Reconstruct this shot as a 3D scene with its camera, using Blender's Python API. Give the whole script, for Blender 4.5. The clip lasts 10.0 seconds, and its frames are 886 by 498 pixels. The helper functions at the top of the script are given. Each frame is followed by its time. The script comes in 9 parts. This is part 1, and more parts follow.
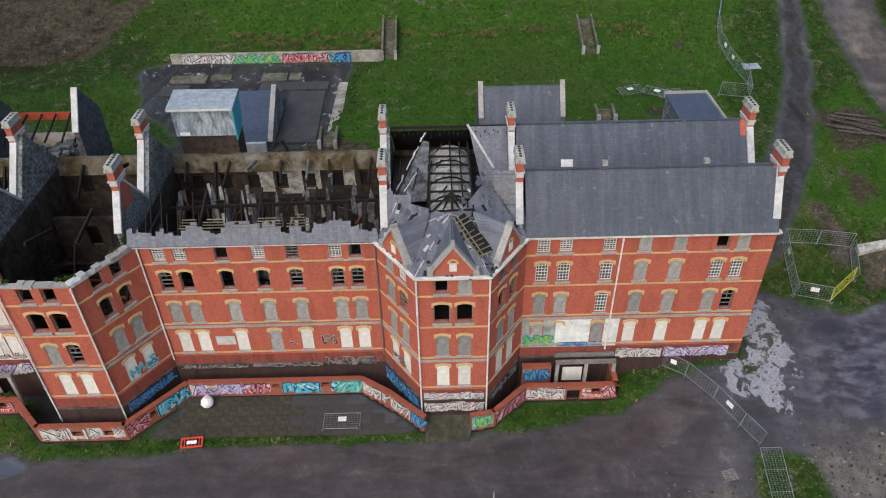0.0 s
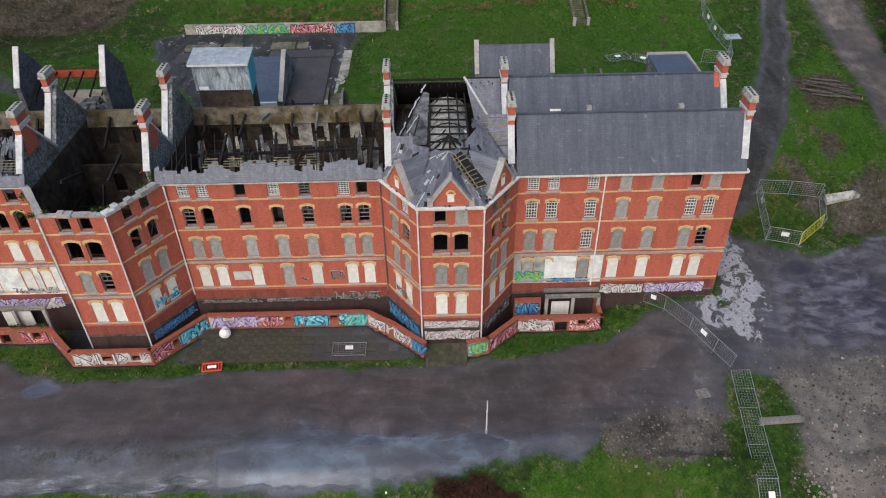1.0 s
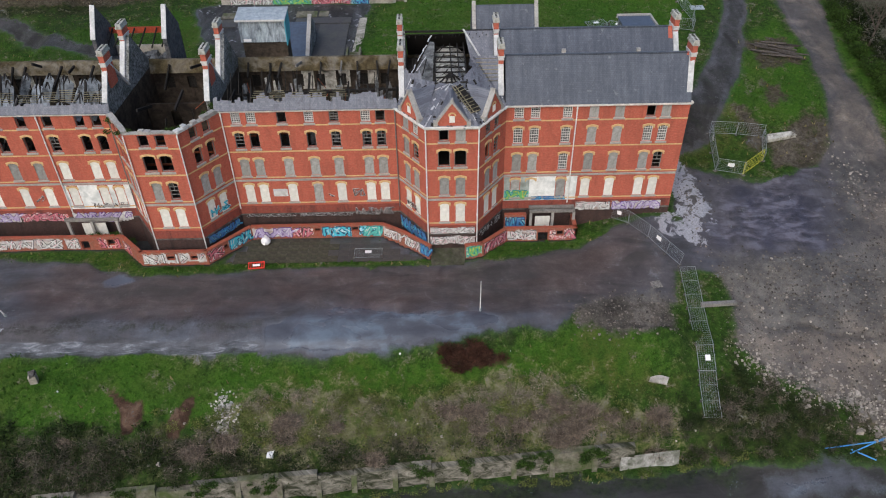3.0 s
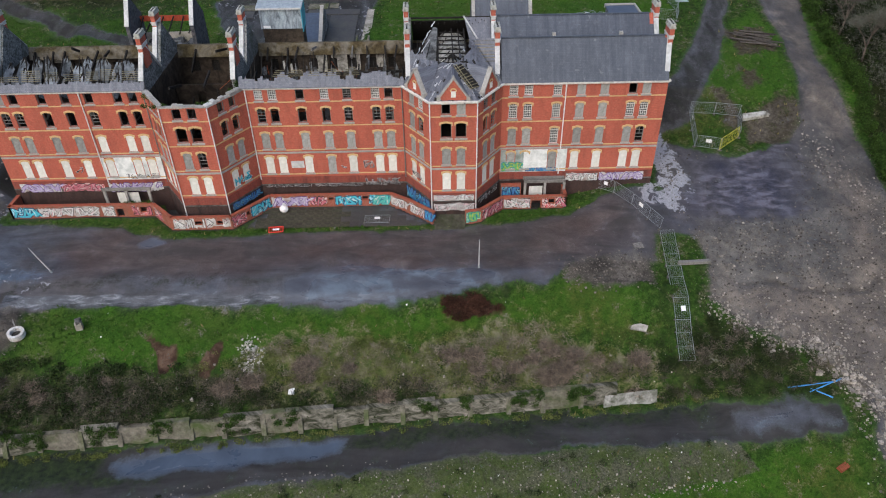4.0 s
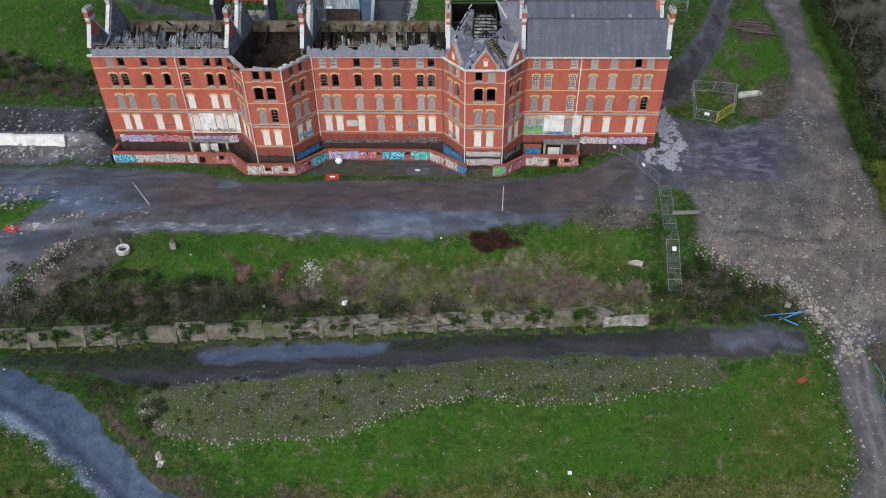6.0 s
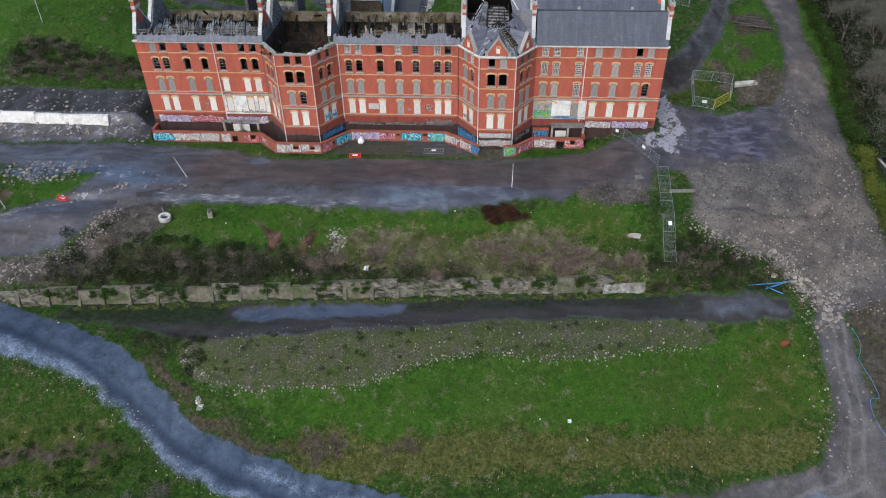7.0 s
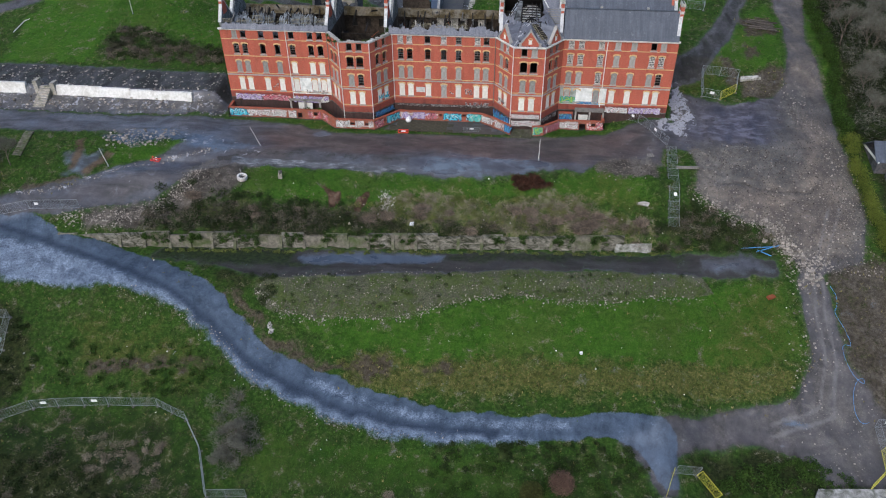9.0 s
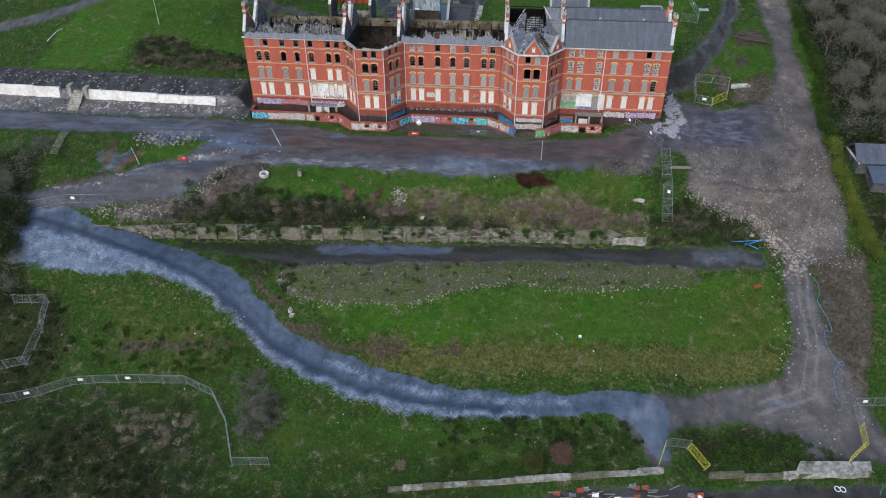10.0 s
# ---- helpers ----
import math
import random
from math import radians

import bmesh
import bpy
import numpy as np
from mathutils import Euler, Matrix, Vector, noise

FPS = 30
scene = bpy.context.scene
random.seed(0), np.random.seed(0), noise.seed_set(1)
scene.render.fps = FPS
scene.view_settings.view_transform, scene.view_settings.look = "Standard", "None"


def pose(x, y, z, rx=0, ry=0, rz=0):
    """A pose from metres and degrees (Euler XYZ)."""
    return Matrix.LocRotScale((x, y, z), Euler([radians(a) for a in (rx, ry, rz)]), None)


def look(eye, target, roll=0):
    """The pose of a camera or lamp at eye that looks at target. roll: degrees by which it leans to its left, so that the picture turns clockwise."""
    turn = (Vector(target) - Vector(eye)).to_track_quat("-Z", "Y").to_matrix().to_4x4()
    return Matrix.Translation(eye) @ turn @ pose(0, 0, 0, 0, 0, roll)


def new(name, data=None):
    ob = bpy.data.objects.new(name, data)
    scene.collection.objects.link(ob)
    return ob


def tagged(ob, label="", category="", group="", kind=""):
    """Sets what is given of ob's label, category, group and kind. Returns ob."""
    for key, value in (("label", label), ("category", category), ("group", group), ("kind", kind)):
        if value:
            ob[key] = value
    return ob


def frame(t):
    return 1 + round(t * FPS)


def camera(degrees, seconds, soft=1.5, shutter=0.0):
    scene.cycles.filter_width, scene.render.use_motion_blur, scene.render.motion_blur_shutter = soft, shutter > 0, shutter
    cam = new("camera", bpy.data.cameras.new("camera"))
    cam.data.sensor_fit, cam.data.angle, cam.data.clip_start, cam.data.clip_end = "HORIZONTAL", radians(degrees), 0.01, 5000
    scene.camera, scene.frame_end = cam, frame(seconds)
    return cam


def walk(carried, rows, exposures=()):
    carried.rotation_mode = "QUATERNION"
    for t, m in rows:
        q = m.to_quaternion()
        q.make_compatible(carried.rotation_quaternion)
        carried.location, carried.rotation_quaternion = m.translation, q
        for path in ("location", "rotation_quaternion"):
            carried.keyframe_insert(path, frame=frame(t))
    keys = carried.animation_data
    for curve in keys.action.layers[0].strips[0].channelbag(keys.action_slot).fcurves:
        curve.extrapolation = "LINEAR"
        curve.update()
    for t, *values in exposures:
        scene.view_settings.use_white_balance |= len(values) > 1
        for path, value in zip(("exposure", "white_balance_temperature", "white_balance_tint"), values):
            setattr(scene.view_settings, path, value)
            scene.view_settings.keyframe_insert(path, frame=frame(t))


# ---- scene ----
EXPOSURE = 0.28
# ---- camera ----
cam = camera(63.5, 10.0, 1.1)
PATH = [
    (0, (-29.31, -49.22, 52.028), (-29.296, -47.634, 50.81), -1.0),
    (0.5, (-29.336, -53.091, 51.642), (-29.321, -51.506, 50.422), -1.0),
    (1, (-29.47, -57.632, 51.226), (-29.453, -56.049, 50.004), -0.9),
    (1.5, (-29.564, -61.862, 51.359), (-29.547, -60.28, 50.136), -0.9),
    (2, (-29.715, -66.922, 52.0), (-29.697, -65.34, 50.777), -0.9),
    (2.5, (-29.921, -71.406, 52.631), (-29.903, -69.825, 51.407), -0.8),
    (4, (-30.35, -86.651, 54.712), (-30.338, -85.062, 53.498), -0.9),
    (4.5, (-30.539, -91.247, 55.473), (-30.526, -89.655, 54.262), -0.9),
    (5, (-30.556, -96.332, 56.594), (-30.562, -94.742, 55.381), -0.9),
    (5.5, (-30.594, -100.858, 57.504), (-30.642, -99.267, 56.293), -0.8),
    (7, (-30.86, -115.742, 60.705), (-30.953, -114.154, 59.492), -0.6),
    (7.5, (-30.821, -120.515, 61.543), (-30.968, -118.93, 60.332), -0.5),
    (8, (-30.885, -125.873, 62.781), (-31.051, -124.291, 61.569), -0.4),
    (8.5, (-30.926, -130.611, 63.814), (-31.092, -129.026, 62.606), -0.4),
    (9, (-30.843, -135.996, 64.979), (-31.013, -134.399, 63.787), -0.4),
    (9.5, (-30.676, -140.796, 65.894), (-30.849, -139.188, 64.719), -0.4),
    (10, (-30.785, -146.039, 66.721), (-30.967, -144.417, 65.566), -0.3),
]
walk(cam, [(t, look(eye, target, roll)) for t, eye, target, roll in PATH], [(0, EXPOSURE - 0.03, 6470, 10), (2.5, EXPOSURE - 0.03, 6420, 10), (5, EXPOSURE + 0.02, 6180, 10), (10, EXPOSURE + 0.04, 6000, 10)])

# ---- world, sun, exposure ----
world = bpy.data.worlds.new("world")
scene.world = world
world.use_nodes = True
nt = world.node_tree
sky = nt.nodes.new("ShaderNodeTexSky")
sky.sky_type, sky.sun_disc = 'NISHITA', False
sky.sun_elevation, sky.sun_rotation = radians(38), radians(200)
sky.air_density, sky.dust_density, sky.ozone_density = 1.0, 3.0, 1.0
nt.links.new(sky.outputs[0], nt.nodes["Background"].inputs[0])
nt.nodes["Background"].inputs[1].default_value = 0.15
sun = new("sun", bpy.data.lights.new("sun", "SUN"))
sun.data.energy, sun.data.angle, sun.data.color = 1.0, radians(35), (0.97, 0.98, 1.0)
sun.matrix_world = look((-80, -60, 110), (-40, 0, 0))


# ---- materials ----
def material(name, rough=0.85, metal=0.0):
    m = bpy.data.materials.new(name)
    m.use_nodes = True
    b = m.node_tree.nodes["Principled BSDF"]
    b.inputs["Roughness"].default_value, b.inputs["Metallic"].default_value = rough, metal
    b.inputs["Specular IOR Level"].default_value = 0.5 if rough < 0.65 else 0.12
    return m, m.node_tree, b


def node(nt, kind, **values):
    n = nt.nodes.new("ShaderNode" + kind)
    for k, v in values.items():
        if k in n.inputs:
            n.inputs[k].default_value = v
    return n


def noise_tex(nt, scale, detail=4.0, rough=0.6, source=None, distortion=0.0):
    n = node(nt, "TexNoise", Scale=scale, Detail=detail, Roughness=rough, Distortion=distortion)
    nt.links.new(source or nt.nodes["Texture Coordinate"].outputs["Object"], n.inputs["Vector"])
    return n.outputs["Fac"]


def ramp(nt, fac, stops, constant=False):
    r = nt.nodes.new("ShaderNodeValToRGB")
    if constant:
        r.color_ramp.interpolation = 'CONSTANT'
    e = r.color_ramp.elements
    while len(e) < len(stops):
        e.new(0.5)
    for s, (p, c) in zip(e, stops):
        s.position, s.color = p, (*c, 1)
    nt.links.new(fac, r.inputs["Fac"])
    return r.outputs["Color"]


def mix(nt, fac, a, b, mode='MIX'):
    n = nt.nodes.new("ShaderNodeMix")
    n.data_type, n.blend_type = 'RGBA', mode
    for k, v in ((0, fac), (6, a), (7, b)):
        if isinstance(v, (int, float)):
            n.inputs[k].default_value = v
        elif isinstance(v, tuple):
            n.inputs[k].default_value = (*v, 1)
        else:
            nt.links.new(v, n.inputs[k])
    return n.outputs[2]


def math_node(nt, op, a, b=0.0, c=0.0, clamp=False):
    n = nt.nodes.new("ShaderNodeMath")
    n.operation, n.use_clamp = op, clamp
    for k, v in enumerate((a, b, c)):
        if isinstance(v, (int, float)):
            n.inputs[k].default_value = v
        else:
            nt.links.new(v, n.inputs[k])
    return n.outputs[0]


def bump(nt, b, height, strength=0.4, distance=0.05):
    n = node(nt, "Bump", Strength=strength, Distance=distance)
    nt.links.new(height, n.inputs["Height"])
    nt.links.new(n.outputs[0], b.inputs["Normal"])


def surface(name, dark, light, scale=3.0, rough=0.85, stain=None, stain_scale=0.35, metal=0.0, relief=0.3, spread=0.18, per_piece=0.0, stain_amount=0.55, per_object=0.0):
    """A worn surface: fine grain between two colours, and larger stains."""
    m, nt, b = material(name, rough, metal)
    nt.nodes.new("ShaderNodeTexCoord")
    fine = noise_tex(nt, scale, 6, 0.7)
    col = ramp(nt, fine, [(0.5 - spread, dark), (0.5 + spread, light)])
    if stain:
        big = noise_tex(nt, stain_scale, 5, 0.65, distortion=0.6)
        col = mix(nt, math_node(nt, 'MULTIPLY', ramp(nt, big, [(0.45, (0, 0, 0)), (0.68, (1, 1, 1))]), stain_amount), col, stain)
    if per_piece:
        geo = nt.nodes.new("ShaderNodeNewGeometry")
        k = math_node(nt, 'MULTIPLY_ADD', geo.outputs["Random Per Island"], per_piece * 2, 1 - per_piece)
        col = mix(nt, 1.0, col, node_grey(nt, k), 'MULTIPLY')
    if per_object:
        info = nt.nodes.new("ShaderNodeObjectInfo")
        col = mix(nt, 1.0, col, node_grey(nt, math_node(nt, 'MULTIPLY_ADD', info.outputs["Random"], per_object * 2, 1 - per_object)), 'MULTIPLY')
    nt.links.new(col, b.inputs["Base Color"])
    bump(nt, b, fine, relief, 0.03)
    return m


def node_grey(nt, value):
    n = nt.nodes.new("ShaderNodeCombineColor")
    for k in range(3):
        nt.links.new(value, n.inputs[k])
    return n.outputs[0]


def along(nt):
    """Coordinates that run along any upright wall, and up."""
    tc = nt.nodes.new("ShaderNodeTexCoord")
    s = nt.nodes.new("ShaderNodeSeparateXYZ")
    nt.links.new(tc.outputs["Object"], s.inputs[0])
    c = nt.nodes.new("ShaderNodeCombineXYZ")
    nt.links.new(math_node(nt, 'ADD', s.outputs[0], s.outputs[1]), c.inputs[0])
    nt.links.new(s.outputs[2], c.inputs[1])
    return c.outputs[0], s.outputs[2]


def brick_material(name, a, b_, mortar, stain, stain_amount=0.5):
    m, nt, b = material(name, 0.85)
    vec, height = along(nt)
    t = node(nt, "TexBrick", Scale=1.0)
    t.inputs["Color1"].default_value, t.inputs["Color2"].default_value, t.inputs["Mortar"].default_value = (*a, 1), (*b_, 1), (*mortar, 1)
    t.inputs["Brick Width"].default_value, t.inputs["Row Height"].default_value, t.inputs["Mortar Size"].default_value = 0.235, 0.085, 0.008
    nt.links.new(vec, t.inputs["Vector"])
    streak = nt.nodes.new("ShaderNodeMapping")
    streak.inputs["Scale"].default_value = (1.0, 0.25, 1.0)
    nt.links.new(vec, streak.inputs["Vector"])
    big = noise_tex(nt, 0.9, 6, 0.7, streak.outputs[0], 0.5)
    mid = noise_tex(nt, 4.5, 4, 0.7, vec)
    col = mix(nt, 0.6, t.outputs["Color"], ramp(nt, mid, [(0.3, (0.62, 0.62, 0.62)), (0.7, (1.25, 1.2, 1.15))]), 'MULTIPLY')
    col = mix(nt, math_node(nt, 'MULTIPLY', ramp(nt, big, [(0.48, (0, 0, 0)), (0.74, (1, 1, 1))]), stain_amount), col, stain)
    nt.links.new(col, b.inputs["Base Color"])
    bump(nt, b, t.outputs["Fac"], 0.25, 0.01)
    return m


def slate_material(name, dark, light):
    m, nt, b = material(name, 0.55)
    tc = nt.nodes.new("ShaderNodeTexCoord")
    s = nt.nodes.new("ShaderNodeSeparateXYZ")
    nt.links.new(tc.outputs["Object"], s.inputs[0])
    c = nt.nodes.new("ShaderNodeCombineXYZ")
    nt.links.new(math_node(nt, 'ADD', s.outputs[0], math_node(nt, 'MULTIPLY', s.outputs[1], 0.15)), c.inputs[0])
    nt.links.new(math_node(nt, 'MULTIPLY', s.outputs[2], 1.5), c.inputs[1])
    t = node(nt, "TexBrick", Scale=1.0)
    t.inputs["Color1"].default_value, t.inputs["Color2"].default_value, t.inputs["Mortar"].default_value = (*dark, 1), (*light, 1), tuple(0.7 * c for c in dark) + (1,)
    t.inputs["Brick Width"].default_value, t.inputs["Row Height"].default_value, t.inputs["Mortar Size"].default_value = 0.3, 0.27, 0.012
    nt.links.new(c.outputs[0], t.inputs["Vector"])
    big = noise_tex(nt, 0.5, 6, 0.7, distortion=0.4)
    spots = noise_tex(nt, 1.4, 3, 0.5)
    run = nt.nodes.new("ShaderNodeMapping")
    run.inputs["Scale"].default_value = (1.6, 0.12, 0.12)
    nt.links.new(tc.outputs["Object"], run.inputs["Vector"])
    drips = noise_tex(nt, 1.0, 6, 0.7, run.outputs[0], 0.3)
    col = mix(nt, 0.7, t.outputs["Color"], ramp(nt, big, [(0.3, (0.6, 0.62, 0.66)), (0.72, (1.3, 1.28, 1.26))]), 'MULTIPLY')
    col = mix(nt, 0.75, col, ramp(nt, drips, [(0.36, (0.66, 0.68, 0.72)), (0.64, (1.28, 1.27, 1.25))]), 'MULTIPLY')
    col = mix(nt, math_node(nt, 'MULTIPLY', ramp(nt, spots, [(0.66, (0, 0, 0)), (0.76, (1, 1, 1))]), 0.35), col, (0.3, 0.31, 0.32))
    nt.links.new(col, b.inputs["Base Color"])
    nt.links.new(ramp(nt, big, [(0.3, (0.42, 0.42, 0.42)), (0.7, (0.7, 0.7, 0.7))]), b.inputs["Roughness"])
    bump(nt, b, t.outputs["Fac"], 0.4, 0.015)
    return m


def graffiti_material(name, colours, scale=1.25):
    """Sprayed lettering too tangled to read: bands of paint that swirl."""
    m, nt, b = material(name, 0.6)
    vec, _ = along(nt)
    warp = nt.nodes.new("ShaderNodeMapping")
    warp.inputs["Scale"].default_value = (1.0, 0.8, 1.0)
    nt.links.new(vec, warp.inputs["Vector"])
    n = noise_tex(nt, scale, 2.5, 0.55, warp.outputs[0], 2.2)
    k = len(colours)
    col = ramp(nt, n, [(0.0 if i == 0 else 0.3 + 0.42 * i / k, c) for i, c in enumerate(colours)], True)
    grime = noise_tex(nt, 6, 4, 0.7, vec)
    nt.links.new(mix(nt, 0.5, col, ramp(nt, grime, [(0.3, (0.6, 0.6, 0.6)), (0.7, (1.1, 1.1, 1.1))]), 'MULTIPLY'), b.inputs["Base Color"])
    return m


BRICK = brick_material("red_brick", (0.48, 0.125, 0.084), (0.4, 0.103, 0.071), (0.4, 0.15, 0.1), (0.2, 0.066, 0.048), 0.6)
PLINTH = brick_material("sooty_brick", (0.29, 0.072, 0.052), (0.22, 0.058, 0.044), (0.22, 0.1, 0.08), (0.045, 0.026, 0.024), 0.8)
BASE_BRICK = brick_material("near_black_brick", (0.075, 0.042, 0.037), (0.052, 0.034, 0.031), (0.07, 0.055, 0.05), (0.018, 0.017, 0.017), 0.8)
LOW_BRICK = brick_material("weathered_brick", (0.36, 0.09, 0.055), (0.28, 0.08, 0.05), (0.3, 0.2, 0.16), (0.12, 0.09, 0.06), 0.5)
YELLOW = surface("yellow_brick", (0.48, 0.31, 0.14), (0.68, 0.48, 0.25), 5, stain=(0.3, 0.18, 0.08))
STONE = surface("grey_stone", (0.28, 0.27, 0.25), (0.45, 0.43, 0.4), 4, stain=(0.14, 0.13, 0.11))
CORNICE = surface("painted_cornice", (0.62, 0.6, 0.56), (0.8, 0.78, 0.75), 3, stain=(0.3, 0.28, 0.24), stain_scale=0.6)
CAP = surface("lichened_cement", (0.26, 0.26, 0.23), (0.55, 0.55, 0.51), 4, stain=(0.1, 0.1, 0.05), stain_scale=1.5)
CEMENT = surface("cement_render", (0.46, 0.46, 0.45), (0.64, 0.64, 0.63), 3, stain=(0.25, 0.25, 0.24), stain_scale=0.8)
ROUGHCAST = surface("grey_roughcast", (0.05, 0.052, 0.052), (0.32, 0.325, 0.325), 3.6, stain=(0.055, 0.064, 0.048), stain_scale=0.45, relief=1.0, spread=0.13, stain_amount=0.85)
SOOT_CAST = surface("sooty_roughcast", (0.03, 0.032, 0.036), (0.13, 0.135, 0.145), 2.5, stain=(0.2, 0.17, 0.17), stain_scale=0.9, relief=0.8, stain_amount=0.4)
SLATE = slate_material("wet_slate", (0.066, 0.077, 0.1), (0.083, 0.096, 0.121))
OLD_SLATE = slate_material("bleached_slate", (0.115, 0.122, 0.148), (0.16, 0.168, 0.198))
PLASTER = surface("scorched_plaster", (0.028, 0.022, 0.017), (0.1, 0.078, 0.058), 1.3, stain=(0.014, 0.012, 0.011), stain_scale=0.25, stain_amount=0.95)
PALE_PLASTER = surface("pale_lath_plaster", (0.28, 0.27, 0.23), (0.62, 0.6, 0.55), 2, stain=(0.07, 0.066, 0.045), stain_scale=0.9, stain_amount=0.8)
MOSS_TOP = surface("mossy_wall_head", (0.034, 0.026, 0.013), (0.115, 0.09, 0.046), 1.6, stain=(0.4, 0.38, 0.34), stain_scale=0.4, stain_amount=0.4)
CHAR = surface("charred_timber", (0.012, 0.011, 0.01), (0.035, 0.032, 0.03), 6, relief=0.6)
GREY_WOOD = surface("weathered_timber", (0.13, 0.12, 0.11), (0.3, 0.29, 0.27), 6, stain=(0.04, 0.04, 0.035))
GREY_SHEET = surface("sooty_board_sheet", (0.07, 0.075, 0.079), (0.25, 0.262, 0.266), 1.5, stain=(0.025, 0.025, 0.025), stain_scale=0.9, stain_amount=0.85)
PALE_SHEET = surface("burnt_roof_sheet", (0.07, 0.08, 0.09), (0.27, 0.3, 0.325), 1.3, stain=(0.02, 0.021, 0.023), stain_scale=0.7, stain_amount=0.9, per_object=0.5)
BATTEN = surface("roof_batten", (0.12, 0.108, 0.066), (0.3, 0.265, 0.185), 3, stain=(0.06, 0.06, 0.035), per_object=0.3)
RUST = surface("rusty_iron", (0.16, 0.05, 0.025), (0.32, 0.1, 0.05), 5)
RED_OXIDE = surface("red_oxide_steel", (0.24, 0.045, 0.025), (0.36, 0.07, 0.035), 3, stain=(0.2, 0.05, 0.03))
ASH = surface("burnt_debris", (0.012, 0.011, 0.01), (0.06, 0.05, 0.045), 1.2, relief=1.0, stain=(0.1, 0.09, 0.08), stain_amount=0.3)
WHITE_BOARD = surface("white_steel_sheet", (0.62, 0.61, 0.56), (0.78, 0.77, 0.72), 2, 0.6, stain=(0.42, 0.41, 0.36), stain_scale=0.9, per_object=0.1)
GREY_BOARD = surface("grey_steel_sheet", (0.24, 0.24, 0.23), (0.38, 0.38, 0.365), 2, 0.6, stain=(0.13, 0.125, 0.11), stain_scale=1.0, stain_amount=0.8, per_object=0.22)
WHITE_WALL = surface("white_wall_paint", (0.6, 0.62, 0.6), (0.85, 0.86, 0.84), 1.5, stain=(0.32, 0.36, 0.35), stain_scale=0.45, stain_amount=0.7)
FRAME_PAINT = surface("flaking_window_paint", (0.48, 0.48, 0.46), (0.72, 0.72, 0.7), 8)
DARK_FRAME = surface("weathered_bare_frame", (0.1, 0.095, 0.09), (0.3, 0.29, 0.27), 8)
GLASS, g_nt, g_b = material("grimy_glass", 0.12)
g_b.inputs["Base Color"].default_value = (0.07, 0.075, 0.075, 1)
PIPE_WHITE = surface("white_downpipe", (0.6, 0.6, 0.58), (0.75, 0.75, 0.73), 5, 0.5)
PIPE_DARK = surface("dark_downpipe", (0.1, 0.09, 0.09), (0.2, 0.19, 0.18), 5, 0.5)
STEEL = surface("galvanised_steel", (0.22, 0.25, 0.27), (0.36, 0.39, 0.41), 8, 0.45, metal=0.4)
SIGN_WHITE = surface("white_plastic", (0.75, 0.75, 0.75), (0.85, 0.85, 0.85), 3, 0.4)
YELLOW_MESH = surface("yellow_barrier", (0.55, 0.52, 0.05), (0.7, 0.66, 0.08), 6, 0.6)
RED_PLASTIC = surface("red_plastic", (0.55, 0.03, 0.02), (0.68, 0.05, 0.03), 3, 0.4)
BLUE_PIPE = surface("blue_plastic_pipe", (0.05, 0.25, 0.6), (0.09, 0.34, 0.7), 3, 0.4)
DARK_WOOD = surface("rotten_dark_timber", (0.045, 0.04, 0.037), (0.125, 0.11, 0.098), 4, per_object=0.4)
GREEN_PIPE = surface("green_hose", (0.02, 0.2, 0.08), (0.04, 0.28, 0.12), 3, 0.5)
CYAN_SIDE = surface("cyan_cladding", (0.04, 0.3, 0.4), (0.07, 0.38, 0.48), 3, 0.5)
def streaked(name, dark, light, scale, squash, lo=0.38, hi=0.62, rough=0.7):
    """Paint that has run and peeled in upright streaks."""
    m, nt, b = material(name, rough)
    vec, _ = along(nt)
    mp = nt.nodes.new("ShaderNodeMapping")
    mp.inputs["Scale"].default_value = (1.0, squash, 1.0)
    nt.links.new(vec, mp.inputs["Vector"])
    n = noise_tex(nt, scale, 6, 0.72, mp.outputs[0], 0.8)
    n2 = noise_tex(nt, scale * 3, 4, 0.7, vec)
    col = mix(nt, 0.5, ramp(nt, n, [(lo, dark), (hi, light)]), ramp(nt, n2, [(0.3, (0.6, 0.6, 0.6)), (0.7, (1.2, 1.2, 1.2))]), 'MULTIPLY')
    nt.links.new(col, b.inputs["Base Color"])
    return m


CABIN_WALL = streaked("peeling_white_cladding", (0.1, 0.12, 0.14), (0.44, 0.51, 0.56), 1.3, 0.3, 0.34, 0.62)
CABIN_ROOF = surface("bleached_roof_sheet", (0.2, 0.24, 0.27), (0.42, 0.47, 0.51), 1.5, 0.5, stain=(0.2, 0.235, 0.26), stain_scale=0.8)
BLUE_FLAT = surface("blue_grey_felt", (0.045, 0.062, 0.1), (0.08, 0.105, 0.15), 2, 0.6, stain=(0.05, 0.06, 0.08))
OLD_CONCRETE = surface("stained_concrete", (0.25, 0.23, 0.2), (0.46, 0.43, 0.38), 1.6, stain=(0.09, 0.1, 0.06), stain_scale=0.5, stain_amount=0.8, relief=0.6)
MOSSY_CONCRETE = surface("mossy_concrete", (0.07, 0.066, 0.05), (0.22, 0.2, 0.165), 1.3, stain=(0.06, 0.085, 0.025), stain_scale=0.35, stain_amount=0.95, relief=0.6)
MOSS_SLAB = surface("mossy_paving_slab", (0.034, 0.032, 0.026), (0.09, 0.083, 0.06), 1.4, stain=(0.03, 0.04, 0.014), stain_scale=0.4, stain_amount=0.8, per_object=0.12)
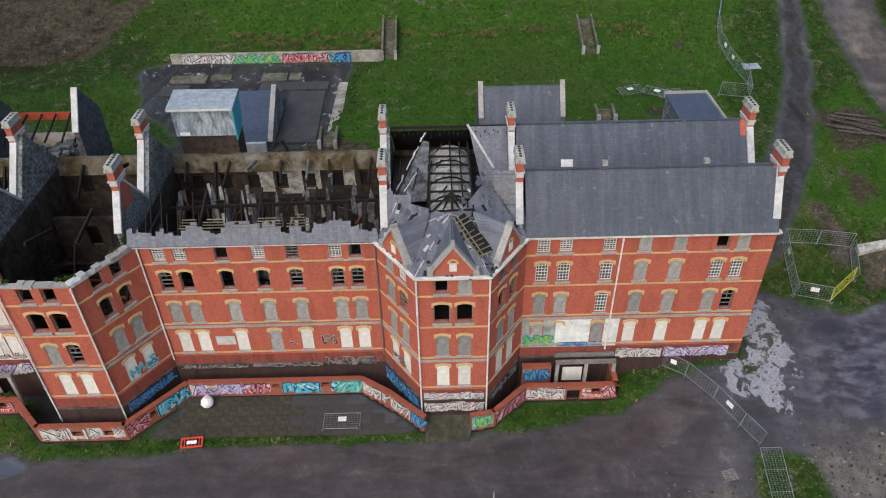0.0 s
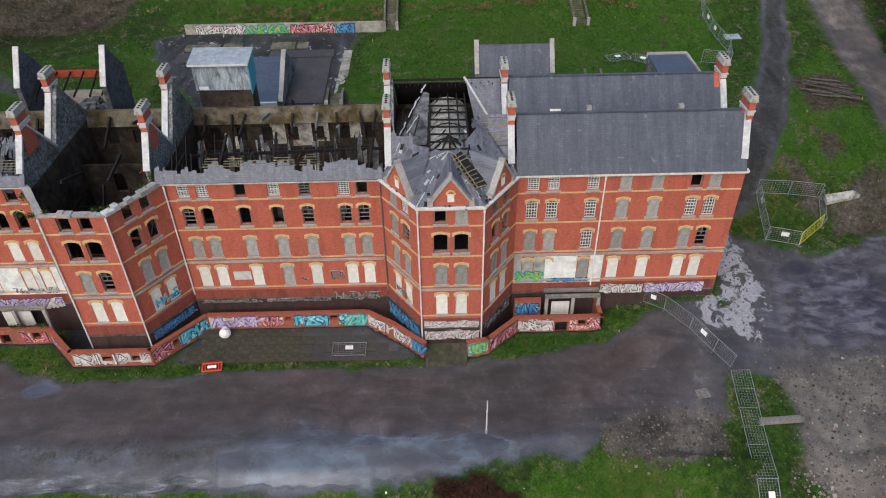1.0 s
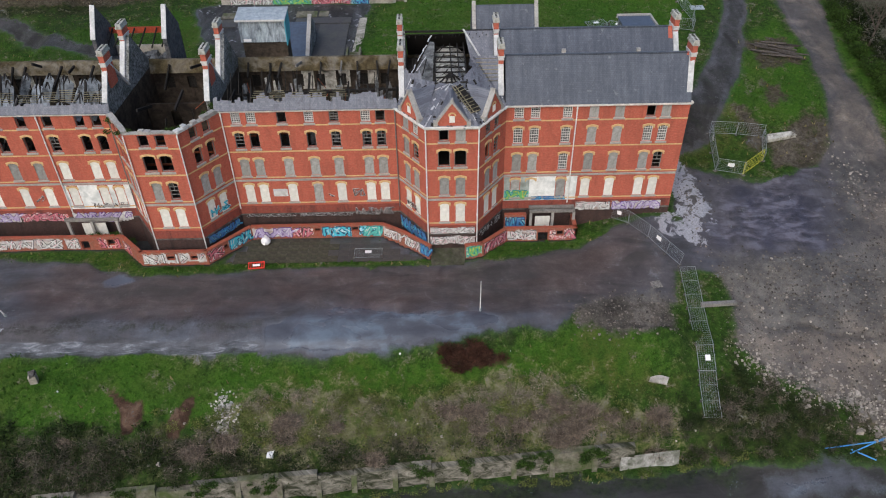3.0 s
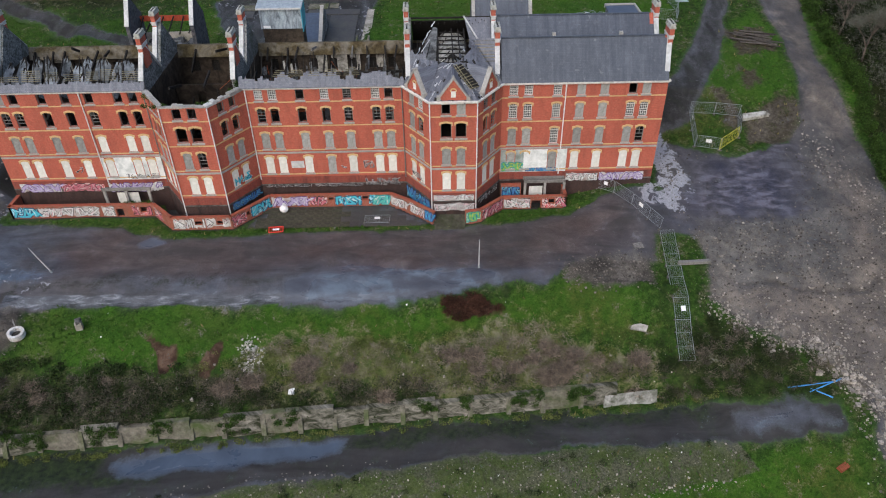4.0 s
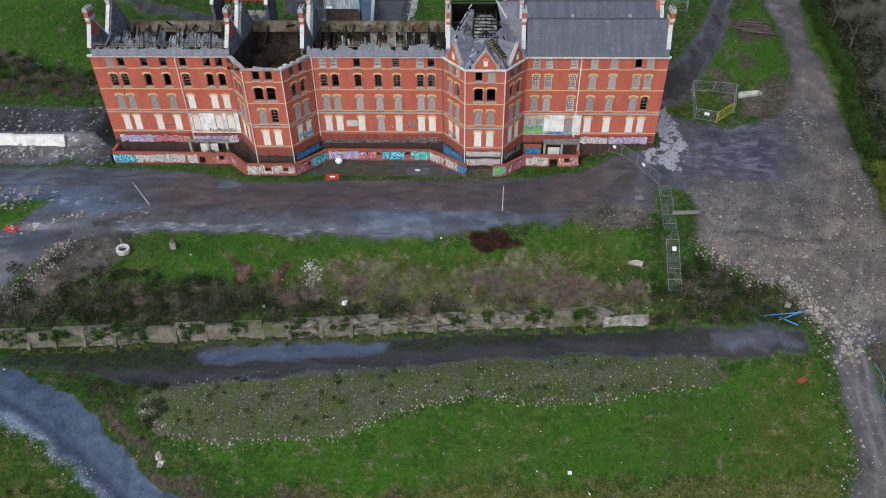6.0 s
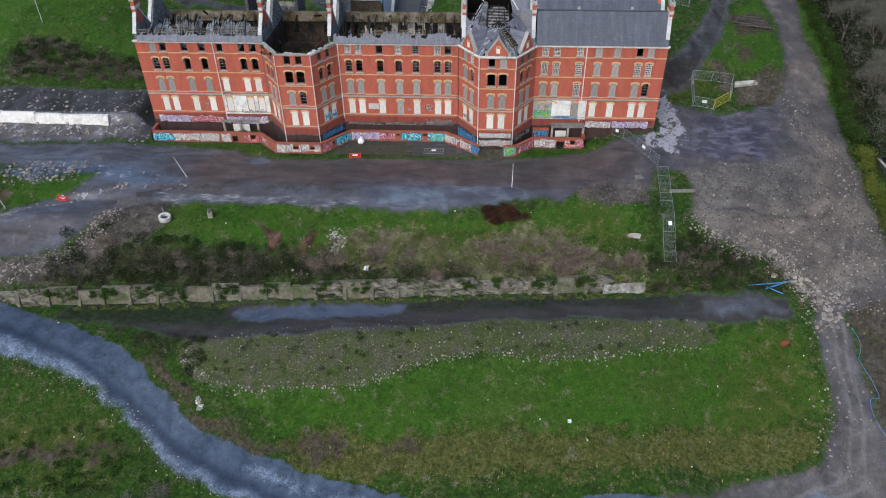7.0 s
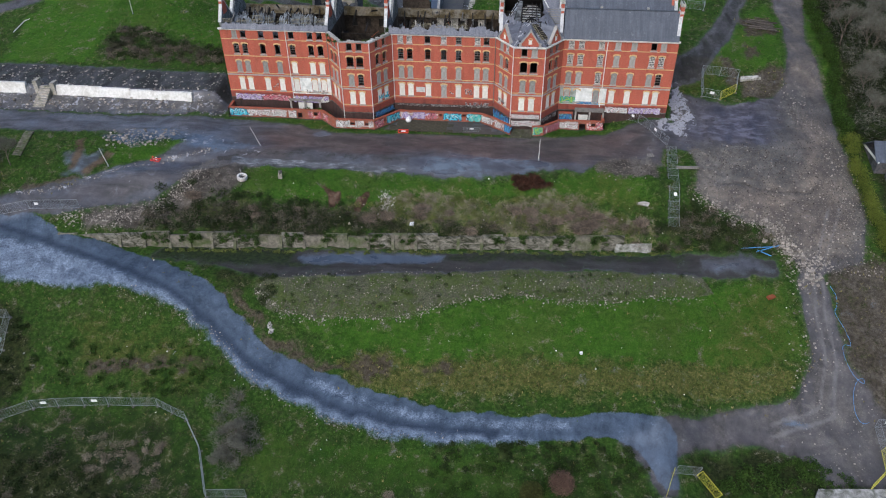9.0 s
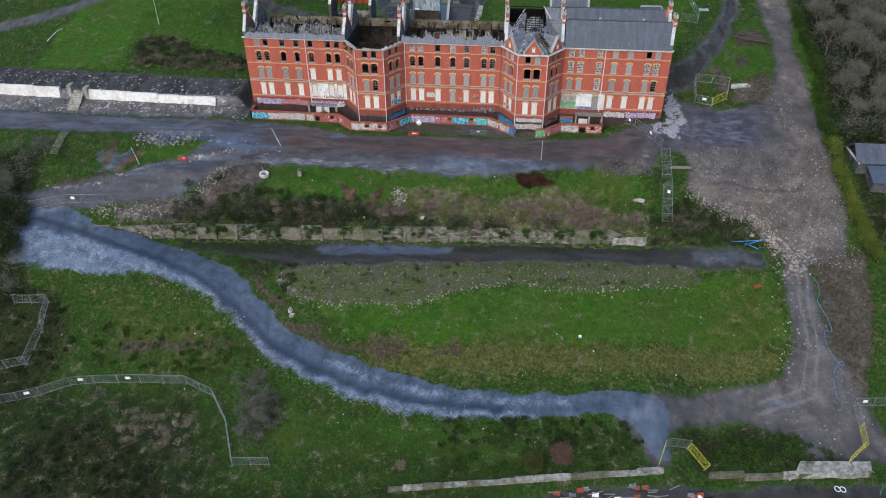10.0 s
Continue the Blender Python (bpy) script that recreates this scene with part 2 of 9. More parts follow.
BOUNDARY = surface("weathered_boundary_stone", (0.14, 0.138, 0.12), (0.46, 0.45, 0.42), 1.4, stain=(0.05, 0.058, 0.03), stain_scale=0.5, stain_amount=0.9)
RETAINING = streaked("streaked_retaining_wall", (0.03, 0.034, 0.018), (0.3, 0.278, 0.24), 0.55, 2.2, 0.4, 0.68, 0.85)
DARK_SLAB = surface("dark_paving_slab", (0.034, 0.032, 0.032), (0.062, 0.058, 0.056), 2, 0.6, stain=(0.09, 0.084, 0.06), stain_scale=0.4, stain_amount=0.5, per_object=0.1)
WHITE_CONCRETE = surface("whitewashed_concrete", (0.55, 0.54, 0.5), (0.8, 0.79, 0.76), 2, stain=(0.34, 0.31, 0.26), stain_scale=0.4, stain_amount=0.6)
STONES = surface("broken_stone", (0.075, 0.066, 0.057), (0.19, 0.168, 0.146), 3, per_piece=0.6)
PALE_STONES = surface("pale_rubble", (0.14, 0.125, 0.108), (0.36, 0.325, 0.285), 3, per_piece=0.6)
WHITE_STONES = surface("whitish_rubble", (0.24, 0.225, 0.21), (0.52, 0.5, 0.47), 3, per_piece=0.5)
BARK = surface("grey_brown_bark", (0.075, 0.06, 0.048), (0.17, 0.145, 0.12), 5, relief=0.8)
TWIG = surface("bare_twigs", (0.065, 0.065, 0.05), (0.2, 0.195, 0.158), 1, per_piece=0.5)
RUSTY = surface("rust_brown_brush", (0.03, 0.014, 0.01), (0.09, 0.042, 0.027), 0.8, per_piece=0.5)
BRAMBLE = surface("dead_bramble", (0.066, 0.056, 0.044), (0.195, 0.163, 0.13), 0.5, per_piece=0.5, stain=(0.028, 0.032, 0.015), stain_scale=0.2, stain_amount=0.85)
STALK = surface("bleached_stalk", (0.12, 0.1, 0.075), (0.31, 0.262, 0.205), 0.5, per_piece=0.5, stain=(0.07, 0.088, 0.028), stain_scale=0.22, stain_amount=0.8)
GREEN_LEAF = surface("green_leaf", (0.018, 0.04, 0.008), (0.05, 0.09, 0.016), 0.6, per_piece=0.55)
HEDGE_LEAF = surface("yellow_green_hedge_leaf", (0.06, 0.09, 0.014), (0.14, 0.165, 0.03), 0.3, per_piece=0.35)
DEAD_BUSH = surface("dead_bush_twigs", (0.095, 0.073, 0.056), (0.29, 0.235, 0.185), 0.8, per_piece=0.6)
BROWN_TWIG = surface("red_brown_twigs", (0.07, 0.045, 0.035), (0.19, 0.12, 0.09), 1, per_piece=0.4)
OLIVE_BUSH = surface("olive_bush_leaf", (0.035, 0.042, 0.012), (0.085, 0.09, 0.026), 0.4, per_piece=0.4)
BANK_LEAF = surface("olive_weed_leaf", (0.066, 0.096, 0.022), (0.155, 0.165, 0.052), 0.3, per_piece=0.4)
DARK_LEAF = surface("dark_evergreen_leaf", (0.014, 0.024, 0.008), (0.035, 0.052, 0.015), 0.6, per_piece=0.5)
BLADE = surface("grass_blade", (0.03, 0.075, 0.011), (0.062, 0.124, 0.02), 0.35, per_piece=0.25)
DRY_BLADE = surface("dry_grass_blade", (0.07, 0.07, 0.024), (0.22, 0.185, 0.08), 0.5, per_piece=0.45)
TAGS = [
    graffiti_material("graffiti_cyan", [(0.1, 0.28, 0.36), (0.02, 0.02, 0.03), (0.08, 0.5, 0.65), (0.55, 0.7, 0.72), (0.03, 0.33, 0.52)]),
    graffiti_material("graffiti_lilac", [(0.36, 0.3, 0.33), (0.7, 0.62, 0.75), (0.25, 0.14, 0.42), (0.66, 0.6, 0.7), (0.05, 0.03, 0.08)]),
    graffiti_material("graffiti_pink", [(0.4, 0.06, 0.06), (0.7, 0.65, 0.62), (0.65, 0.12, 0.14), (0.03, 0.03, 0.03), (0.6, 0.5, 0.48)]),
    graffiti_material("graffiti_white", [(0.3, 0.12, 0.09), (0.72, 0.72, 0.7), (0.05, 0.05, 0.05), (0.68, 0.68, 0.67), (0.3, 0.26, 0.25)]),
    graffiti_material("graffiti_green", [(0.02, 0.16, 0.16), (0.12, 0.5, 0.25), (0.06, 0.3, 0.34), (0.5, 0.66, 0.4), (0.04, 0.12, 0.3)]),
    graffiti_material("graffiti_dark", [(0.12, 0.05, 0.04), (0.03, 0.03, 0.035), (0.1, 0.06, 0.05), (0.45, 0.45, 0.47), (0.04, 0.04, 0.05)]),
    graffiti_material("graffiti_blue", [(0.03, 0.1, 0.18), (0.1, 0.36, 0.55), (0.02, 0.05, 0.09), (0.2, 0.45, 0.5), (0.35, 0.4, 0.42)]),
]

SOOTY_STONE = surface("sooty_stone", (0.045, 0.042, 0.04), (0.19, 0.18, 0.165), 3, stain=(0.03, 0.028, 0.026), stain_scale=0.5, stain_amount=0.85)
OLD_WHITE = surface("grimy_whitewash", (0.34, 0.34, 0.33), (0.74, 0.74, 0.72), 2.2, stain=(0.24, 0.13, 0.1), stain_scale=0.7, stain_amount=0.8)
GREY_GREEN = surface("grey_green_wall_paint", (0.24, 0.29, 0.28), (0.46, 0.5, 0.48), 1.4, stain=(0.16, 0.19, 0.15), stain_scale=0.6, stain_amount=0.7)
BROKEN_SLATE = surface("broken_slate_heap", (0.03, 0.033, 0.036), (0.16, 0.17, 0.18), 1.2, per_piece=0.5)
SPRAY = {k: surface("spray_" + k, tuple(0.55 * v for v in c), c, 3.5, 0.7, stain=tuple(0.35 * v + 0.06 for v in c), stain_scale=1.6, stain_amount=0.8) for k, c in {
    "black": (0.02, 0.02, 0.025), "white": (0.8, 0.8, 0.79), "cyan": (0.1, 0.6, 0.76), "mint": (0.14, 0.62, 0.55), "navy": (0.02, 0.05, 0.16), "lilac": (0.56, 0.47, 0.72), "purple": (0.15, 0.07, 0.3), "pink": (0.68, 0.2, 0.26),
    "red": (0.5, 0.05, 0.05), "green": (0.2, 0.56, 0.18), "yellow": (0.66, 0.58, 0.12), "teal": (0.04, 0.3, 0.33), "blue": (0.08, 0.25, 0.55)}.items()}
# backing, outline, fill and shine of each kind of sprayed piece; the number is the stroke's share of the height
SPRAYED = {9: (TAGS[0], "teal", "mint", "white", 0.17), 0: (TAGS[0], "navy", "cyan", "white", 0.17), 1: (OLD_WHITE, "purple", "lilac", "white", 0.15), 2: (TAGS[2], "black", "pink", "white", 0.14), 3: (OLD_WHITE, "black", "white", "pink", 0.11),
           4: (TAGS[4], "teal", "green", "yellow", 0.17), 5: (None, "black", "black", "white", 0.1), 6: (TAGS[6], "navy", "blue", "cyan", 0.17), 7: (None, "white", "cyan", "navy", 0.15), 8: (None, "white", "black", "white", 0.06)}


# ---- mesh building ----
class Build:
    """Collects solid pieces into one mesh."""

    def __init__(self):
        self.v, self.f = [], []

    def hull(self, points, faces):
        k = len(self.v)
        self.v += [tuple(p) for p in points]
        self.f += [tuple(k + i for i in f) for f in faces]
        return self

    def box(self, x0, x1, y0, y1, z0, z1):
        p = [(x0, y0, z0), (x1, y0, z0), (x1, y1, z0), (x0, y1, z0), (x0, y0, z1), (x1, y0, z1), (x1, y1, z1), (x0, y1, z1)]
        return self.hull(p, [(3, 2, 1, 0), (4, 5, 6, 7), (0, 1, 5, 4), (1, 2, 6, 5), (2, 3, 7, 6), (3, 0, 4, 7)])

    def beam(self, a, b, w, h):
        """A rectangular bar from a to b."""
        a, b = Vector(a), Vector(b)
        d = (b - a).normalized()
        s = d.cross(Vector((0, 0, 1)))
        s = s.normalized() if s.length > 1e-3 else Vector((1, 0, 0))
        u = s.cross(d)
        p = [q + s * i * w / 2 + u * j * h / 2 for q in (a, b) for i, j in ((-1, -1), (1, -1), (1, 1), (-1, 1))]
        return self.hull(p, [(3, 2, 1, 0), (4, 5, 6, 7), (0, 1, 5, 4), (1, 2, 6, 5), (2, 3, 7, 6), (3, 0, 4, 7)])

    def tube(self, a, b, r0, r1=None, n=8):
        a, b = Vector(a), Vector(b)
        r1 = r0 if r1 is None else r1
        d = (b - a).normalized()
        s = d.cross(Vector((0, 0, 1)))
        s = s.normalized() if s.length > 1e-3 else Vector((1, 0, 0))
        u = s.cross(d)
        ring = [(math.cos(2 * math.pi * i / n), math.sin(2 * math.pi * i / n)) for i in range(n)]
        p = [a + (s * c + u * e) * r0 for c, e in ring] + [b + (s * c + u * e) * r1 for c, e in ring]
        f = [(i, (i + 1) % n, n + (i + 1) % n, n + i) for i in range(n)] + [tuple(range(n - 1, -1, -1)), tuple(range(n, 2 * n))]
        return self.hull(p, f)

    def sheet(self, points, thick):
        """A flat polygon with thickness below it."""
        p = [Vector(q) for q in points]
        nrm = (p[1] - p[0]).cross(p[2] - p[0]).normalized()
        n = len(p)
        q = p + [a - nrm * thick for a in p]
        f = [tuple(range(n)), tuple(range(2 * n - 1, n - 1, -1))] + [(i, n + i, n + (i + 1) % n, (i + 1) % n) for i in range(n)]
        return self.hull(q, f)

    def prism(self, poly, z0, z1):
        n = len(poly)
        p = [(*q, z0) for q in poly] + [(*q, z1) for q in poly]
        return self.hull(p, [tuple(range(n - 1, -1, -1)), tuple(range(n, 2 * n))] + [(i, (i + 1) % n, n + (i + 1) % n, n + i) for i in range(n)])

    def rock(self, c, r, rng):
        """A lump with eight corners pushed about."""
        p = []
        for sx in (-1, 1):
            for sy in (-1, 1):
                for sz in (-1, 1):
                    p.append((c[0] + sx * r * rng.uniform(0.45, 1.0), c[1] + sy * r * rng.uniform(0.45, 1.0), c[2] + sz * r * rng.uniform(0.3, 0.75)))
        return self.hull(p, [(0, 1, 3, 2), (4, 6, 7, 5), (0, 4, 5, 1), (2, 3, 7, 6), (0, 2, 6, 4), (1, 5, 7, 3)])

    def weld(self):
        """Joins corners that meet, so that the shape is one piece."""
        seen, index = {}, []
        for v in self.v:
            index.append(seen.setdefault(tuple(round(c, 4) for c in v), len(seen)))
        self.v, self.f = list(seen), [tuple(index[i] for i in f) for f in self.f]
        return self

    def mesh(self, name, *mats, smooth=False):
        me = bpy.data.meshes.new(name)
        me.from_pydata(self.v, [], self.f)
        for m in mats:
            me.materials.append(m)
        if smooth:
            me.polygons.foreach_set("use_smooth", [True] * len(me.polygons))
        me.update()
        return me


def part(name, shape, mat, parent=None, label="", m=None):
    """One mesh object under a thing or a part."""
    me = shape.mesh(name, mat) if isinstance(shape, Build) else shape
    ob = new(name, me)
    if parent is not None:
        ob.parent = parent
    if m is not None:
        ob.matrix_basis = m
    return tagged(ob, label)


def thing(name, label, category, m=None, group="", kind="", shape=None, mat=None):
    ob = new(name, shape.mesh(name, mat) if isinstance(shape, Build) else shape)
    if m is not None:
        ob.matrix_basis = m
    return tagged(ob, label, category, group, kind)


rng = random.Random(7)


def stroke(s, a, b, width, y):
    """A flat round-ended stroke of paint on the wall plane."""
    d = Vector((b[0] - a[0], b[1] - a[1]))
    t = math.atan2(d.y, d.x)
    ring = [(b if k < 5 else a, t - math.pi / 2 + (k if k < 5 else k - 1) * math.pi / 4) for k in range(10)]
    s.hull([(c[0] + width / 2 * math.cos(w), y, c[1] + width / 2 * math.sin(w)) for c, w in ring], [tuple(range(10))])


spray_rng = random.Random(41)


def graffiti(parent, m0, u0, u1, z0, z1, style, label, out=0.015, holes=()):
    """Sprayed lettering nobody could read: tangled strokes with an outline and a shine."""
    back, edge, fill, shine, share = SPRAYED[style]
    r, h = spray_rng, z1 - z0
    if back:
        ground_coat, v, low, high = Build(), u0, z0 + 0.06 * h, z1 - 0.06 * h
        while v < u1 - 0.01:
            e = min(v + r.uniform(0.08, 0.3), u1)
            low = min(max(low + r.uniform(-0.12, 0.12) * h, z0), z0 + 0.24 * h)
            high = max(min(high + r.uniform(-0.1, 0.1) * h, z1), z1 - 0.18 * h)
            cuts = [q for q in holes if q[0] < e and q[1] > v]
            if not cuts:
                ground_coat.box(v, e, -out, -out + 0.01, low, high)
            elif cuts[0][2] > low + 0.1:
                ground_coat.box(v, e, -out, -out + 0.01, low, cuts[0][2])
            v = e
        tagged(part("painted_patch", ground_coat, back, parent, label, m0), kind="stuff")
    layers = [Build(), Build(), Build()]
    u, k, w = u0 + 0.1, 0, share * h
    while u < u1 - 0.35 * h:
        wide = h * r.uniform(0.42, 0.75)
        lean = r.uniform(-0.1, 0.25) * h
        spot = lambda i, j: (u + wide * i / 2 + lean * j / 2 + r.uniform(-0.06, 0.06) * h, z0 + h * (0.16 + 0.34 * j) + r.uniform(-0.05, 0.05) * h)
        at = spot(r.choice((0, 2)), r.choice((0, 2)))
        for _ in range(r.choice((4, 5, 6))):
            to = spot(r.randint(0, 2), r.randint(0, 2))
            to = (min(max(to[0], u0 + w), u1 - w), to[1])
            lo, hi = min(at[0], to[0]) - w, max(at[0], to[0]) + w
            if math.hypot(to[0] - at[0], to[1] - at[1]) > 0.1 * h and not any(q[0] < hi and q[1] > lo for q in holes):
                k += 1
                stroke(layers[0], at, to, w * 1.7, -out - 0.005 - 0.0003 * k)
                stroke(layers[1], at, to, w, -out - 0.045 - 0.0003 * k)
                if r.random() < 0.5:
                    stroke(layers[2], (at[0] + w * 0.2, at[1] + w * 0.2), ((at[0] + to[0]) / 2, (at[1] + to[1]) / 2 + w * 0.2), w * 0.3, -out - 0.085 - 0.0003 * k)
            at = to
        u += wide * r.uniform(0.55, 0.8) + w * 0.6
    for s, c in zip(layers, (edge, fill, shine)):
        if s.v:
            tagged(part("sprayed_tag", s, SPRAY[c], parent, c + " sprayed strokes", m0), kind="stuff")


# ---- the hillside ----
def profile(y, pts):
    ys, zs = zip(*sorted(pts))
    return np.interp(y, ys, zs)


def ease(a, b, x):
    t = np.clip((x - a) / (b - a), 0, 1)
    return t * t * (3 - 2 * t)


MID = [(1500, 120), (200, 46), (100, 25), (62, 16), (54, 12.6), (49, 11.4), (18.5, 9), (17.2, -2), (-16.5, -2.4), (-19, -3.2), (-30.7, -9.55), (-31.3, -12.1),
       (-40, -12.3), (-44, -13.6), (-49, -16.2), (-55, -19.6), (-64, -23.4), (-70, -25), (-80, -27.5), (-300, -60), (-1500, -80)]
RIGHT = [(1500, 120), (200, 46), (100, 25), (62, 16), (47, 10.8), (18, 5.8), (9, 1.5), (0, -0.2), (-9, -1.8), (-19, -4.9), (-27, -8.3), (-30, -10.6), (-38, -13.8),
         (-48, -19), (-57, -23.6), (-63, -26), (-70, -27.5), (-80, -29), (-300, -60), (-1500, -80)]
LEFT = [(1500, 120), (200, 46), (100, 24), (55, 14), (30, 7), (12, 1.6), (1.2, 1.0), (0.6, -0.6), (-4, -1.9), (-15, -2.1), (-24, -4.2), (-33, -7.4), (-40, -11),
        (-49, -16), (-56, -19), (-63, -23.4), (-80, -27.5), (-300, -60), (-1500, -80)]


def ground_height(x, y):
    x, y = np.asarray(x, float), np.asarray(y, float)
    y2 = y - 0.08 * (x + 33) * ease(-20, -26, y) * ease(-58, -44, y)
    a = np.where(y > 17, ease(-6, 4, x), np.where(y < -18, ease(-6, 4, x), ease(-14, -1, x)))
    b = np.where(y > -20, ease(-91.5, -95, x), ease(-98, -110, x))
    return profile(y2, MID) * (1 - a) * (1 - b) + profile(y, RIGHT) * a + profile(y, LEFT) * b


def inside(poly, X, Y, soft):
    """0.5 on the outline of the polygon, 1 within and 0 outside, over soft metres."""
    d2 = np.full(X.shape, 1e9)
    odd = np.zeros(X.shape, bool)
    n = len(poly)
    for i in range(n):
        (x0, y0), (x1, y1) = poly[i], poly[(i + 1) % n]
        ex, ey = x1 - x0, y1 - y0
        t = np.clip(((X - x0) * ex + (Y - y0) * ey) / (ex * ex + ey * ey), 0, 1)
        d2 = np.minimum(d2, (X - x0 - t * ex) ** 2 + (Y - y0 - t * ey) ** 2)
        cross = (y0 > Y) != (y1 > Y)
        odd ^= cross & (X < ex * (Y - y0) / (ey if ey else 1e-9) + x0)
    d = np.sqrt(d2) * np.where(odd, 1, -1)
    return np.clip(0.5 + d / (2 * soft), 0, 1)


def wobble(X, Y, size, seed):
    """Smooth random heights between -1 and 1, with bumps of about that size."""
    r = np.random.RandomState(seed).uniform(-1, 1, (257, 257))
    u, v = X / size + 1000.3, Y / size + 1000.7
    i, j = np.floor(u).astype(int), np.floor(v).astype(int)
    fu, fv = u - i, v - j
    fu, fv = fu * fu * (3 - 2 * fu), fv * fv * (3 - 2 * fv)
    g = lambda a, b: r[a % 257, b % 257]
    return (g(i, j) * (1 - fu) + g(i + 1, j) * fu) * (1 - fv) + (g(i, j + 1) * (1 - fu) + g(i + 1, j + 1) * fu) * fv


def ribbon(points, width):
    """A polygon round a line of points, so wide."""
    p = [Vector(q) for q in points]
    left, right = [], []
    for i, q in enumerate(p):
        d = (p[min(i + 1, len(p) - 1)] - p[max(i - 1, 0)]).normalized()
        s = Vector((-d.y, d.x)) * width / 2
        left.append(tuple(q + s))
        right.append(tuple(q - s))
    return left + right[::-1]


MOAT = [(-12.4, 0.3), (-12.4, -2.9), (-21.3, -2.9), (-24.5, -5.9), (-26.6, -6.3), (-31.0, -6.3), (-34.4, -3.2), (-37.1, -1.4), (-53.8, -1.4), (-58.4, -6.4), (-66.5, -6.4),
        (-70.0, -2.9), (-90.0, -2.9), (-90.0, 0.3)]
UPPER_ROAD = [(-150, -5.4), (-114, -5.8), (-90, -4.2), (-72, -6.5), (-66, -8.2), (-58, -8.0), (-50, -7.6), (-31, -7.3), (-22, -6.6), (-12, -4.6), (-8, -2.0), (-2, -1), (5, -4),
              (4.5, -10.2), (-1.5, -10), (-2, -14.6), (-9, -14), (-14, -15.8), (-17, -18.6), (-23, -18), (-31, -20.2), (-43, -20.8), (-50, -20.3), (-78, -20.2), (-84, -21.5),
              (-93, -27), (-97, -30.5), (-108, -32.9), (-124, -35.8), (-150, -38), (-150, -36), (-126, -31.2), (-112, -26.6), (-97, -18.4), (-93.5, -12.8), (-111, -13), (-150, -13.6)]
COURT = [(-57, -6.3), (-54, -1.4), (-37, -1.4), (-31, -6.4)]
PUDDLE = [(-50, -16.7), (-41, -14.7), (-32, -16.2), (-26.5, -15.8), (-22.9, -17.8), (-30, -19.8), (-36, -20.6), (-46, -20), (-49.6, -20.3)]
KERB_STRIP = [(-84, -18.8), (-50, -19.2), (-50, -20.4), (-84, -20.4)]
MID_GRAVEL = [(-14, -15.4), (-9, -13.6), (-2.2, -12.8), (-3, -18.2), (-9.7, -19.2), (-14.5, -18.6)]
RIGHT_MUD = [(2.6, 10), (6, 7.4), (14.5, 5), (22.3, 7.6), (26, 12), (28.4, 25), (29.6, 44), (30, 70), (38, 70), (36.5, 44), (33, 25), (33.5, 6), (32.2, -13), (32.6, -24), (31, -31.5),
             (24.1, -34), (25, -48), (30, -56), (33, -66), (18, -66), (17, -63), (8, -61), (0, -63), (-3.5, -66), (-3.5, -71.5), (-6, -71.5), (-9, -66), (-11.5, -63.5), (-4.5, -59.8), (6.8, -56.2),
             (16.6, -53.7), (20, -48), (19.2, -35.6), (20.5, -33), (18.7, -29.6), (16.5, -26.7), (14, -25.8), (7.3, -23.4), (3.9, -19.8), (4.4, -10), (0.6, 0.5)]
RUBBLE = [(4, -9.8), (4.4, -14), (3.9, -19.8), (7.3, -23.6), (14, -25.9), (16.5, -26.9), (18.7, -30), (24.9, -31), (31, -28), (32.4, -22), (32, -12), (32, -2), (26, -5), (18, -7.5), (11, -8.6)]
PALE_YARD = [(2.8, 11), (4.6, 11), (5.2, 4), (5.2, 0.8), (5.0, -3.2), (4.2, -6.8), (1.2, -5.2), (-1.6, -3.6), (-4.0, -1.2), (0.2, 0.2), (0.6, 5)]
NORTH_PATH = [(24.5, 70), (23.1, 59), (20.4, 47.5), (15.6, 34.5), (9, 22), (1, 14), (2, 10), (9, 12), (16, 25), (20, 34), (25.5, 52), (28, 70)]
BLUE_ROAD = [(-127, -35.6), (-120.5, -34.2), (-115.5, -35), (-112, -37.2), (-101, -37.9), (-92.2, -40), (-82.8, -44.3), (-76.2, -48.9), (-67.9, -54.3), (-59.2, -56.8), (-48.8, -59.5), (-38.9, -61), (-29.3, -61.4), (-20, -60.9), (-11, -59.4), (-4.5, -60.2), (-3, -62), (-3.4, -70.5),
             (-5.4, -70.5), (-9, -65), (-12, -63.2), (-24.5, -64.9), (-33.8, -65.7), (-44.1, -65.9), (-53.9, -64.1), (-64.3, -61.1), (-72.2, -57.8), (-77.2, -54), (-82.3, -50.2), (-89.2, -48.1), (-97.4, -46.2), (-102.9, -46.6), (-113.6, -45.8), (-124.6, -44.6), (-127, -41)]
WHEEL_TRACK = ribbon([(-124.4, -36.6), (-112.6, -39.2), (-98.9, -42.5), (-87.4, -47), (-78.9, -51.3), (-72.9, -55.3), (-64.8, -59.4), (-54.3, -62.5), (-44.4, -63.9), (-30, -64.2)], 0.95)
FRINGE = [(-126, -38.6), (-112.6, -40.4), (-98.9, -43.6), (-87.4, -47.9), (-79.4, -52), (-73.4, -56), (-64.8, -60), (-54.3, -62.9), (-44.4, -64.2), (-33, -64.8), (-24.5, -64.4), (-24.5, -65.2), (-33.8, -66), (-44.1, -66.2), (-53.9, -64.5), (-64.3, -61.6), (-72.2, -58.2), (-77.2, -54.4), (-82.3, -50.7), (-89.2, -48.6), (-97.4, -46.7), (-102.9, -47), (-113.6, -46.2), (-126, -45)]
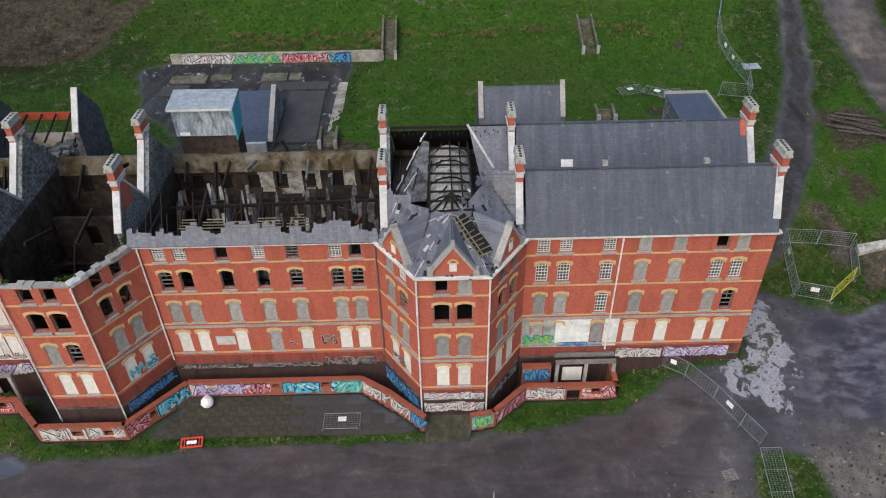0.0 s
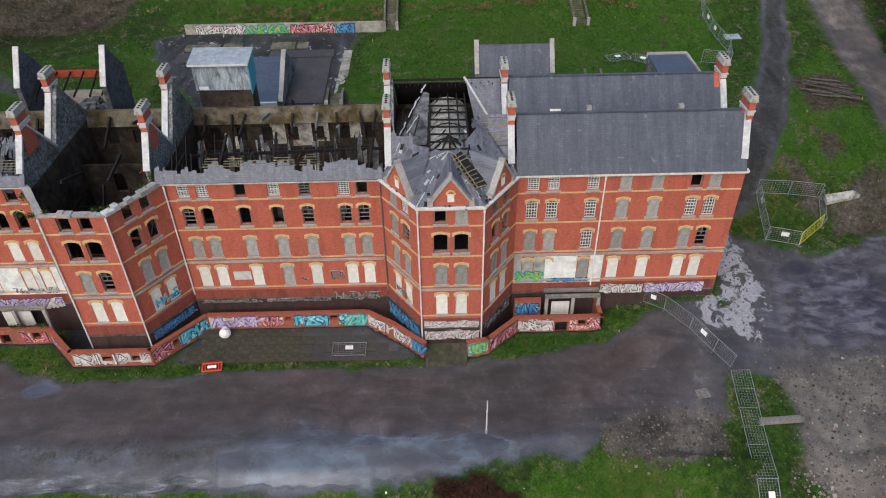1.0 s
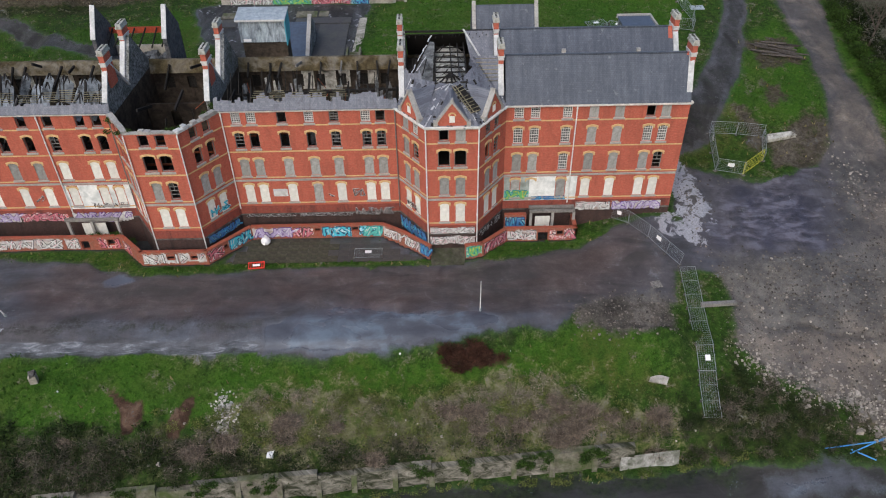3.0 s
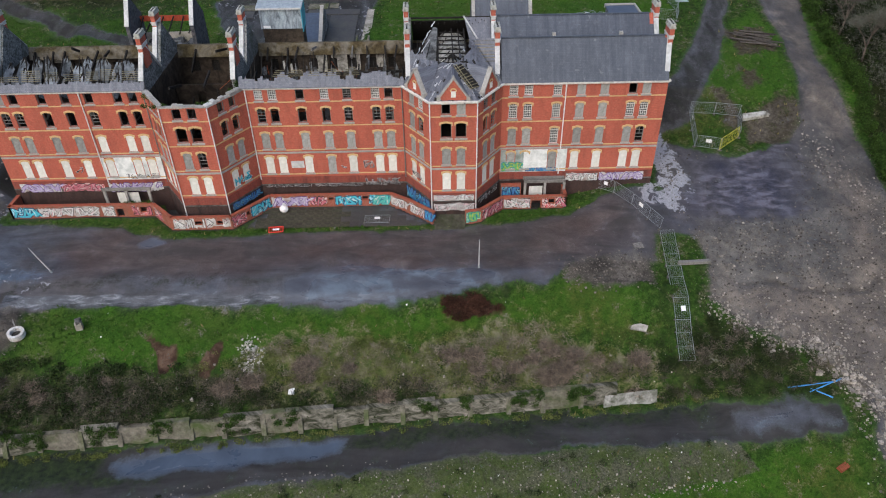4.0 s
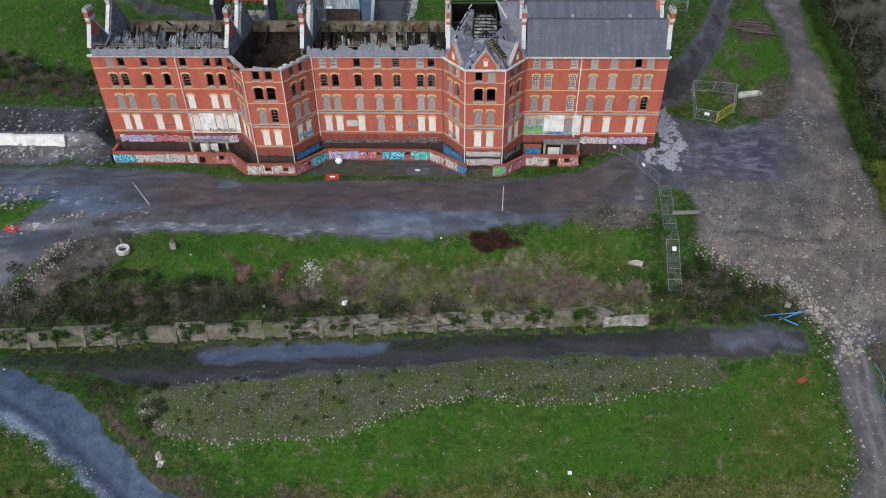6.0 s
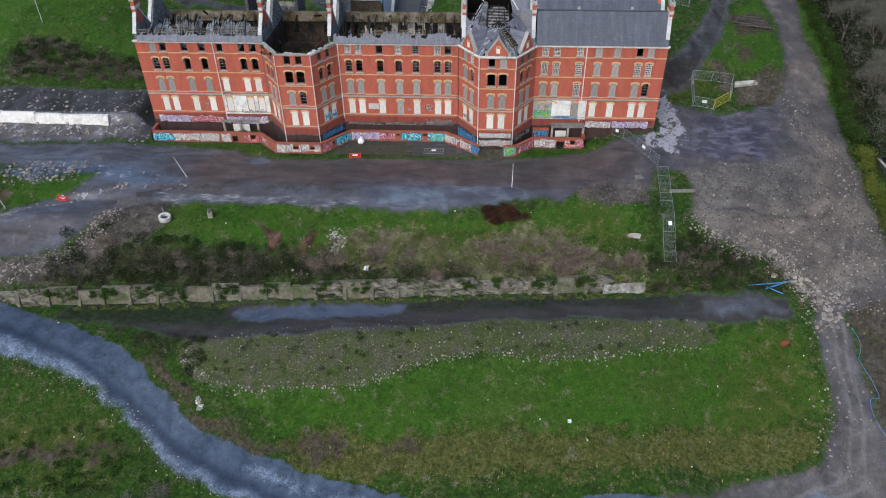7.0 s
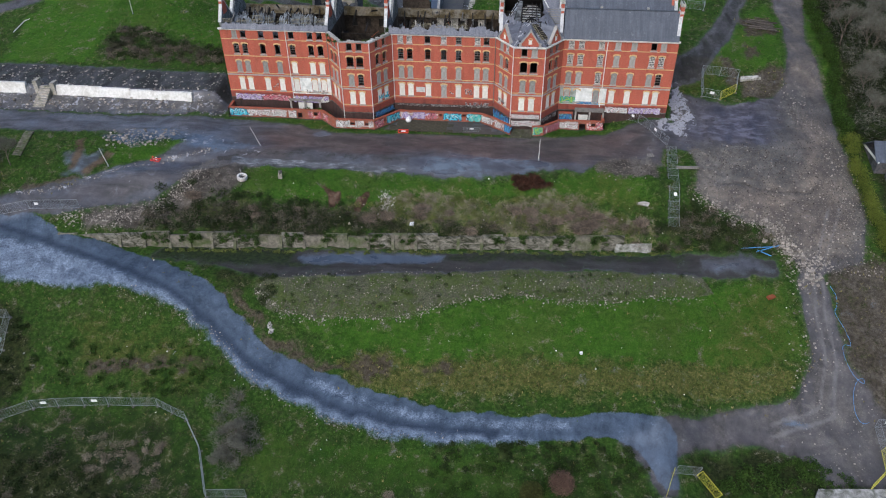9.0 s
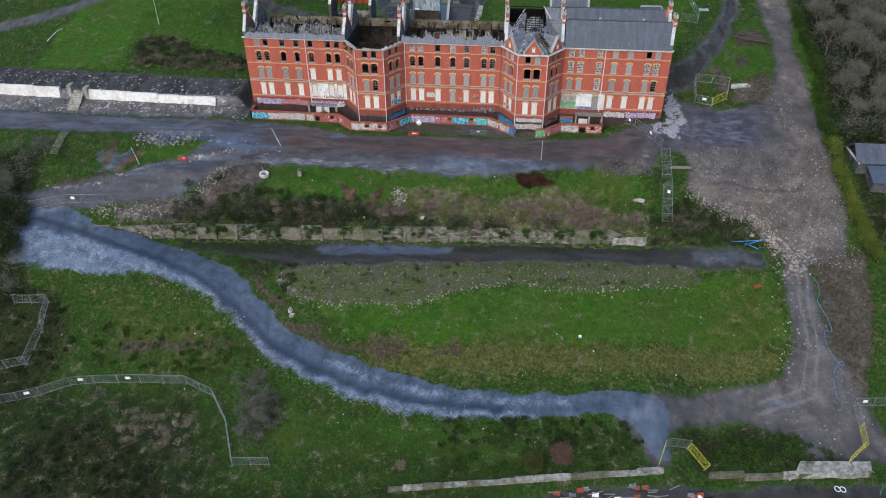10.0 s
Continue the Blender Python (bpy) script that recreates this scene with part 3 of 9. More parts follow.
BRAMBLES = [(-84, -28.5), (-64, -28.6), (-53.5, -27), (-43, -27.6), (-22, -24), (-14.6, -24.8), (-5, -26), (-5, -29.6), (-22, -31.2), (-43, -32.7), (-51, -33.4), (-69, -34.6), (-84, -35.4), (-97, -36), (-97, -33)]
DARK_STRIP = [(-92, -37.4), (-60, -35), (-43, -33.9), (-22, -32.2), (4, -31.2), (16, -31.5), (16, -34.5), (4, -35.6), (-16, -36.4), (-29.4, -37.6), (-42, -39.6), (-61, -42), (-72, -43), (-80, -41), (-93, -39.4)]
POND = [(-67, -37.2), (-62.8, -35.9), (-55, -35.1), (-41.5, -34.5), (-42.6, -36.6), (-52.4, -37.7), (-65, -38.8)]
POND_RIGHT = [(3.2, -31.4), (7.8, -31.2), (12.7, -31.3), (16, -32.9), (12.4, -34.2), (4.3, -33.9)]
LOW_RUBBLE = [(-73, -43.4), (-59.4, -40.3), (-40, -37.6), (-20, -37), (3.2, -35.4), (5.3, -38.5), (-10.8, -42.5), (-20, -43.4), (-30, -42.9), (-39, -45.1), (-48, -48.1), (-59.5, -49.4), (-69, -49.2), (-72.7, -46.6)]
DRY_BAND = [(-57, -54.8), (-47.5, -53.8), (-38, -53.6), (-24.6, -52.8), (-11, -52.6), (7.4, -49.6), (18, -49.3), (16, -52.6), (-2, -56.2), (-29, -58.2), (-47, -59), (-56, -57.8)]
GRAVEL_HEAP = [(-107.6, -33.4), (-94.6, -30), (-91.9, -26.2), (-90.4, -22), (-87.7, -19.7), (-81.4, -20.2), (-80.1, -24.4), (-82.5, -27.4), (-87.3, -29.6), (-89.1, -32), (-98.1, -35.4), (-107, -36)]
SOIL = [[(-30, -20.7), (-26.7, -20), (-22.7, -21.5), (-25.3, -22.6), (-28.9, -22.7)], [(-65.4, -24.6), (-64.2, -24.7), (-62.8, -25.6), (-61.4, -25.7), (-60.9, -26.6), (-61.8, -28.4), (-63.2, -28.8), (-63.6, -26.6)], [(-58.4, -27.4), (-57.6, -25.6), (-56.3, -24.6), (-56, -25.6), (-56.4, -27.4), (-57.4, -29), (-58.6, -29)]]
NORTH_RUBBLE = [(-170, 11.5), (-135, 11), (-121.6, 10.6), (-95, 9.6), (-90, 2), (-92, -3), (-114, -4.8), (-170, -5)]
BURNT = [(-91, 16.2), (-34, 16.2), (-34.2, 20), (-45, 23.5), (-52, 27.8), (-64, 27.5), (-66, 21.5), (-76, 22.5), (-91, 20)]
RUTS = [ribbon([(26.5, -22), (22.6, -33), (21.6, -40), (22.0, -48), (20, -55), (12, -58)], 0.5), ribbon([(28.5, -22), (24.0, -33), (23.0, -40), (23.6, -48), (22, -56), (12, -59.8)], 0.5)]
BLUE_POOL = [(-70.3, -9.2), (-68.8, -8.4), (-66.8, -8.8), (-66.4, -9.7), (-68, -10.4), (-69.8, -10.2)]
WEST_LANE = [(-86, -15.6), (-66, -15), (-51.5, -15.6), (-50.4, -18.6), (-84, -18.9)]
WEST_WET = [(-118.5, -20), (-112.3, -19.6), (-110.5, -25.2), (-115.4, -25.8)]
WEST_BLUE = [(-113.7, -14), (-101.7, -9), (-86, -12.6), (-78.2, -15), (-77.8, -19), (-89, -18), (-98.8, -15.8), (-105, -18), (-110.6, -16.4)]
VERGE = [(-72, -7.2), (-66.5, -8.3), (-57.8, -8.1), (-50, -7.7), (-31, -7.4), (-22, -6.6), (-12, -4.8), (-8, -2.2), (-12.2, -1), (-12.2, -3.1), (-21, -3.1), (-24.3, -6.1), (-31.2, -6.4), (-57, -6.4), (-58.4, -6.7), (-66.6, -6.7), (-70.2, -3.3), (-90.4, -3.2), (-90.4, -4.4), (-76, -4.6)]

LUSH = [[(-69.4, -48.6), (-54, -47.4), (-42.7, -46.4), (-20.2, -42), (-1, -39.2), (8, -36), (16, -37), (18.5, -46.5), (5.6, -50.3), (-11, -51.9), (-29, -53.6), (-47.4, -54), (-60.8, -53)],
        [(-80.3, -21.4), (-43.5, -20.6), (-30.7, -21.5), (-17, -19), (-4.7, -17), (-5, -23), (-30.5, -24.5), (-51.3, -26), (-70, -28.5), (-80.9, -26.9)],
        [(6.4, 18.9), (15, 24.4), (19.1, 31), (27.8, 42), (27.9, 34.8), (26.3, 16.7), (19.9, 15.8), (14.8, 17.6)],
        [(-40, 17), (4, 17), (8, 33), (14, 44), (18, 62), (-100, 64), (-76, 56), (-66, 50), (-38, 49), (-40, 30)], [(-120, 28), (-96, 36), (-72, 46), (-68, 40), (-66, 24), (-90, 21), (-98, 18)], [(-112, -17), (-109, -18), (-92.8, -15.4), (-92.7, -17), (-99.8, -20), (-107, -23)],
        [(-150, 12.6), (-128, 13), (-127, 26), (-112, 24), (-98, 19), (-96, 24), (-100, 62), (-150, 62)], [(36, 44), (41, 44), (38, 22), (35.4, 12), (34, 16), (35, 26)], [(-68, -67), (-30, -68), (-24, -73), (-66, -75)]]
BROWN = [[(13.4, 18.4), (16, 18.6), (17, 11), (13.6, 10.4)], [(16, 11.6), (24, 16.8), (27.4, 14.8), (26, 9.6), (20.5, 6.6), (16.2, 7.8)], [(19, 23), (22, 23), (22, 18.6), (18.8, 17.6)],
         [(24.8, -31), (35, -30.4), (33, -45), (29.6, -57), (27, -56), (25, -48)], [(-112, 46), (-78, 50), (-72, 62), (-112, 64)], [(-99, -57.2), (-78, -56), (-77, -57.6), (-99, -59.6)],
         ribbon([(-76, -46), (-72.6, -49.4), (-66.5, -53.6), (-60.4, -55.6), (-50, -57.2)], 1.8), [(-123, -28.6), (-112, -25.6), (-112.5, -29), (-122, -31)], [(19, 35), (27, 35.6), (27.4, 28.6), (21, 26.8)],
         [(-60, 27), (-36, 28), (-36, 21), (-60, 21)], [(-2, 36), (6, 37), (6, 33.4), (-2, 33)], ribbon([(22.5, -34), (21, -42), (21, -49), (17, -55), (4, -58)], 2.4),
         [(-56.7, -55.1), (-48, -54.5), (-48, -57.6), (-52.6, -57.2)], [(-43.9, -54.3), (-37.3, -53.8), (-37.1, -56), (-43, -56.1)], ribbon([(-93, -42.2), (-79, -47.6), (-69.5, -54), (-60, -57.4)], 1.2), [(-1.5, 60.4), (1.6, 60.6), (1.2, 59.6), (-1.2, 59.4)], [(5, 51.4), (7.4, 50.8), (7.2, 49), (5.6, 49.4)], [(2.2, 44.4), (5.6, 44.8), (5.2, 43.4), (2.4, 43.2)]]
WEEDS = [[(-125, 42), (-86, 45), (-78, 56), (-76, 64), (-125, 66)], [(-108, -73), (-97, -72), (-88, -76), (-80, -84), (-108, -86)], [(-1, -63.4), (11.3, -61.2), (15.7, -64.2), (28, -63), (27, -68), (-0.2, -70)],
         [(37.6, 62), (36.4, 10), (35, -30), (70, -30), (70, 62)], [(-150, -27), (-130, -20), (-126, -33), (-122, -41), (-118, -50), (-122, -60), (-150, -60)],
         [(-130, -50), (-112, -50), (-106, -60), (-112, -72), (-134, -74)], [(-84, -40), (-72, -42), (-74, -47), (-80, -46)], [(2, -22.4), (7, -25.2), (14, -27.6), (17.5, -29.8), (16, -31), (0, -30), (-4, -27)], [(-83, -32), (-79, -29.6), (-65, -29.6), (-56, -29.2), (-30, -30), (-30, -31.4), (-42, -32.4), (-66, -34), (-84, -35)]]
PURPLE = [(5.4, 5.6), (14.3, 6.6), (20.6, 7.4), (23.4, 3.4), (20, -6.9), (15.9, -9.3), (9.5, -8.2), (4.6, -6.3)]
STRAW = [[(-55.5, -29.2), (-52, -25.2), (-43.6, -24.4), (-30, -25.3), (-30, -30.2), (-42.4, -30), (-52.5, -30.5)], [(-30.2, -26), (-23.3, -22.8), (-15.5, -23.3), (-14.7, -25.4), (-5.3, -27), (-5.5, -29), (-18, -29.8), (-30.3, -30.4)]]
LOW_GREY = [(-60, -39.4), (-40, -38), (-30.4, -37.1), (-16.8, -35.8), (2.5, -35.4), (2.1, -37.3), (-17.2, -38.4), (-30.5, -39.6), (-45, -42), (-60, -43)]
# dips the ground, and its dark mask paints the shadow below the yard's edge
RIDGE = ribbon([(5.5, -15.8), (7.7, -16.8), (11.4, -16.8), (14.3, -17.9), (17.7, -18.9), (24, -18.3), (25.2, -16.8)], 0.8)
BLUE_STREAK = ribbon([(-62, -58.4), (-54.6, -60.4), (-46.5, -62), (-38.7, -62.6), (-29.3, -62.7), (-20, -62.3)], 0.9)
RAMP_EDGE = ribbon([(-124, -30.5), (-113.5, -28.6), (-110.7, -26.3), (-103.4, -22.8), (-95.2, -19.6), (-88, -16.6)], 0.9)
RAMP = ribbon([(-112.0, -30.2), (-102.1, -27.6), (-93.4, -24.3), (-87.2, -20.6), (-81.4, -19.0), (-73.3, -16.5)], 4.2)
TAR = [(-87.4, -18.8), (-83, -18.2), (-82.2, -19.6), (-86.4, -19.9)]

NW_PATHS = [ribbon([(-172, 25), (-158, 31.5), (-147, 40), (-138, 50), (-128, 66)], 3.6), ribbon([(-132, 58), (-112, 47.5), (-99, 41), (-91, 35.5), (-83, 32), (-70, 24)], 3.2)]
ASPHALT = [(-67.8, 36.5), (-69.8, 46.8), (-66, 48.2), (-41.2, 47.6), (-41.4, 38), (-42, 27.5), (-51, 26.2), (-60, 27)]
BELOW_WALL = [(-18, -76.4), (5, -73.2), (13, -71.4), (45, -69), (70, -70), (70, -100), (-30, -100), (-26, -78)]
SMEARS = [ribbon([(-116.2, -16), (-115.2, -20), (-114.9, -24.5)], 1.6), ribbon([(-109.2, -19), (-110.4, -22), (-111.6, -25)], 1.7)]
TAN_ROCK = [(5, -17.8), (8, -22.6), (14, -25), (18.7, -29), (25, -30.4), (29.4, -26), (29.8, -14), (30, -2), (27, 1), (24.6, -10), (22, -17.6), (12, -17.8)]
MOSS_STRIP = [(-92, -36.9), (-68, -35.6), (-68, -38.4), (-62, -39.6), (-84, -40.4), (-93, -39.8)]
FOOT_MOSS = [(-41, -33.9), (-22, -32.1), (2, -30.9), (2, -32.6), (-20, -34.2), (-41, -36.6)]
SHADOWED_FIELD = [(-130, -62), (-104, -66.5), (-84, -66), (-77, -70), (-74, -79), (-66, -80), (-30, -77), (-30, -100), (-150, -100)]
OLIVE_FIELD = [[(2.6, 19.6), (9, 20.6), (14, 18.4), (14, 10.4), (9, 9.2), (3.4, 8)], [(-48, -22.4), (-28, -23.4), (-10, -19.6), (-5, -24), (-28, -26.4), (-50, -26.6)], [(8, -38), (15, -36.5), (18, -45), (14, -50), (2, -50.5), (6, -44)], [(-121, -54), (-115, -53), (-114.4, -62), (-122, -63.4)], [(-96, -68), (-84, -67), (-79, -71), (-80, -77), (-96, -74)], [(-103, -52.6), (-81, -53.4), (-78, -60), (-100, -59)]]
BLUE_STAIN = [(13.4, -56.8), (18.2, -56.5), (18.2, -58.8), (13, -59)]
NORTH_TRACK = [(27.4, 12), (28.6, 25), (29.8, 44), (30.2, 70), (37.6, 70), (36.2, 44), (32.8, 25), (32.8, 8)]
JUNCTION = [(-11, -58.5), (8, -56), (18, -52), (21, -46), (26, -46), (33, -56), (34, -68), (-8, -68)]
DARK_ROAD = [(-66, -8.4), (-48, -8), (-31, -7.6), (-12, -4.9), (-6, -2.6), (-2.6, -6), (-2, -12.5), (-14, -15.4), (-24, -16), (-40, -14.4), (-58, -16), (-76, -15.5), (-84, -10), (-76, -7.5), (-66, -9)]
xs = np.concatenate([[-1500, -900, -500, -320, -230, -195], np.arange(-176, -150, 1.0), np.arange(-150, 60.1, 0.5), [66, 75, 90, 120, 180, 300, 500, 900, 1500]])
ys = np.concatenate([[-1500, -900, -500, -300, -200, -150, -120, -105, -95], np.arange(-88, 70.1, 0.5), [75, 82, 90, 100, 115, 135, 160, 200, 300, 500, 900, 1500]])
X, Y = np.meshgrid(xs, ys)
Z = ground_height(X, Y)
near = ease(-195, -176, X) * ease(90, 62, X) * ease(-110, -88, Y) * ease(110, 72, Y)
mask = {}
n1, n2, n3 = wobble(X, Y, 6, 1), wobble(X, Y, 2.2, 2), wobble(X, Y, 0.9, 3)
rough_edge = lambda poly, soft, amp=0.6: inside(poly, X + n1 * amp + n2 * amp * 0.6, Y + n2 * amp - n3 * amp * 0.5, soft)
most = lambda polys, soft, amp=0.6: np.maximum.reduce([rough_edge(p, soft, amp) for p in polys])
moat_mask = inside([(q[0], q[1] - 0.4) for q in MOAT], X, Y, 0.4)
mask["mud"] = most((UPPER_ROAD, RIGHT_MUD, NORTH_PATH, NORTH_RUBBLE, DARK_STRIP, COURT, BURNT, MOAT, ASPHALT, BELOW_WALL, *NW_PATHS), 0.8)
mask["mud"] = np.maximum(mask["mud"] * (1 - 0.9 * rough_edge(VERGE, 0.4, 0.25)), moat_mask)
mask["gravel"] = np.maximum.reduce([rough_edge(p, 1.2) for p in (MID_GRAVEL, RUBBLE, GRAVEL_HEAP)] + [0.5 * rough_edge(RIGHT_MUD, 2.5) * (1 - rough_edge(PURPLE, 1.5)), 0.46 * most(BROWN[:2] + BROWN[3:4], 1.2), 0.56 * rough_edge(NORTH_RUBBLE, 1.5) * ease(1.5, 0, Y)])
mask["dark"] = np.maximum.reduce([rough_edge(DARK_STRIP, 0.8) * (1 - 0.3 * rough_edge(LOW_GREY, 0.9)), 0.8 * rough_edge(NORTH_RUBBLE, 1.5) * ease(0.5, 2.5, Y), rough_edge(BURNT, 1.0), 0.62 * rough_edge(NORTH_PATH, 1.2), 0.72 * rough_edge(ASPHALT, 0.5, 0.4), 0.95 * rough_edge(BELOW_WALL, 1.5), 0.85 * rough_edge(NW_PATHS[1], 1.0), rough_edge(TAR, 0.3, 0.3), moat_mask, 0.62 * rough_edge(RIDGE, 0.6, 0.7), 0.5 * rough_edge(WEST_LANE, 1.5, 0.8)])
mask["rut"] = most(RUTS, 0.35, 0.2)
mask["blue"] = np.maximum.reduce([rough_edge(BLUE_ROAD, 0.6, 0.5), 0.62 * rough_edge(WEST_BLUE, 1.5) * (1 - 0.8 * rough_edge(RAMP, 1.5, 0.8)), 0.6 * rough_edge(BLUE_STAIN, 1.2, 0.6)])
mask["track"] = rough_edge(WHEEL_TRACK, 0.7, 0.3)
mask["fringe"] = np.maximum(rough_edge(FRINGE, 0.8, 0.6), 0.85 * rough_edge(BLUE_STREAK, 0.6, 0.3))
mask["pale"] = np.maximum.reduce([0.68 * rough_edge(PALE_YARD, 0.9, 0.8), 0.5 * rough_edge(RAMP_EDGE, 0.5, 0.4), 0.3 * rough_edge(WEST_BLUE, 1.5), 0.27 * rough_edge(ASPHALT, 0.6), 0.36 * rough_edge(NORTH_RUBBLE, 1.5) * ease(3, 0.5, Y)])
mask["wet"] = np.maximum.reduce([rough_edge(PUDDLE, 0.8, 0.7), rough_edge(BLUE_POOL, 0.6, 0.4), rough_edge(WEST_WET, 1.6, 1.2)] + [0.72 * rough_edge(POND_RIGHT, 1.6, 1.2)] + [rough_edge(POND, 1.2, 0.5)])
mask["dry"] = np.maximum(rough_edge(DRY_BAND, 1.5, 1.0), 0.3 * rough_edge(VERGE, 0.5, 0.3))
mask["pond"] = np.maximum(rough_edge(POND, 1.2, 0.5), rough_edge(BLUE_POOL, 0.6, 0.4))
mask["kerb"] = rough_edge(KERB_STRIP, 0.35, 0.2)
mask["smear"] = most(SMEARS, 0.7, 0.4)
mask["tanrock"] = np.maximum(rough_edge(TAN_ROCK, 2.5, 1.5), 0.7 * rough_edge(NORTH_TRACK, 2.0, 1.0))
mask["moss"] = np.maximum(rough_edge(MOSS_STRIP, 1.0, 0.6), 0.62 * rough_edge(FOOT_MOSS, 0.9, 0.8))
REAR_LEFT = [(-112, 64), (-62, 64), (-68, 50), (-72, 40), (-68, 24), (-95, 20), (-112, 30)]
mask["shade"] = np.maximum.reduce([0.5 * rough_edge(REAR_LEFT, 4.0, 2.0), 0.95 * rough_edge(SHADOWED_FIELD, 4.0, 2.5), 0.5 * rough_edge([(-66, -66), (-40, -68), (-10, -66), (-8, -73), (-44, -78), (-66, -77)], 3.0, 2.0)])
mask["yellow"] = 0.75 * most(OLIVE_FIELD, 3.0, 2.0)
mask["straw"] = most(STRAW, 1.8, 1.2)
mask["bramble"] = rough_edge(BRAMBLES, 2.4, 1.2) * (0.7 - 0.3 * ease(-60, -52, X))
mask["soil"] = most(SOIL, 0.6)
mask["lush"] = np.maximum(most(LUSH, 2.0, 1.5), 0.6 * rough_edge(VERGE, 0.5, 0.3))
mask["brown"] = 0.8 * most(BROWN, 1.0, 1.0)
mask["weeds"] = 0.8 * most(WEEDS, 2.0, 1.5)
mask["purple"] = rough_edge(PURPLE, 4.0, 2.4)
mask["olive"] = rough_edge(LOW_RUBBLE, 0.5, 0.4)
mask["tan"] = most((RIGHT_MUD, RUBBLE, NORTH_PATH, *NW_PATHS), 2.0, 1.0) * (1 - 0.9 * rough_edge(JUNCTION, 3.0, 1.5))
mask["brownmud"] = np.maximum.reduce([rough_edge(DARK_ROAD, 2.0, 1.2), rough_edge(JUNCTION, 3.0, 1.5), rough_edge(RAMP, 1.5, 0.8)])
mask["lane"] = most((UPPER_ROAD, DARK_STRIP, PUDDLE, POND), 1.5, 0.3)
hard = np.maximum.reduce([mask[k] for k in ("mud", "blue", "pale", "wet")])
Z = Z + near * ((1 - hard) * (0.16 * n1 + 0.12 * n2 + 0.08 * n3) + hard * 0.03 * n2)
Z = Z + near * (mask["bramble"] * (0.3 + 0.3 * n2 + 0.2 * n3) + mask["weeds"] * 0.2 * n2 - 0.7 * rough_edge(RIDGE, 0.6, 0.5))
Z = Z + near * mask["gravel"] * 0.12 * n3 + near * 1.1 * inside([(-93, -28), (-91, -22.8), (-83, -20), (-82, -23.5), (-88, -29)], X, Y, 2.2)
Z = Z + near * rough_edge(SOIL[0], 1.0) * 0.7
flat = inside(POND, X, Y, 2.0)
Z = np.where(flat > 0.45, -12.32, Z)
under = inside([(-91, -1.2), (-91, 17.1), (-1, 17.1), (-1, 0.6), (-12, 0.6), (-22, -1.2)], X, Y, 0.3)
Z = np.where(under > 0.6, -2.6, Z)
moat = inside(MOAT, X, Y, 0.2)
Z = np.where(moat > 0.55, -3.3, Z)


def height(x, y):
    """The ground as it lies, bumps and all."""
    i = min(max(int(np.searchsorted(xs, x)) - 1, 0), len(xs) - 2)
    j = min(max(int(np.searchsorted(ys, y)) - 1, 0), len(ys) - 2)
    fx, fy = (x - xs[i]) / (xs[i + 1] - xs[i]), (y - ys[j]) / (ys[j + 1] - ys[j])
    return float((Z[j, i] * (1 - fx) + Z[j, i + 1] * fx) * (1 - fy) + (Z[j + 1, i] * (1 - fx) + Z[j + 1, i + 1] * fx) * fy)


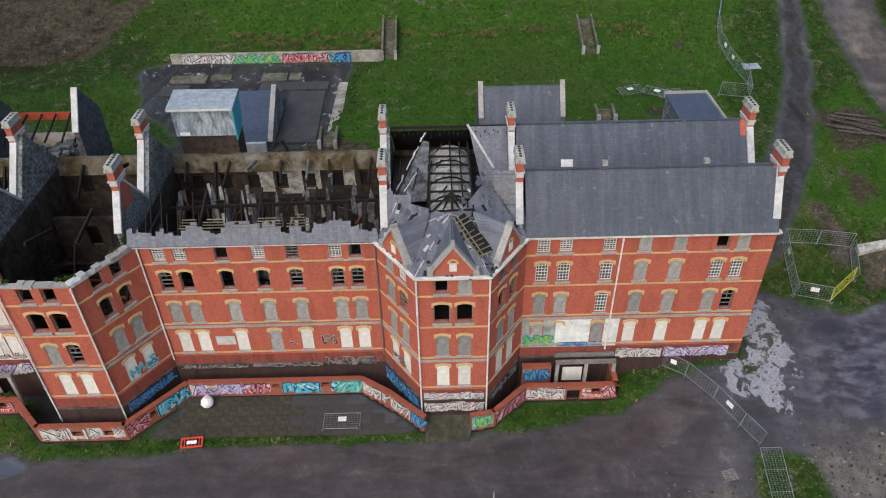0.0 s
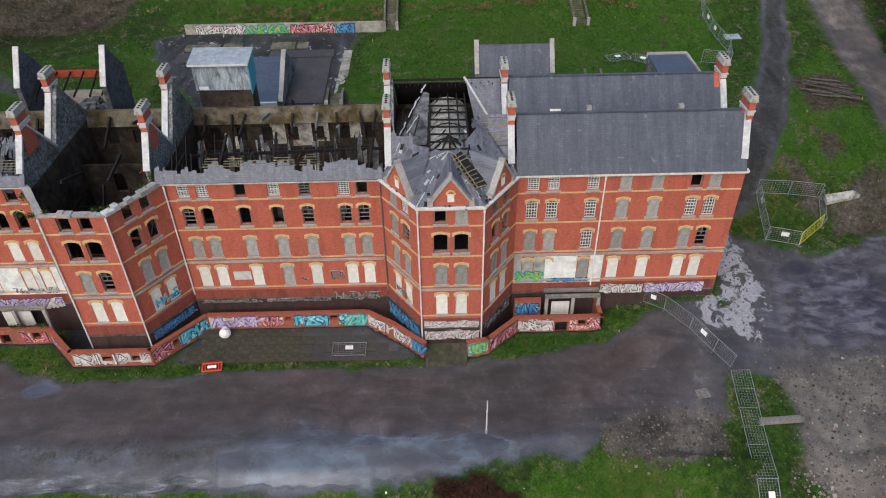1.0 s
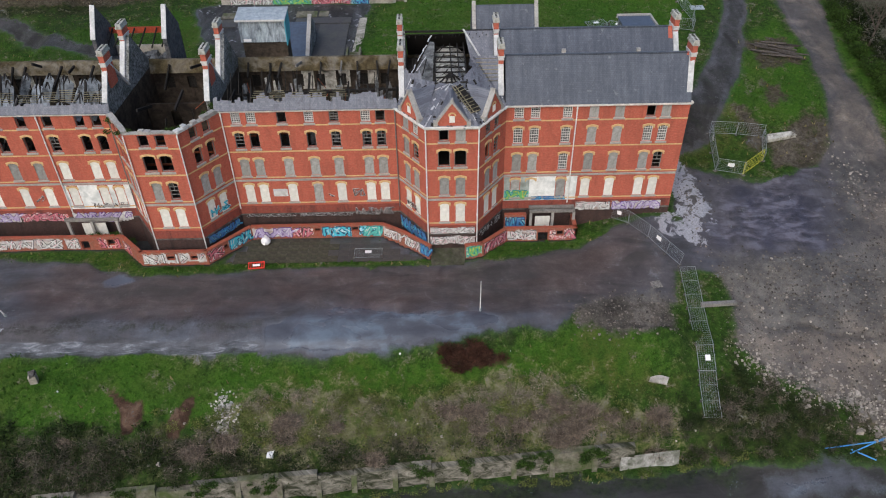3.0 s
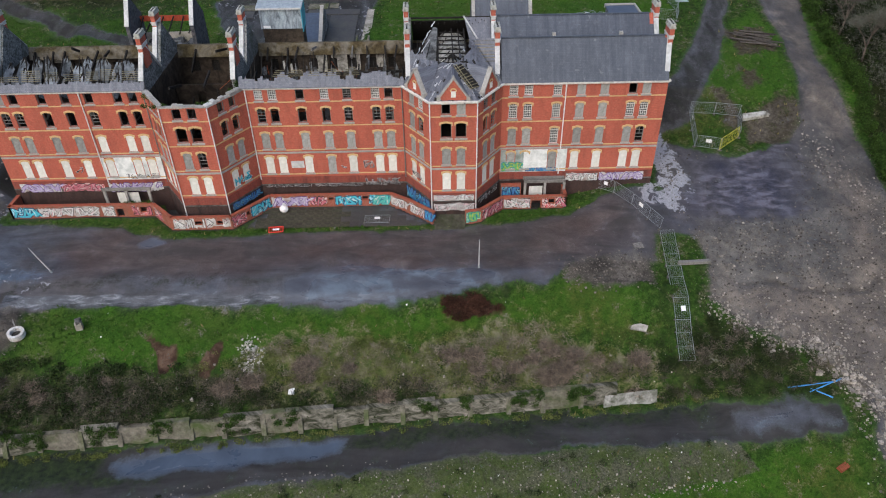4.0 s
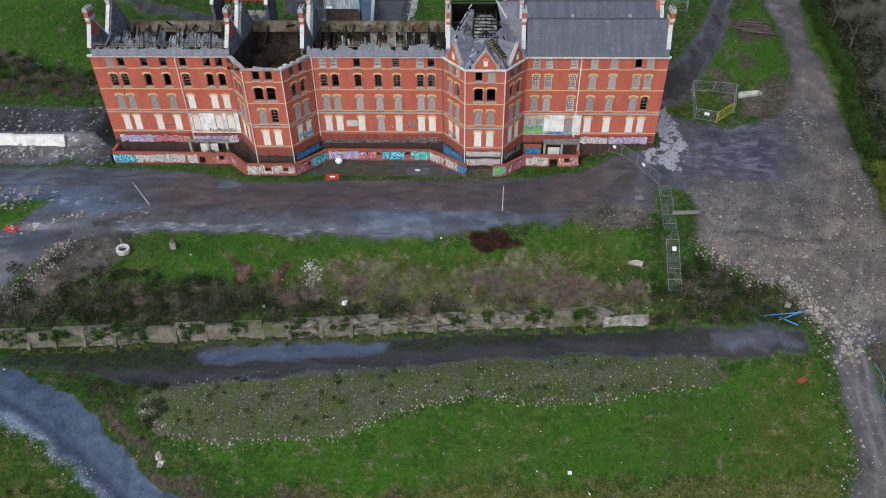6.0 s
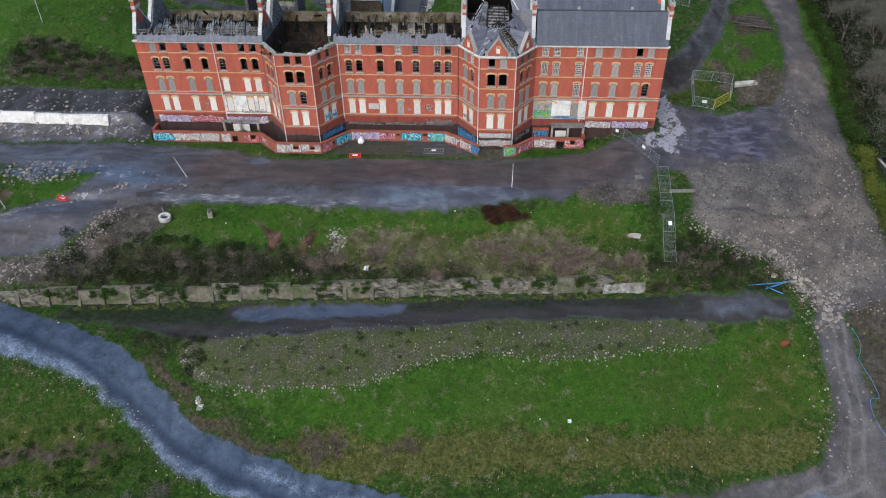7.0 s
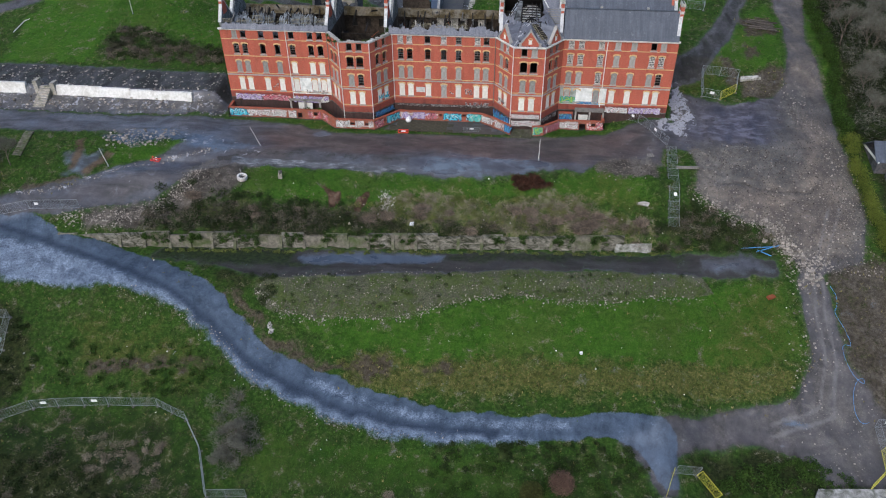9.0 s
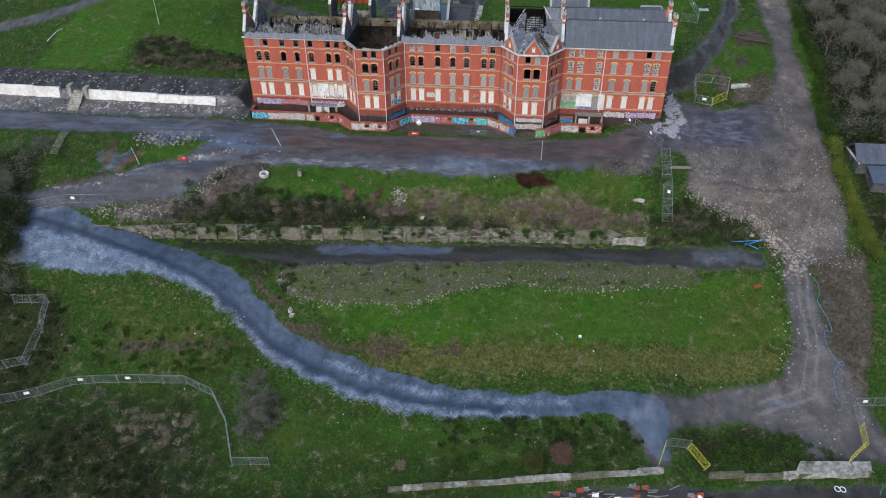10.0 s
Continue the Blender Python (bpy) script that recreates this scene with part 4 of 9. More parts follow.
def ground_material():
    m, nt, b = material("hillside", 0.9)
    tc = nt.nodes.new("ShaderNodeTexCoord")

    def stretched(scale, sx, sy, turn, detail, rough, distortion):
        mp = nt.nodes.new("ShaderNodeMapping")
        mp.inputs["Scale"].default_value, mp.inputs["Rotation"].default_value = (sx, sy, 1.0), (0, 0, radians(turn))
        nt.links.new(tc.outputs["Object"], mp.inputs["Vector"])
        return noise_tex(nt, scale, detail, rough, mp.outputs[0], distortion)

    far, wide = noise_tex(nt, 0.06, 4, 0.6), noise_tex(nt, 0.2, 5, 0.65, distortion=0.5)
    patch, clump = noise_tex(nt, 0.55, 5, 0.65, distortion=0.4), noise_tex(nt, 1.7, 5, 0.66)
    fine, grit = noise_tex(nt, 4.2, 4, 0.7), noise_tex(nt, 13.0, 3, 0.7)

    def cut(name, width=0.1, amount=0.7):
        at = nt.nodes.new("ShaderNodeAttribute")
        at.attribute_name = name
        j = math_node(nt, 'ADD', math_node(nt, 'MULTIPLY', math_node(nt, 'SUBTRACT', patch, 0.5), amount), math_node(nt, 'MULTIPLY', math_node(nt, 'SUBTRACT', fine, 0.5), amount * 0.7))
        v = math_node(nt, 'ADD', at.outputs["Fac"], j)
        return math_node(nt, 'DIVIDE', math_node(nt, 'SUBTRACT', v, 0.5 - width), 2 * width, clamp=True)

    def tone(dark, light, fac=fine, lo=0.33, hi=0.67):
        return ramp(nt, fac, [(lo, dark), (hi, light)])

    def veil(fac, lo, hi, top):
        return ramp(nt, fac, [(lo, (0, 0, 0)), (hi, (top, top, top))])

    def scaled(fac, k):
        return math_node(nt, 'MULTIPLY', fac, k)

    blotch = noise_tex(nt, 0.33, 6, 0.7, distortion=0.6)
    grain = tone((0.66, 0.66, 0.66), (1.34, 1.34, 1.34), grit, 0.36, 0.64)
    # rough pasture: green, olive and dead brown in turn
    grass = ramp(nt, clump, [(0.3, (0.014, 0.032, 0.008)), (0.5, (0.03, 0.064, 0.012)), (0.7, (0.062, 0.104, 0.022))])
    grass = mix(nt, veil(patch, 0.5, 0.68, 0.7), grass, tone((0.036, 0.044, 0.014), (0.088, 0.09, 0.03), clump))
    grass = mix(nt, veil(blotch, 0.52, 0.66, 0.65), grass, tone((0.012, 0.02, 0.008), (0.034, 0.044, 0.016), clump))
    grass = mix(nt, veil(wide, 0.56, 0.68, 0.5), grass, tone((0.04, 0.036, 0.022), (0.085, 0.076, 0.044), clump))
    # short lawn: smooth, with yellow and deep green drifts
    lawn = ramp(nt, clump, [(0.28, (0.03, 0.074, 0.011)), (0.5, (0.044, 0.104, 0.013)), (0.72, (0.066, 0.134, 0.02))])
    lawn = mix(nt, veil(patch, 0.5, 0.7, 0.6), lawn, tone((0.055, 0.09, 0.016), (0.105, 0.13, 0.034), clump))
    lawn = mix(nt, veil(wide, 0.5, 0.66, 0.7), lawn, tone((0.022, 0.06, 0.009), (0.042, 0.092, 0.013), clump))
    lawn = mix(nt, veil(far, 0.5, 0.62, 0.35), lawn, tone((0.06, 0.075, 0.02), (0.1, 0.105, 0.035), clump))
    col = mix(nt, cut("lush", 0.2, 0.9), grass, lawn)
    col = mix(nt, scaled(cut("yellow", 0.35, 1.2), 0.75), col, ramp(nt, patch, [(0.36, (0.03, 0.048, 0.012)), (0.5, (0.075, 0.083, 0.022)), (0.66, (0.125, 0.115, 0.036))]))
    col = mix(nt, scaled(cut("shade", 0.4, 1.0), 0.9), col, ramp(nt, patch, [(0.36, (0.009, 0.014, 0.008)), (0.52, (0.022, 0.036, 0.012)), (0.68, (0.05, 0.058, 0.022))]))
    col = mix(nt, cut("weeds", 0.25, 1.4), col, tone((0.008, 0.012, 0.006), (0.04, 0.046, 0.018), clump))
    dry = ramp(nt, clump, [(0.34, (0.034, 0.05, 0.014)), (0.52, (0.09, 0.094, 0.028)), (0.68, (0.17, 0.146, 0.062))])
    dry = mix(nt, veil(patch, 0.54, 0.66, 0.8), dry, tone((0.036, 0.066, 0.012), (0.066, 0.1, 0.02), clump))
    col = mix(nt, cut("dry", 0.25, 2.0), col, dry)
    thorn = mix(nt, veil(wide, 0.46, 0.6, 0.8), tone((0.018, 0.018, 0.014), (0.08, 0.07, 0.058), clump), tone((0.036, 0.052, 0.016), (0.105, 0.115, 0.042), clump))
    col = mix(nt, cut("bramble", 0.25, 1.6), col, thorn)
    col = mix(nt, scaled(cut("straw", 0.25, 2.6), 0.9), col, ramp(nt, patch, [(0.36, (0.06, 0.088, 0.022)), (0.5, (0.125, 0.13, 0.055)), (0.64, (0.23, 0.2, 0.15))]))
    col = mix(nt, cut("brown", 0.2, 1.5), col, tone((0.034, 0.027, 0.021), (0.105, 0.084, 0.066), clump))
    olive = mix(nt, veil(blotch, 0.42, 0.58, 0.85), tone((0.056, 0.057, 0.038), (0.13, 0.126, 0.092), fine), tone((0.045, 0.07, 0.018), (0.09, 0.11, 0.036), clump))
    olive = mix(nt, veil(stretched(0.5, 1.6, 0.5, 8, 4, 0.6, 0.5), 0.58, 0.68, 0.5), olive, (0.028, 0.03, 0.024))
    col = mix(nt, cut("olive", 0.12, 0.7), col, olive)
    col = mix(nt, 0.6, col, grain, 'MULTIPLY')
    col = mix(nt, 1.0, col, (1.0, 1.0, 0.8), 'MULTIPLY')
    col = mix(nt, 0.7, col, tone((0.66, 0.66, 0.66), (1.36, 1.36, 1.36), fine), 'MULTIPLY')
    col = mix(nt, cut("soil", 0.15, 1.0), col, ramp(nt, patch, [(0.36, (0.025, 0.014, 0.01)), (0.52, (0.062, 0.034, 0.022)), (0.66, (0.15, 0.09, 0.056))]))
    # mud: slow clouds of grey, brown and violet, drawn out a little by wheels
    drawn = stretched(0.3, 0.32, 1.0, 2, 5, 0.6, 0.6)
    driven = stretched(0.3, 1.0, 0.3, 8, 5, 0.6, 0.6)
    thin = stretched(0.9, 0.16, 1.0, 2, 4, 0.6, 0.4)
    on_lane = nt.nodes.new("ShaderNodeAttribute")
    on_lane.attribute_name = "lane"
    streaks = mix(nt, on_lane.outputs["Fac"], node_grey(nt, driven), node_grey(nt, drawn))
    mud = mix(nt, veil(wide, 0.42, 0.6, 1.0), tone((0.062, 0.054, 0.057), (0.1, 0.09, 0.094), patch), tone((0.066, 0.07, 0.083), (0.112, 0.12, 0.14), patch))
    mud = mix(nt, cut("brownmud", 0.35, 0.8), mud, tone((0.062, 0.05, 0.046), (0.104, 0.085, 0.079), patch))
    mud = mix(nt, cut("tan", 0.35, 0.8), mud, tone((0.07, 0.058, 0.05), (0.12, 0.101, 0.087), patch))
    mud = mix(nt, 0.8, mud, tone((0.5, 0.49, 0.5), (1.55, 1.55, 1.58), streaks, 0.34, 0.68), 'MULTIPLY')
    mud = mix(nt, scaled(on_lane.outputs["Fac"], 0.45), mud, tone((0.6, 0.6, 0.6), (1.4, 1.4, 1.42), thin, 0.36, 0.66), 'MULTIPLY')
    mud = mix(nt, 0.35, mud, tone((0.6, 0.6, 0.6), (1.4, 1.4, 1.4), clump), 'MULTIPLY')
    mud = mix(nt, scaled(veil(blotch, 0.62, 0.67, 1.0), 0.4), mud, (0.2, 0.2, 0.215))
    ripple = stretched(0.8, 0.5, 1.0, -14, 4, 0.55, 0.4)
    mud = mix(nt, 1.0, mud, (0.67, 0.67, 0.65), 'MULTIPLY')
    mud = mix(nt, 0.35, mud, tone((0.68, 0.68, 0.68), (1.32, 1.32, 1.32), fine), 'MULTIPLY')
    mud = mix(nt, 0.8, mud, tone((0.6, 0.6, 0.6), (1.45, 1.45, 1.45), blotch, 0.36, 0.66), 'MULTIPLY')
    mud = mix(nt, scaled(veil(clump, 0.64, 0.72, 1.0), 0.35), mud, (0.16, 0.155, 0.155))
    mud = mix(nt, cut("purple", 0.4, 0.6), mud, ramp(nt, ripple, [(0.38, (0.028, 0.022, 0.028)), (0.5, (0.06, 0.051, 0.06)), (0.62, (0.135, 0.12, 0.138))]))
    col = mix(nt, cut("mud"), col, mud)
    stone = mix(nt, 0.7, tone((0.062, 0.053, 0.041), (0.18, 0.157, 0.124), grit, 0.3, 0.72), tone((0.55, 0.53, 0.52), (1.35, 1.32, 1.3), clump, 0.36, 0.64), 'MULTIPLY')
    heaped = mix(nt, 0.5, tone((0.5, 0.5, 0.5), (1.25, 1.25, 1.25), wide, 0.36, 0.62), tone((0.5, 0.5, 0.5), (1.3, 1.3, 1.3), blotch, 0.38, 0.62), 'MULTIPLY')
    stone = mix(nt, 1.0, stone, heaped, 'MULTIPLY')
    col = mix(nt, cut("gravel", 0.2, 1.0), col, stone)
    rock = mix(nt, 0.8, tone((0.086, 0.062, 0.042), (0.23, 0.184, 0.135), grit, 0.3, 0.72), tone((0.55, 0.52, 0.5), (1.4, 1.36, 1.33), patch, 0.36, 0.64), 'MULTIPLY')
    rock = mix(nt, 1.0, rock, heaped, 'MULTIPLY')
    col = mix(nt, scaled(cut("tanrock", 0.4, 1.4), 0.8), col, rock)
    col = mix(nt, scaled(cut("dark"), 0.8), col, mix(nt, veil(patch, 0.5, 0.66, 0.7), tone((0.026, 0.024, 0.02), (0.062, 0.055, 0.047), streaks), tone((0.02, 0.026, 0.014), (0.046, 0.054, 0.026), clump)))
    col = mix(nt, cut("moss", 0.3, 1.5), col, tone((0.009, 0.012, 0.007), (0.036, 0.052, 0.016), clump))
    # crushed blue stone, pale where it is loose
    blue = tone((0.048, 0.066, 0.09), (0.098, 0.126, 0.162), patch)
    blue = mix(nt, 0.5, blue, tone((0.6, 0.6, 0.6), (1.4, 1.4, 1.4), driven, 0.36, 0.66), 'MULTIPLY')
    blue = mix(nt, 0.5, blue, tone((0.7, 0.7, 0.7), (1.3, 1.3, 1.3), fine), 'MULTIPLY')
    col = mix(nt, cut("blue", 0.12, 0.6), col, blue)
    loose = mix(nt, 0.8, ramp(nt, patch, [(0.34, (0.1, 0.125, 0.16)), (0.52, (0.16, 0.195, 0.24)), (0.7, (0.27, 0.32, 0.375))]), tone((0.45, 0.45, 0.47), (1.5, 1.5, 1.5), fine, 0.36, 0.64), 'MULTIPLY')
    col = mix(nt, scaled(cut("fringe", 0.3, 1.2), 0.9), col, loose)
    col = mix(nt, scaled(cut("track", 0.35, 0.8), 0.92), col, tone((0.014, 0.021, 0.036), (0.044, 0.06, 0.088), fine))
    at = nt.nodes.new("ShaderNodeAttribute")
    at.attribute_name = "pale"
    blot = noise_tex(nt, 0.75, 5, 0.62, distortion=0.7)
    patchy = math_node(nt, 'ADD', at.outputs["Fac"], math_node(nt, 'MULTIPLY', math_node(nt, 'SUBTRACT', blot, 0.5), 2.4))
    col = mix(nt, math_node(nt, 'DIVIDE', math_node(nt, 'SUBTRACT', patchy, 0.5), 0.14, clamp=True), col, mix(nt, 0.5, tone((0.24, 0.228, 0.224), (0.43, 0.413, 0.405)), grain, 'MULTIPLY'))
    col = mix(nt, scaled(cut("kerb", 0.15, 0.4), 0.9), col, ramp(nt, stretched(1.3, 0.3, 1.0, 0, 5, 0.7, 0.5), [(0.4, (0.03, 0.03, 0.033)), (0.55, (0.085, 0.089, 0.096)), (0.68, (0.3, 0.3, 0.3))]))
    col = mix(nt, scaled(cut("rut", 0.25, 0.7), 0.7), col, (0.17, 0.15, 0.135))
    wet = cut("wet", 0.22, 0.6)
    col = mix(nt, scaled(wet, 0.85), col, ramp(nt, stretched(0.4, 0.6, 1.0, 0, 5, 0.62, 0.3), [(0.36, (0.058, 0.059, 0.069)), (0.5, (0.09, 0.094, 0.106)), (0.64, (0.15, 0.18, 0.205))]))
    col = mix(nt, cut("pond", 0.2, 0.5), col, tone((0.06, 0.075, 0.098), (0.105, 0.13, 0.165), wide))
    col = mix(nt, cut("smear", 0.3, 0.7), col, tone((0.06, 0.042, 0.026), (0.14, 0.098, 0.06), patch))
    col = mix(nt, 1.0, col, (0.84, 0.88, 0.97), 'MULTIPLY')
    nt.links.new(col, b.inputs["Base Color"])
    at = nt.nodes.new("ShaderNodeAttribute")
    at.attribute_name = "mud"
    damp = math_node(nt, 'MULTIPLY', at.outputs["Fac"], ramp(nt, streaks, [(0.38, (0.16, 0.16, 0.16)), (0.62, (0.56, 0.56, 0.56))]))
    shine = math_node(nt, 'MULTIPLY', at.outputs["Fac"], math_node(nt, 'SUBTRACT', 1.0, scaled(math_node(nt, 'SUBTRACT', cut("dark"), wet, clamp=True), 0.85)))
    nt.links.new(math_node(nt, 'MULTIPLY_ADD', math_node(nt, 'MULTIPLY', shine, math_node(nt, 'SUBTRACT', 1.0, scaled(wet, 0.35))), 0.8, 0.08), b.inputs["Specular IOR Level"])
    r = math_node(nt, 'SUBTRACT', 0.92, damp)
    r = math_node(nt, 'MULTIPLY', r, math_node(nt, 'SUBTRACT', 1.0, scaled(wet, 0.45)))
    nt.links.new(r, b.inputs["Roughness"])
    h = math_node(nt, 'MULTIPLY', math_node(nt, 'ADD', clump, math_node(nt, 'ADD', fine, grit)), math_node(nt, 'SUBTRACT', 1.0, math_node(nt, 'MAXIMUM', scaled(wet, 0.9), scaled(at.outputs["Fac"], 0.65))))
    bump(nt, b, h, 0.6, 0.12)
    return m


gm = bpy.data.meshes.new("ground")
rows_, cols_ = X.shape
idx = np.arange(rows_ * cols_).reshape(rows_, cols_)
quads = np.stack([idx[:-1, :-1], idx[:-1, 1:], idx[1:, 1:], idx[1:, :-1]], -1).reshape(-1, 4)
gm.from_pydata(np.stack([X, Y, Z], -1).reshape(-1, 3).tolist(), [], quads.tolist())
for key, values in mask.items():
    gm.attributes.new(key, 'FLOAT', 'POINT').data.foreach_set("value", (values * near).astype(np.float32).ravel())
gm.materials.append(ground_material())
gm.polygons.foreach_set("use_smooth", [True] * len(gm.polygons))
tagged(new("ground", gm), "wet terraced hillside of grass, mud tracks and rubble", "ground", kind="structure")


# ---- the burnt-out institution ----
house = thing("derelict_institution", "fire-gutted four-storey red brick institution with yellow bands and boarded windows", "building")
EAVES, BASE, THICK = 15.15, -3.4, 0.5
RIDGE_Y, REAR_RIDGE_Y, VALLEY_Y, REAR_Y, RIDGE_Z = 2.95, 11.2, 7.1, 15.4, 20.2
ROWS_Z = {4: (13.55, 15.0), 3: (10.25, 12.4), 2: (6.4, 8.8), 1: (2.5, 5.15)}
BANDS = ((13.2, 13.36, YELLOW, 0.05), (9.72, 9.88, YELLOW, 0.05), (6.06, 6.22, YELLOW, 0.05), (5.62, 5.86, STONE, 0.1), (2.24, 2.4, YELLOW, 0.05))


def wall_frame(a, b):
    """The pose of a wall that runs from a to b, seen from outside left to right; its outer face looks along local -y."""
    return pose(a[0], a[1], 0, 0, 0, math.degrees(math.atan2(b[1] - a[1], b[0] - a[0]))), math.hypot(b[0] - a[0], b[1] - a[1])


def pierced(length, z0, z1, holes, thick, y0=0.0, start=0.0):
    """A wall from start to length with openings (x0, x1, z0, z1) right through it."""
    us = sorted({start, length, *(h[0] for h in holes), *(h[1] for h in holes)})
    zs = sorted({z0, z1, *(h[2] for h in holes), *(h[3] for h in holes)})
    us, zs = [u for u in us if start <= u <= length], [z for z in zs if z0 <= z <= z1]
    full = {}
    for i in range(len(us) - 1):
        for j in range(len(zs) - 1):
            u, z = (us[i] + us[i + 1]) / 2, (zs[j] + zs[j + 1]) / 2
            full[i, j] = not any(h[0] < u < h[1] and h[2] < z < h[3] for h in holes)
    s, y1 = Build(), y0 + thick
    for (i, j), solid in full.items():
        if not solid:
            continue
        a, b, c, d = us[i], us[i + 1], zs[j], zs[j + 1]
        s.hull([(a, y0, c), (b, y0, c), (b, y0, d), (a, y0, d)], [(0, 1, 2, 3)])
        s.hull([(a, y1, c), (b, y1, c), (b, y1, d), (a, y1, d)], [(3, 2, 1, 0)])
        for di, dj, p in ((-1, 0, [(a, y0, c), (a, y0, d), (a, y1, d), (a, y1, c)]), (1, 0, [(b, y0, d), (b, y0, c), (b, y1, c), (b, y1, d)]),
                          (0, -1, [(b, y0, c), (a, y0, c), (a, y1, c), (b, y1, c)]), (0, 1, [(a, y0, d), (b, y0, d), (b, y1, d), (a, y1, d)])):
            if not full.get((i + di, j + dj), False):
                s.hull(p, [(0, 1, 2, 3)])
    return s


cache = {}


def shared(key, make, mat):
    if key not in cache:
        cache[key] = make().mesh(key[0], mat)
    return cache[key]


def arch_shape(w):
    """A cambered brick arch with short feet, as one bent bar."""
    n = 8
    lower, upper = [(-w / 2, -0.34)], [(-w / 2 - 0.17, -0.34)]
    for i in range(n + 1):
        t = i / n * 2 - 1
        lower.append((t * w / 2, -0.17 * t * t))
        upper.append((t * (w / 2 + 0.17), (0.29 if i == n // 2 else 0.25) - 0.17 * t * t))
    lower.append((w / 2, -0.34))
    upper.append((w / 2 + 0.17, -0.34))
    k = len(lower)
    ring = [(x, y, z) for y in (-0.06, 0.28) for x, z in lower + upper]
    f = []
    for i in range(k - 1):
        f += [(i, i + 1, k + i + 1, k + i), (2 * k + i + 1, 2 * k + i, 3 * k + i, 3 * k + i + 1), (i + 1, i, 2 * k + i, 2 * k + i + 1), (k + i, k + i + 1, 3 * k + i + 1, 3 * k + i)]
    f += [(0, k, 3 * k, 2 * k), (k - 1, 3 * k - 1, 4 * k - 1, 2 * k - 1)]
    return Build().hull(ring, f)


def frame_shape(w, h, kind):
    """A timber window frame with its glazing bars, cut from one thickness."""
    t, bar = 0.085, 0.05
    zs = {"open": [], "board": [], "half": [0.28, 0.5, 0.72], "sash": [0.17, 0.335, 0.5, 0.665, 0.83], "grid": [0.17, 0.335, 0.5, 0.665, 0.83]}[kind]
    xs_ = {"sash": [0.25, 0.5, 0.75], "grid": [0.25, 0.5, 0.75], "half": [0.5]}.get(kind, [])
    ux = [-w / 2 + t] + [e for f in xs_ for e in (-w / 2 + w * f - bar / 2, -w / 2 + w * f + bar / 2)] + [w / 2 - t]
    uz = [t] + [e for f in zs for e in (h * f - bar / 2 - (0.02 if f == 0.5 else 0), h * f + bar / 2 + (0.02 if f == 0.5 else 0))] + [h - t]
    panes = [(ux[i], ux[i + 1], uz[j], uz[j + 1]) for i in range(0, len(ux), 2) for j in range(0, len(uz), 2)]
    if kind == "half":
        low = [q for q in panes if q[3] < h * 0.5]
        panes = [q for q in panes if q[3] >= h * 0.5] + [(ux[0], ux[-1], q[2], q[3]) for q in low if q[0] == ux[0]]
    return pierced(w / 2, 0, h, panes, 0.1, 0.15, -w / 2).weld()


def sheet_shape(w, h):
    """A steel security sheet with a folded rim and a middle seam."""
    s = Build().box(-w / 2, w / 2, 0.05, 0.1, 0, h)
    s.box(-w / 2, -w / 2 + 0.04, 0.03, 0.05, 0, h).box(w / 2 - 0.04, w / 2, 0.03, 0.05, 0, h).box(-0.012, 0.012, 0.04, 0.05, 0, h)
    return s


KINDS = {"w": ("board", "white steel sheet over the opening"), "g": ("board", "grey steel sheet over the opening"), "s": ("sash", ""), "d": ("grid", ""), "h": ("half", ""), "o": ("open", "")}


def window(parent, x, row, code, w, m0):
    z0, z1 = ROWS_Z[row]
    h = z1 - z0
    kind = KINDS[code][0]
    label = {"board": "window boarded with a plain steel sheet", "sash": "many-paned timber sash window", "grid": "glassless many-paned sash frame", "half": "broken sash window with loose bars",
             "open": "empty window opening with a bare frame"}[kind]
    win = part("window", shared(("window", kind, w, row), lambda: frame_shape(w, h, kind), DARK_FRAME if kind in ("open", "half", "board") else FRAME_PAINT), None, parent, label, m0 @ pose(x, 0, z0))
    part("sill", shared(("sill", w), lambda: Build().box(-w / 2 - 0.12, w / 2 + 0.12, -0.12, 0.2, -0.26, -0.005), STONE), None, win)
    if row < 4:
        part("arch", shared(("arch", w), lambda: arch_shape(w), YELLOW), None, win, "yellow brick arch", pose(0, 0, h))
    if kind == "board":
        mat = WHITE_BOARD if code == "w" else GREY_BOARD
        part("board", shared(("board", code, w, row), lambda: sheet_shape(w - 0.01, h - 0.01), mat), None, win, KINDS[code][1])
    elif kind == "sash":
        part("pane", shared(("pane", w, row), lambda: Build().box(-w / 2 + 0.08, w / 2 - 0.08, 0.195, 0.205, 0.08, h - 0.08), GLASS), None, win, "grimy glass")
    elif kind == "half":
        part("pane", shared(("half_pane", w, row), lambda: Build().box(-w / 2 + 0.08, -0.03, 0.195, 0.205, h * 0.75, h - 0.08), GLASS), None, win, "broken glass")
    return win


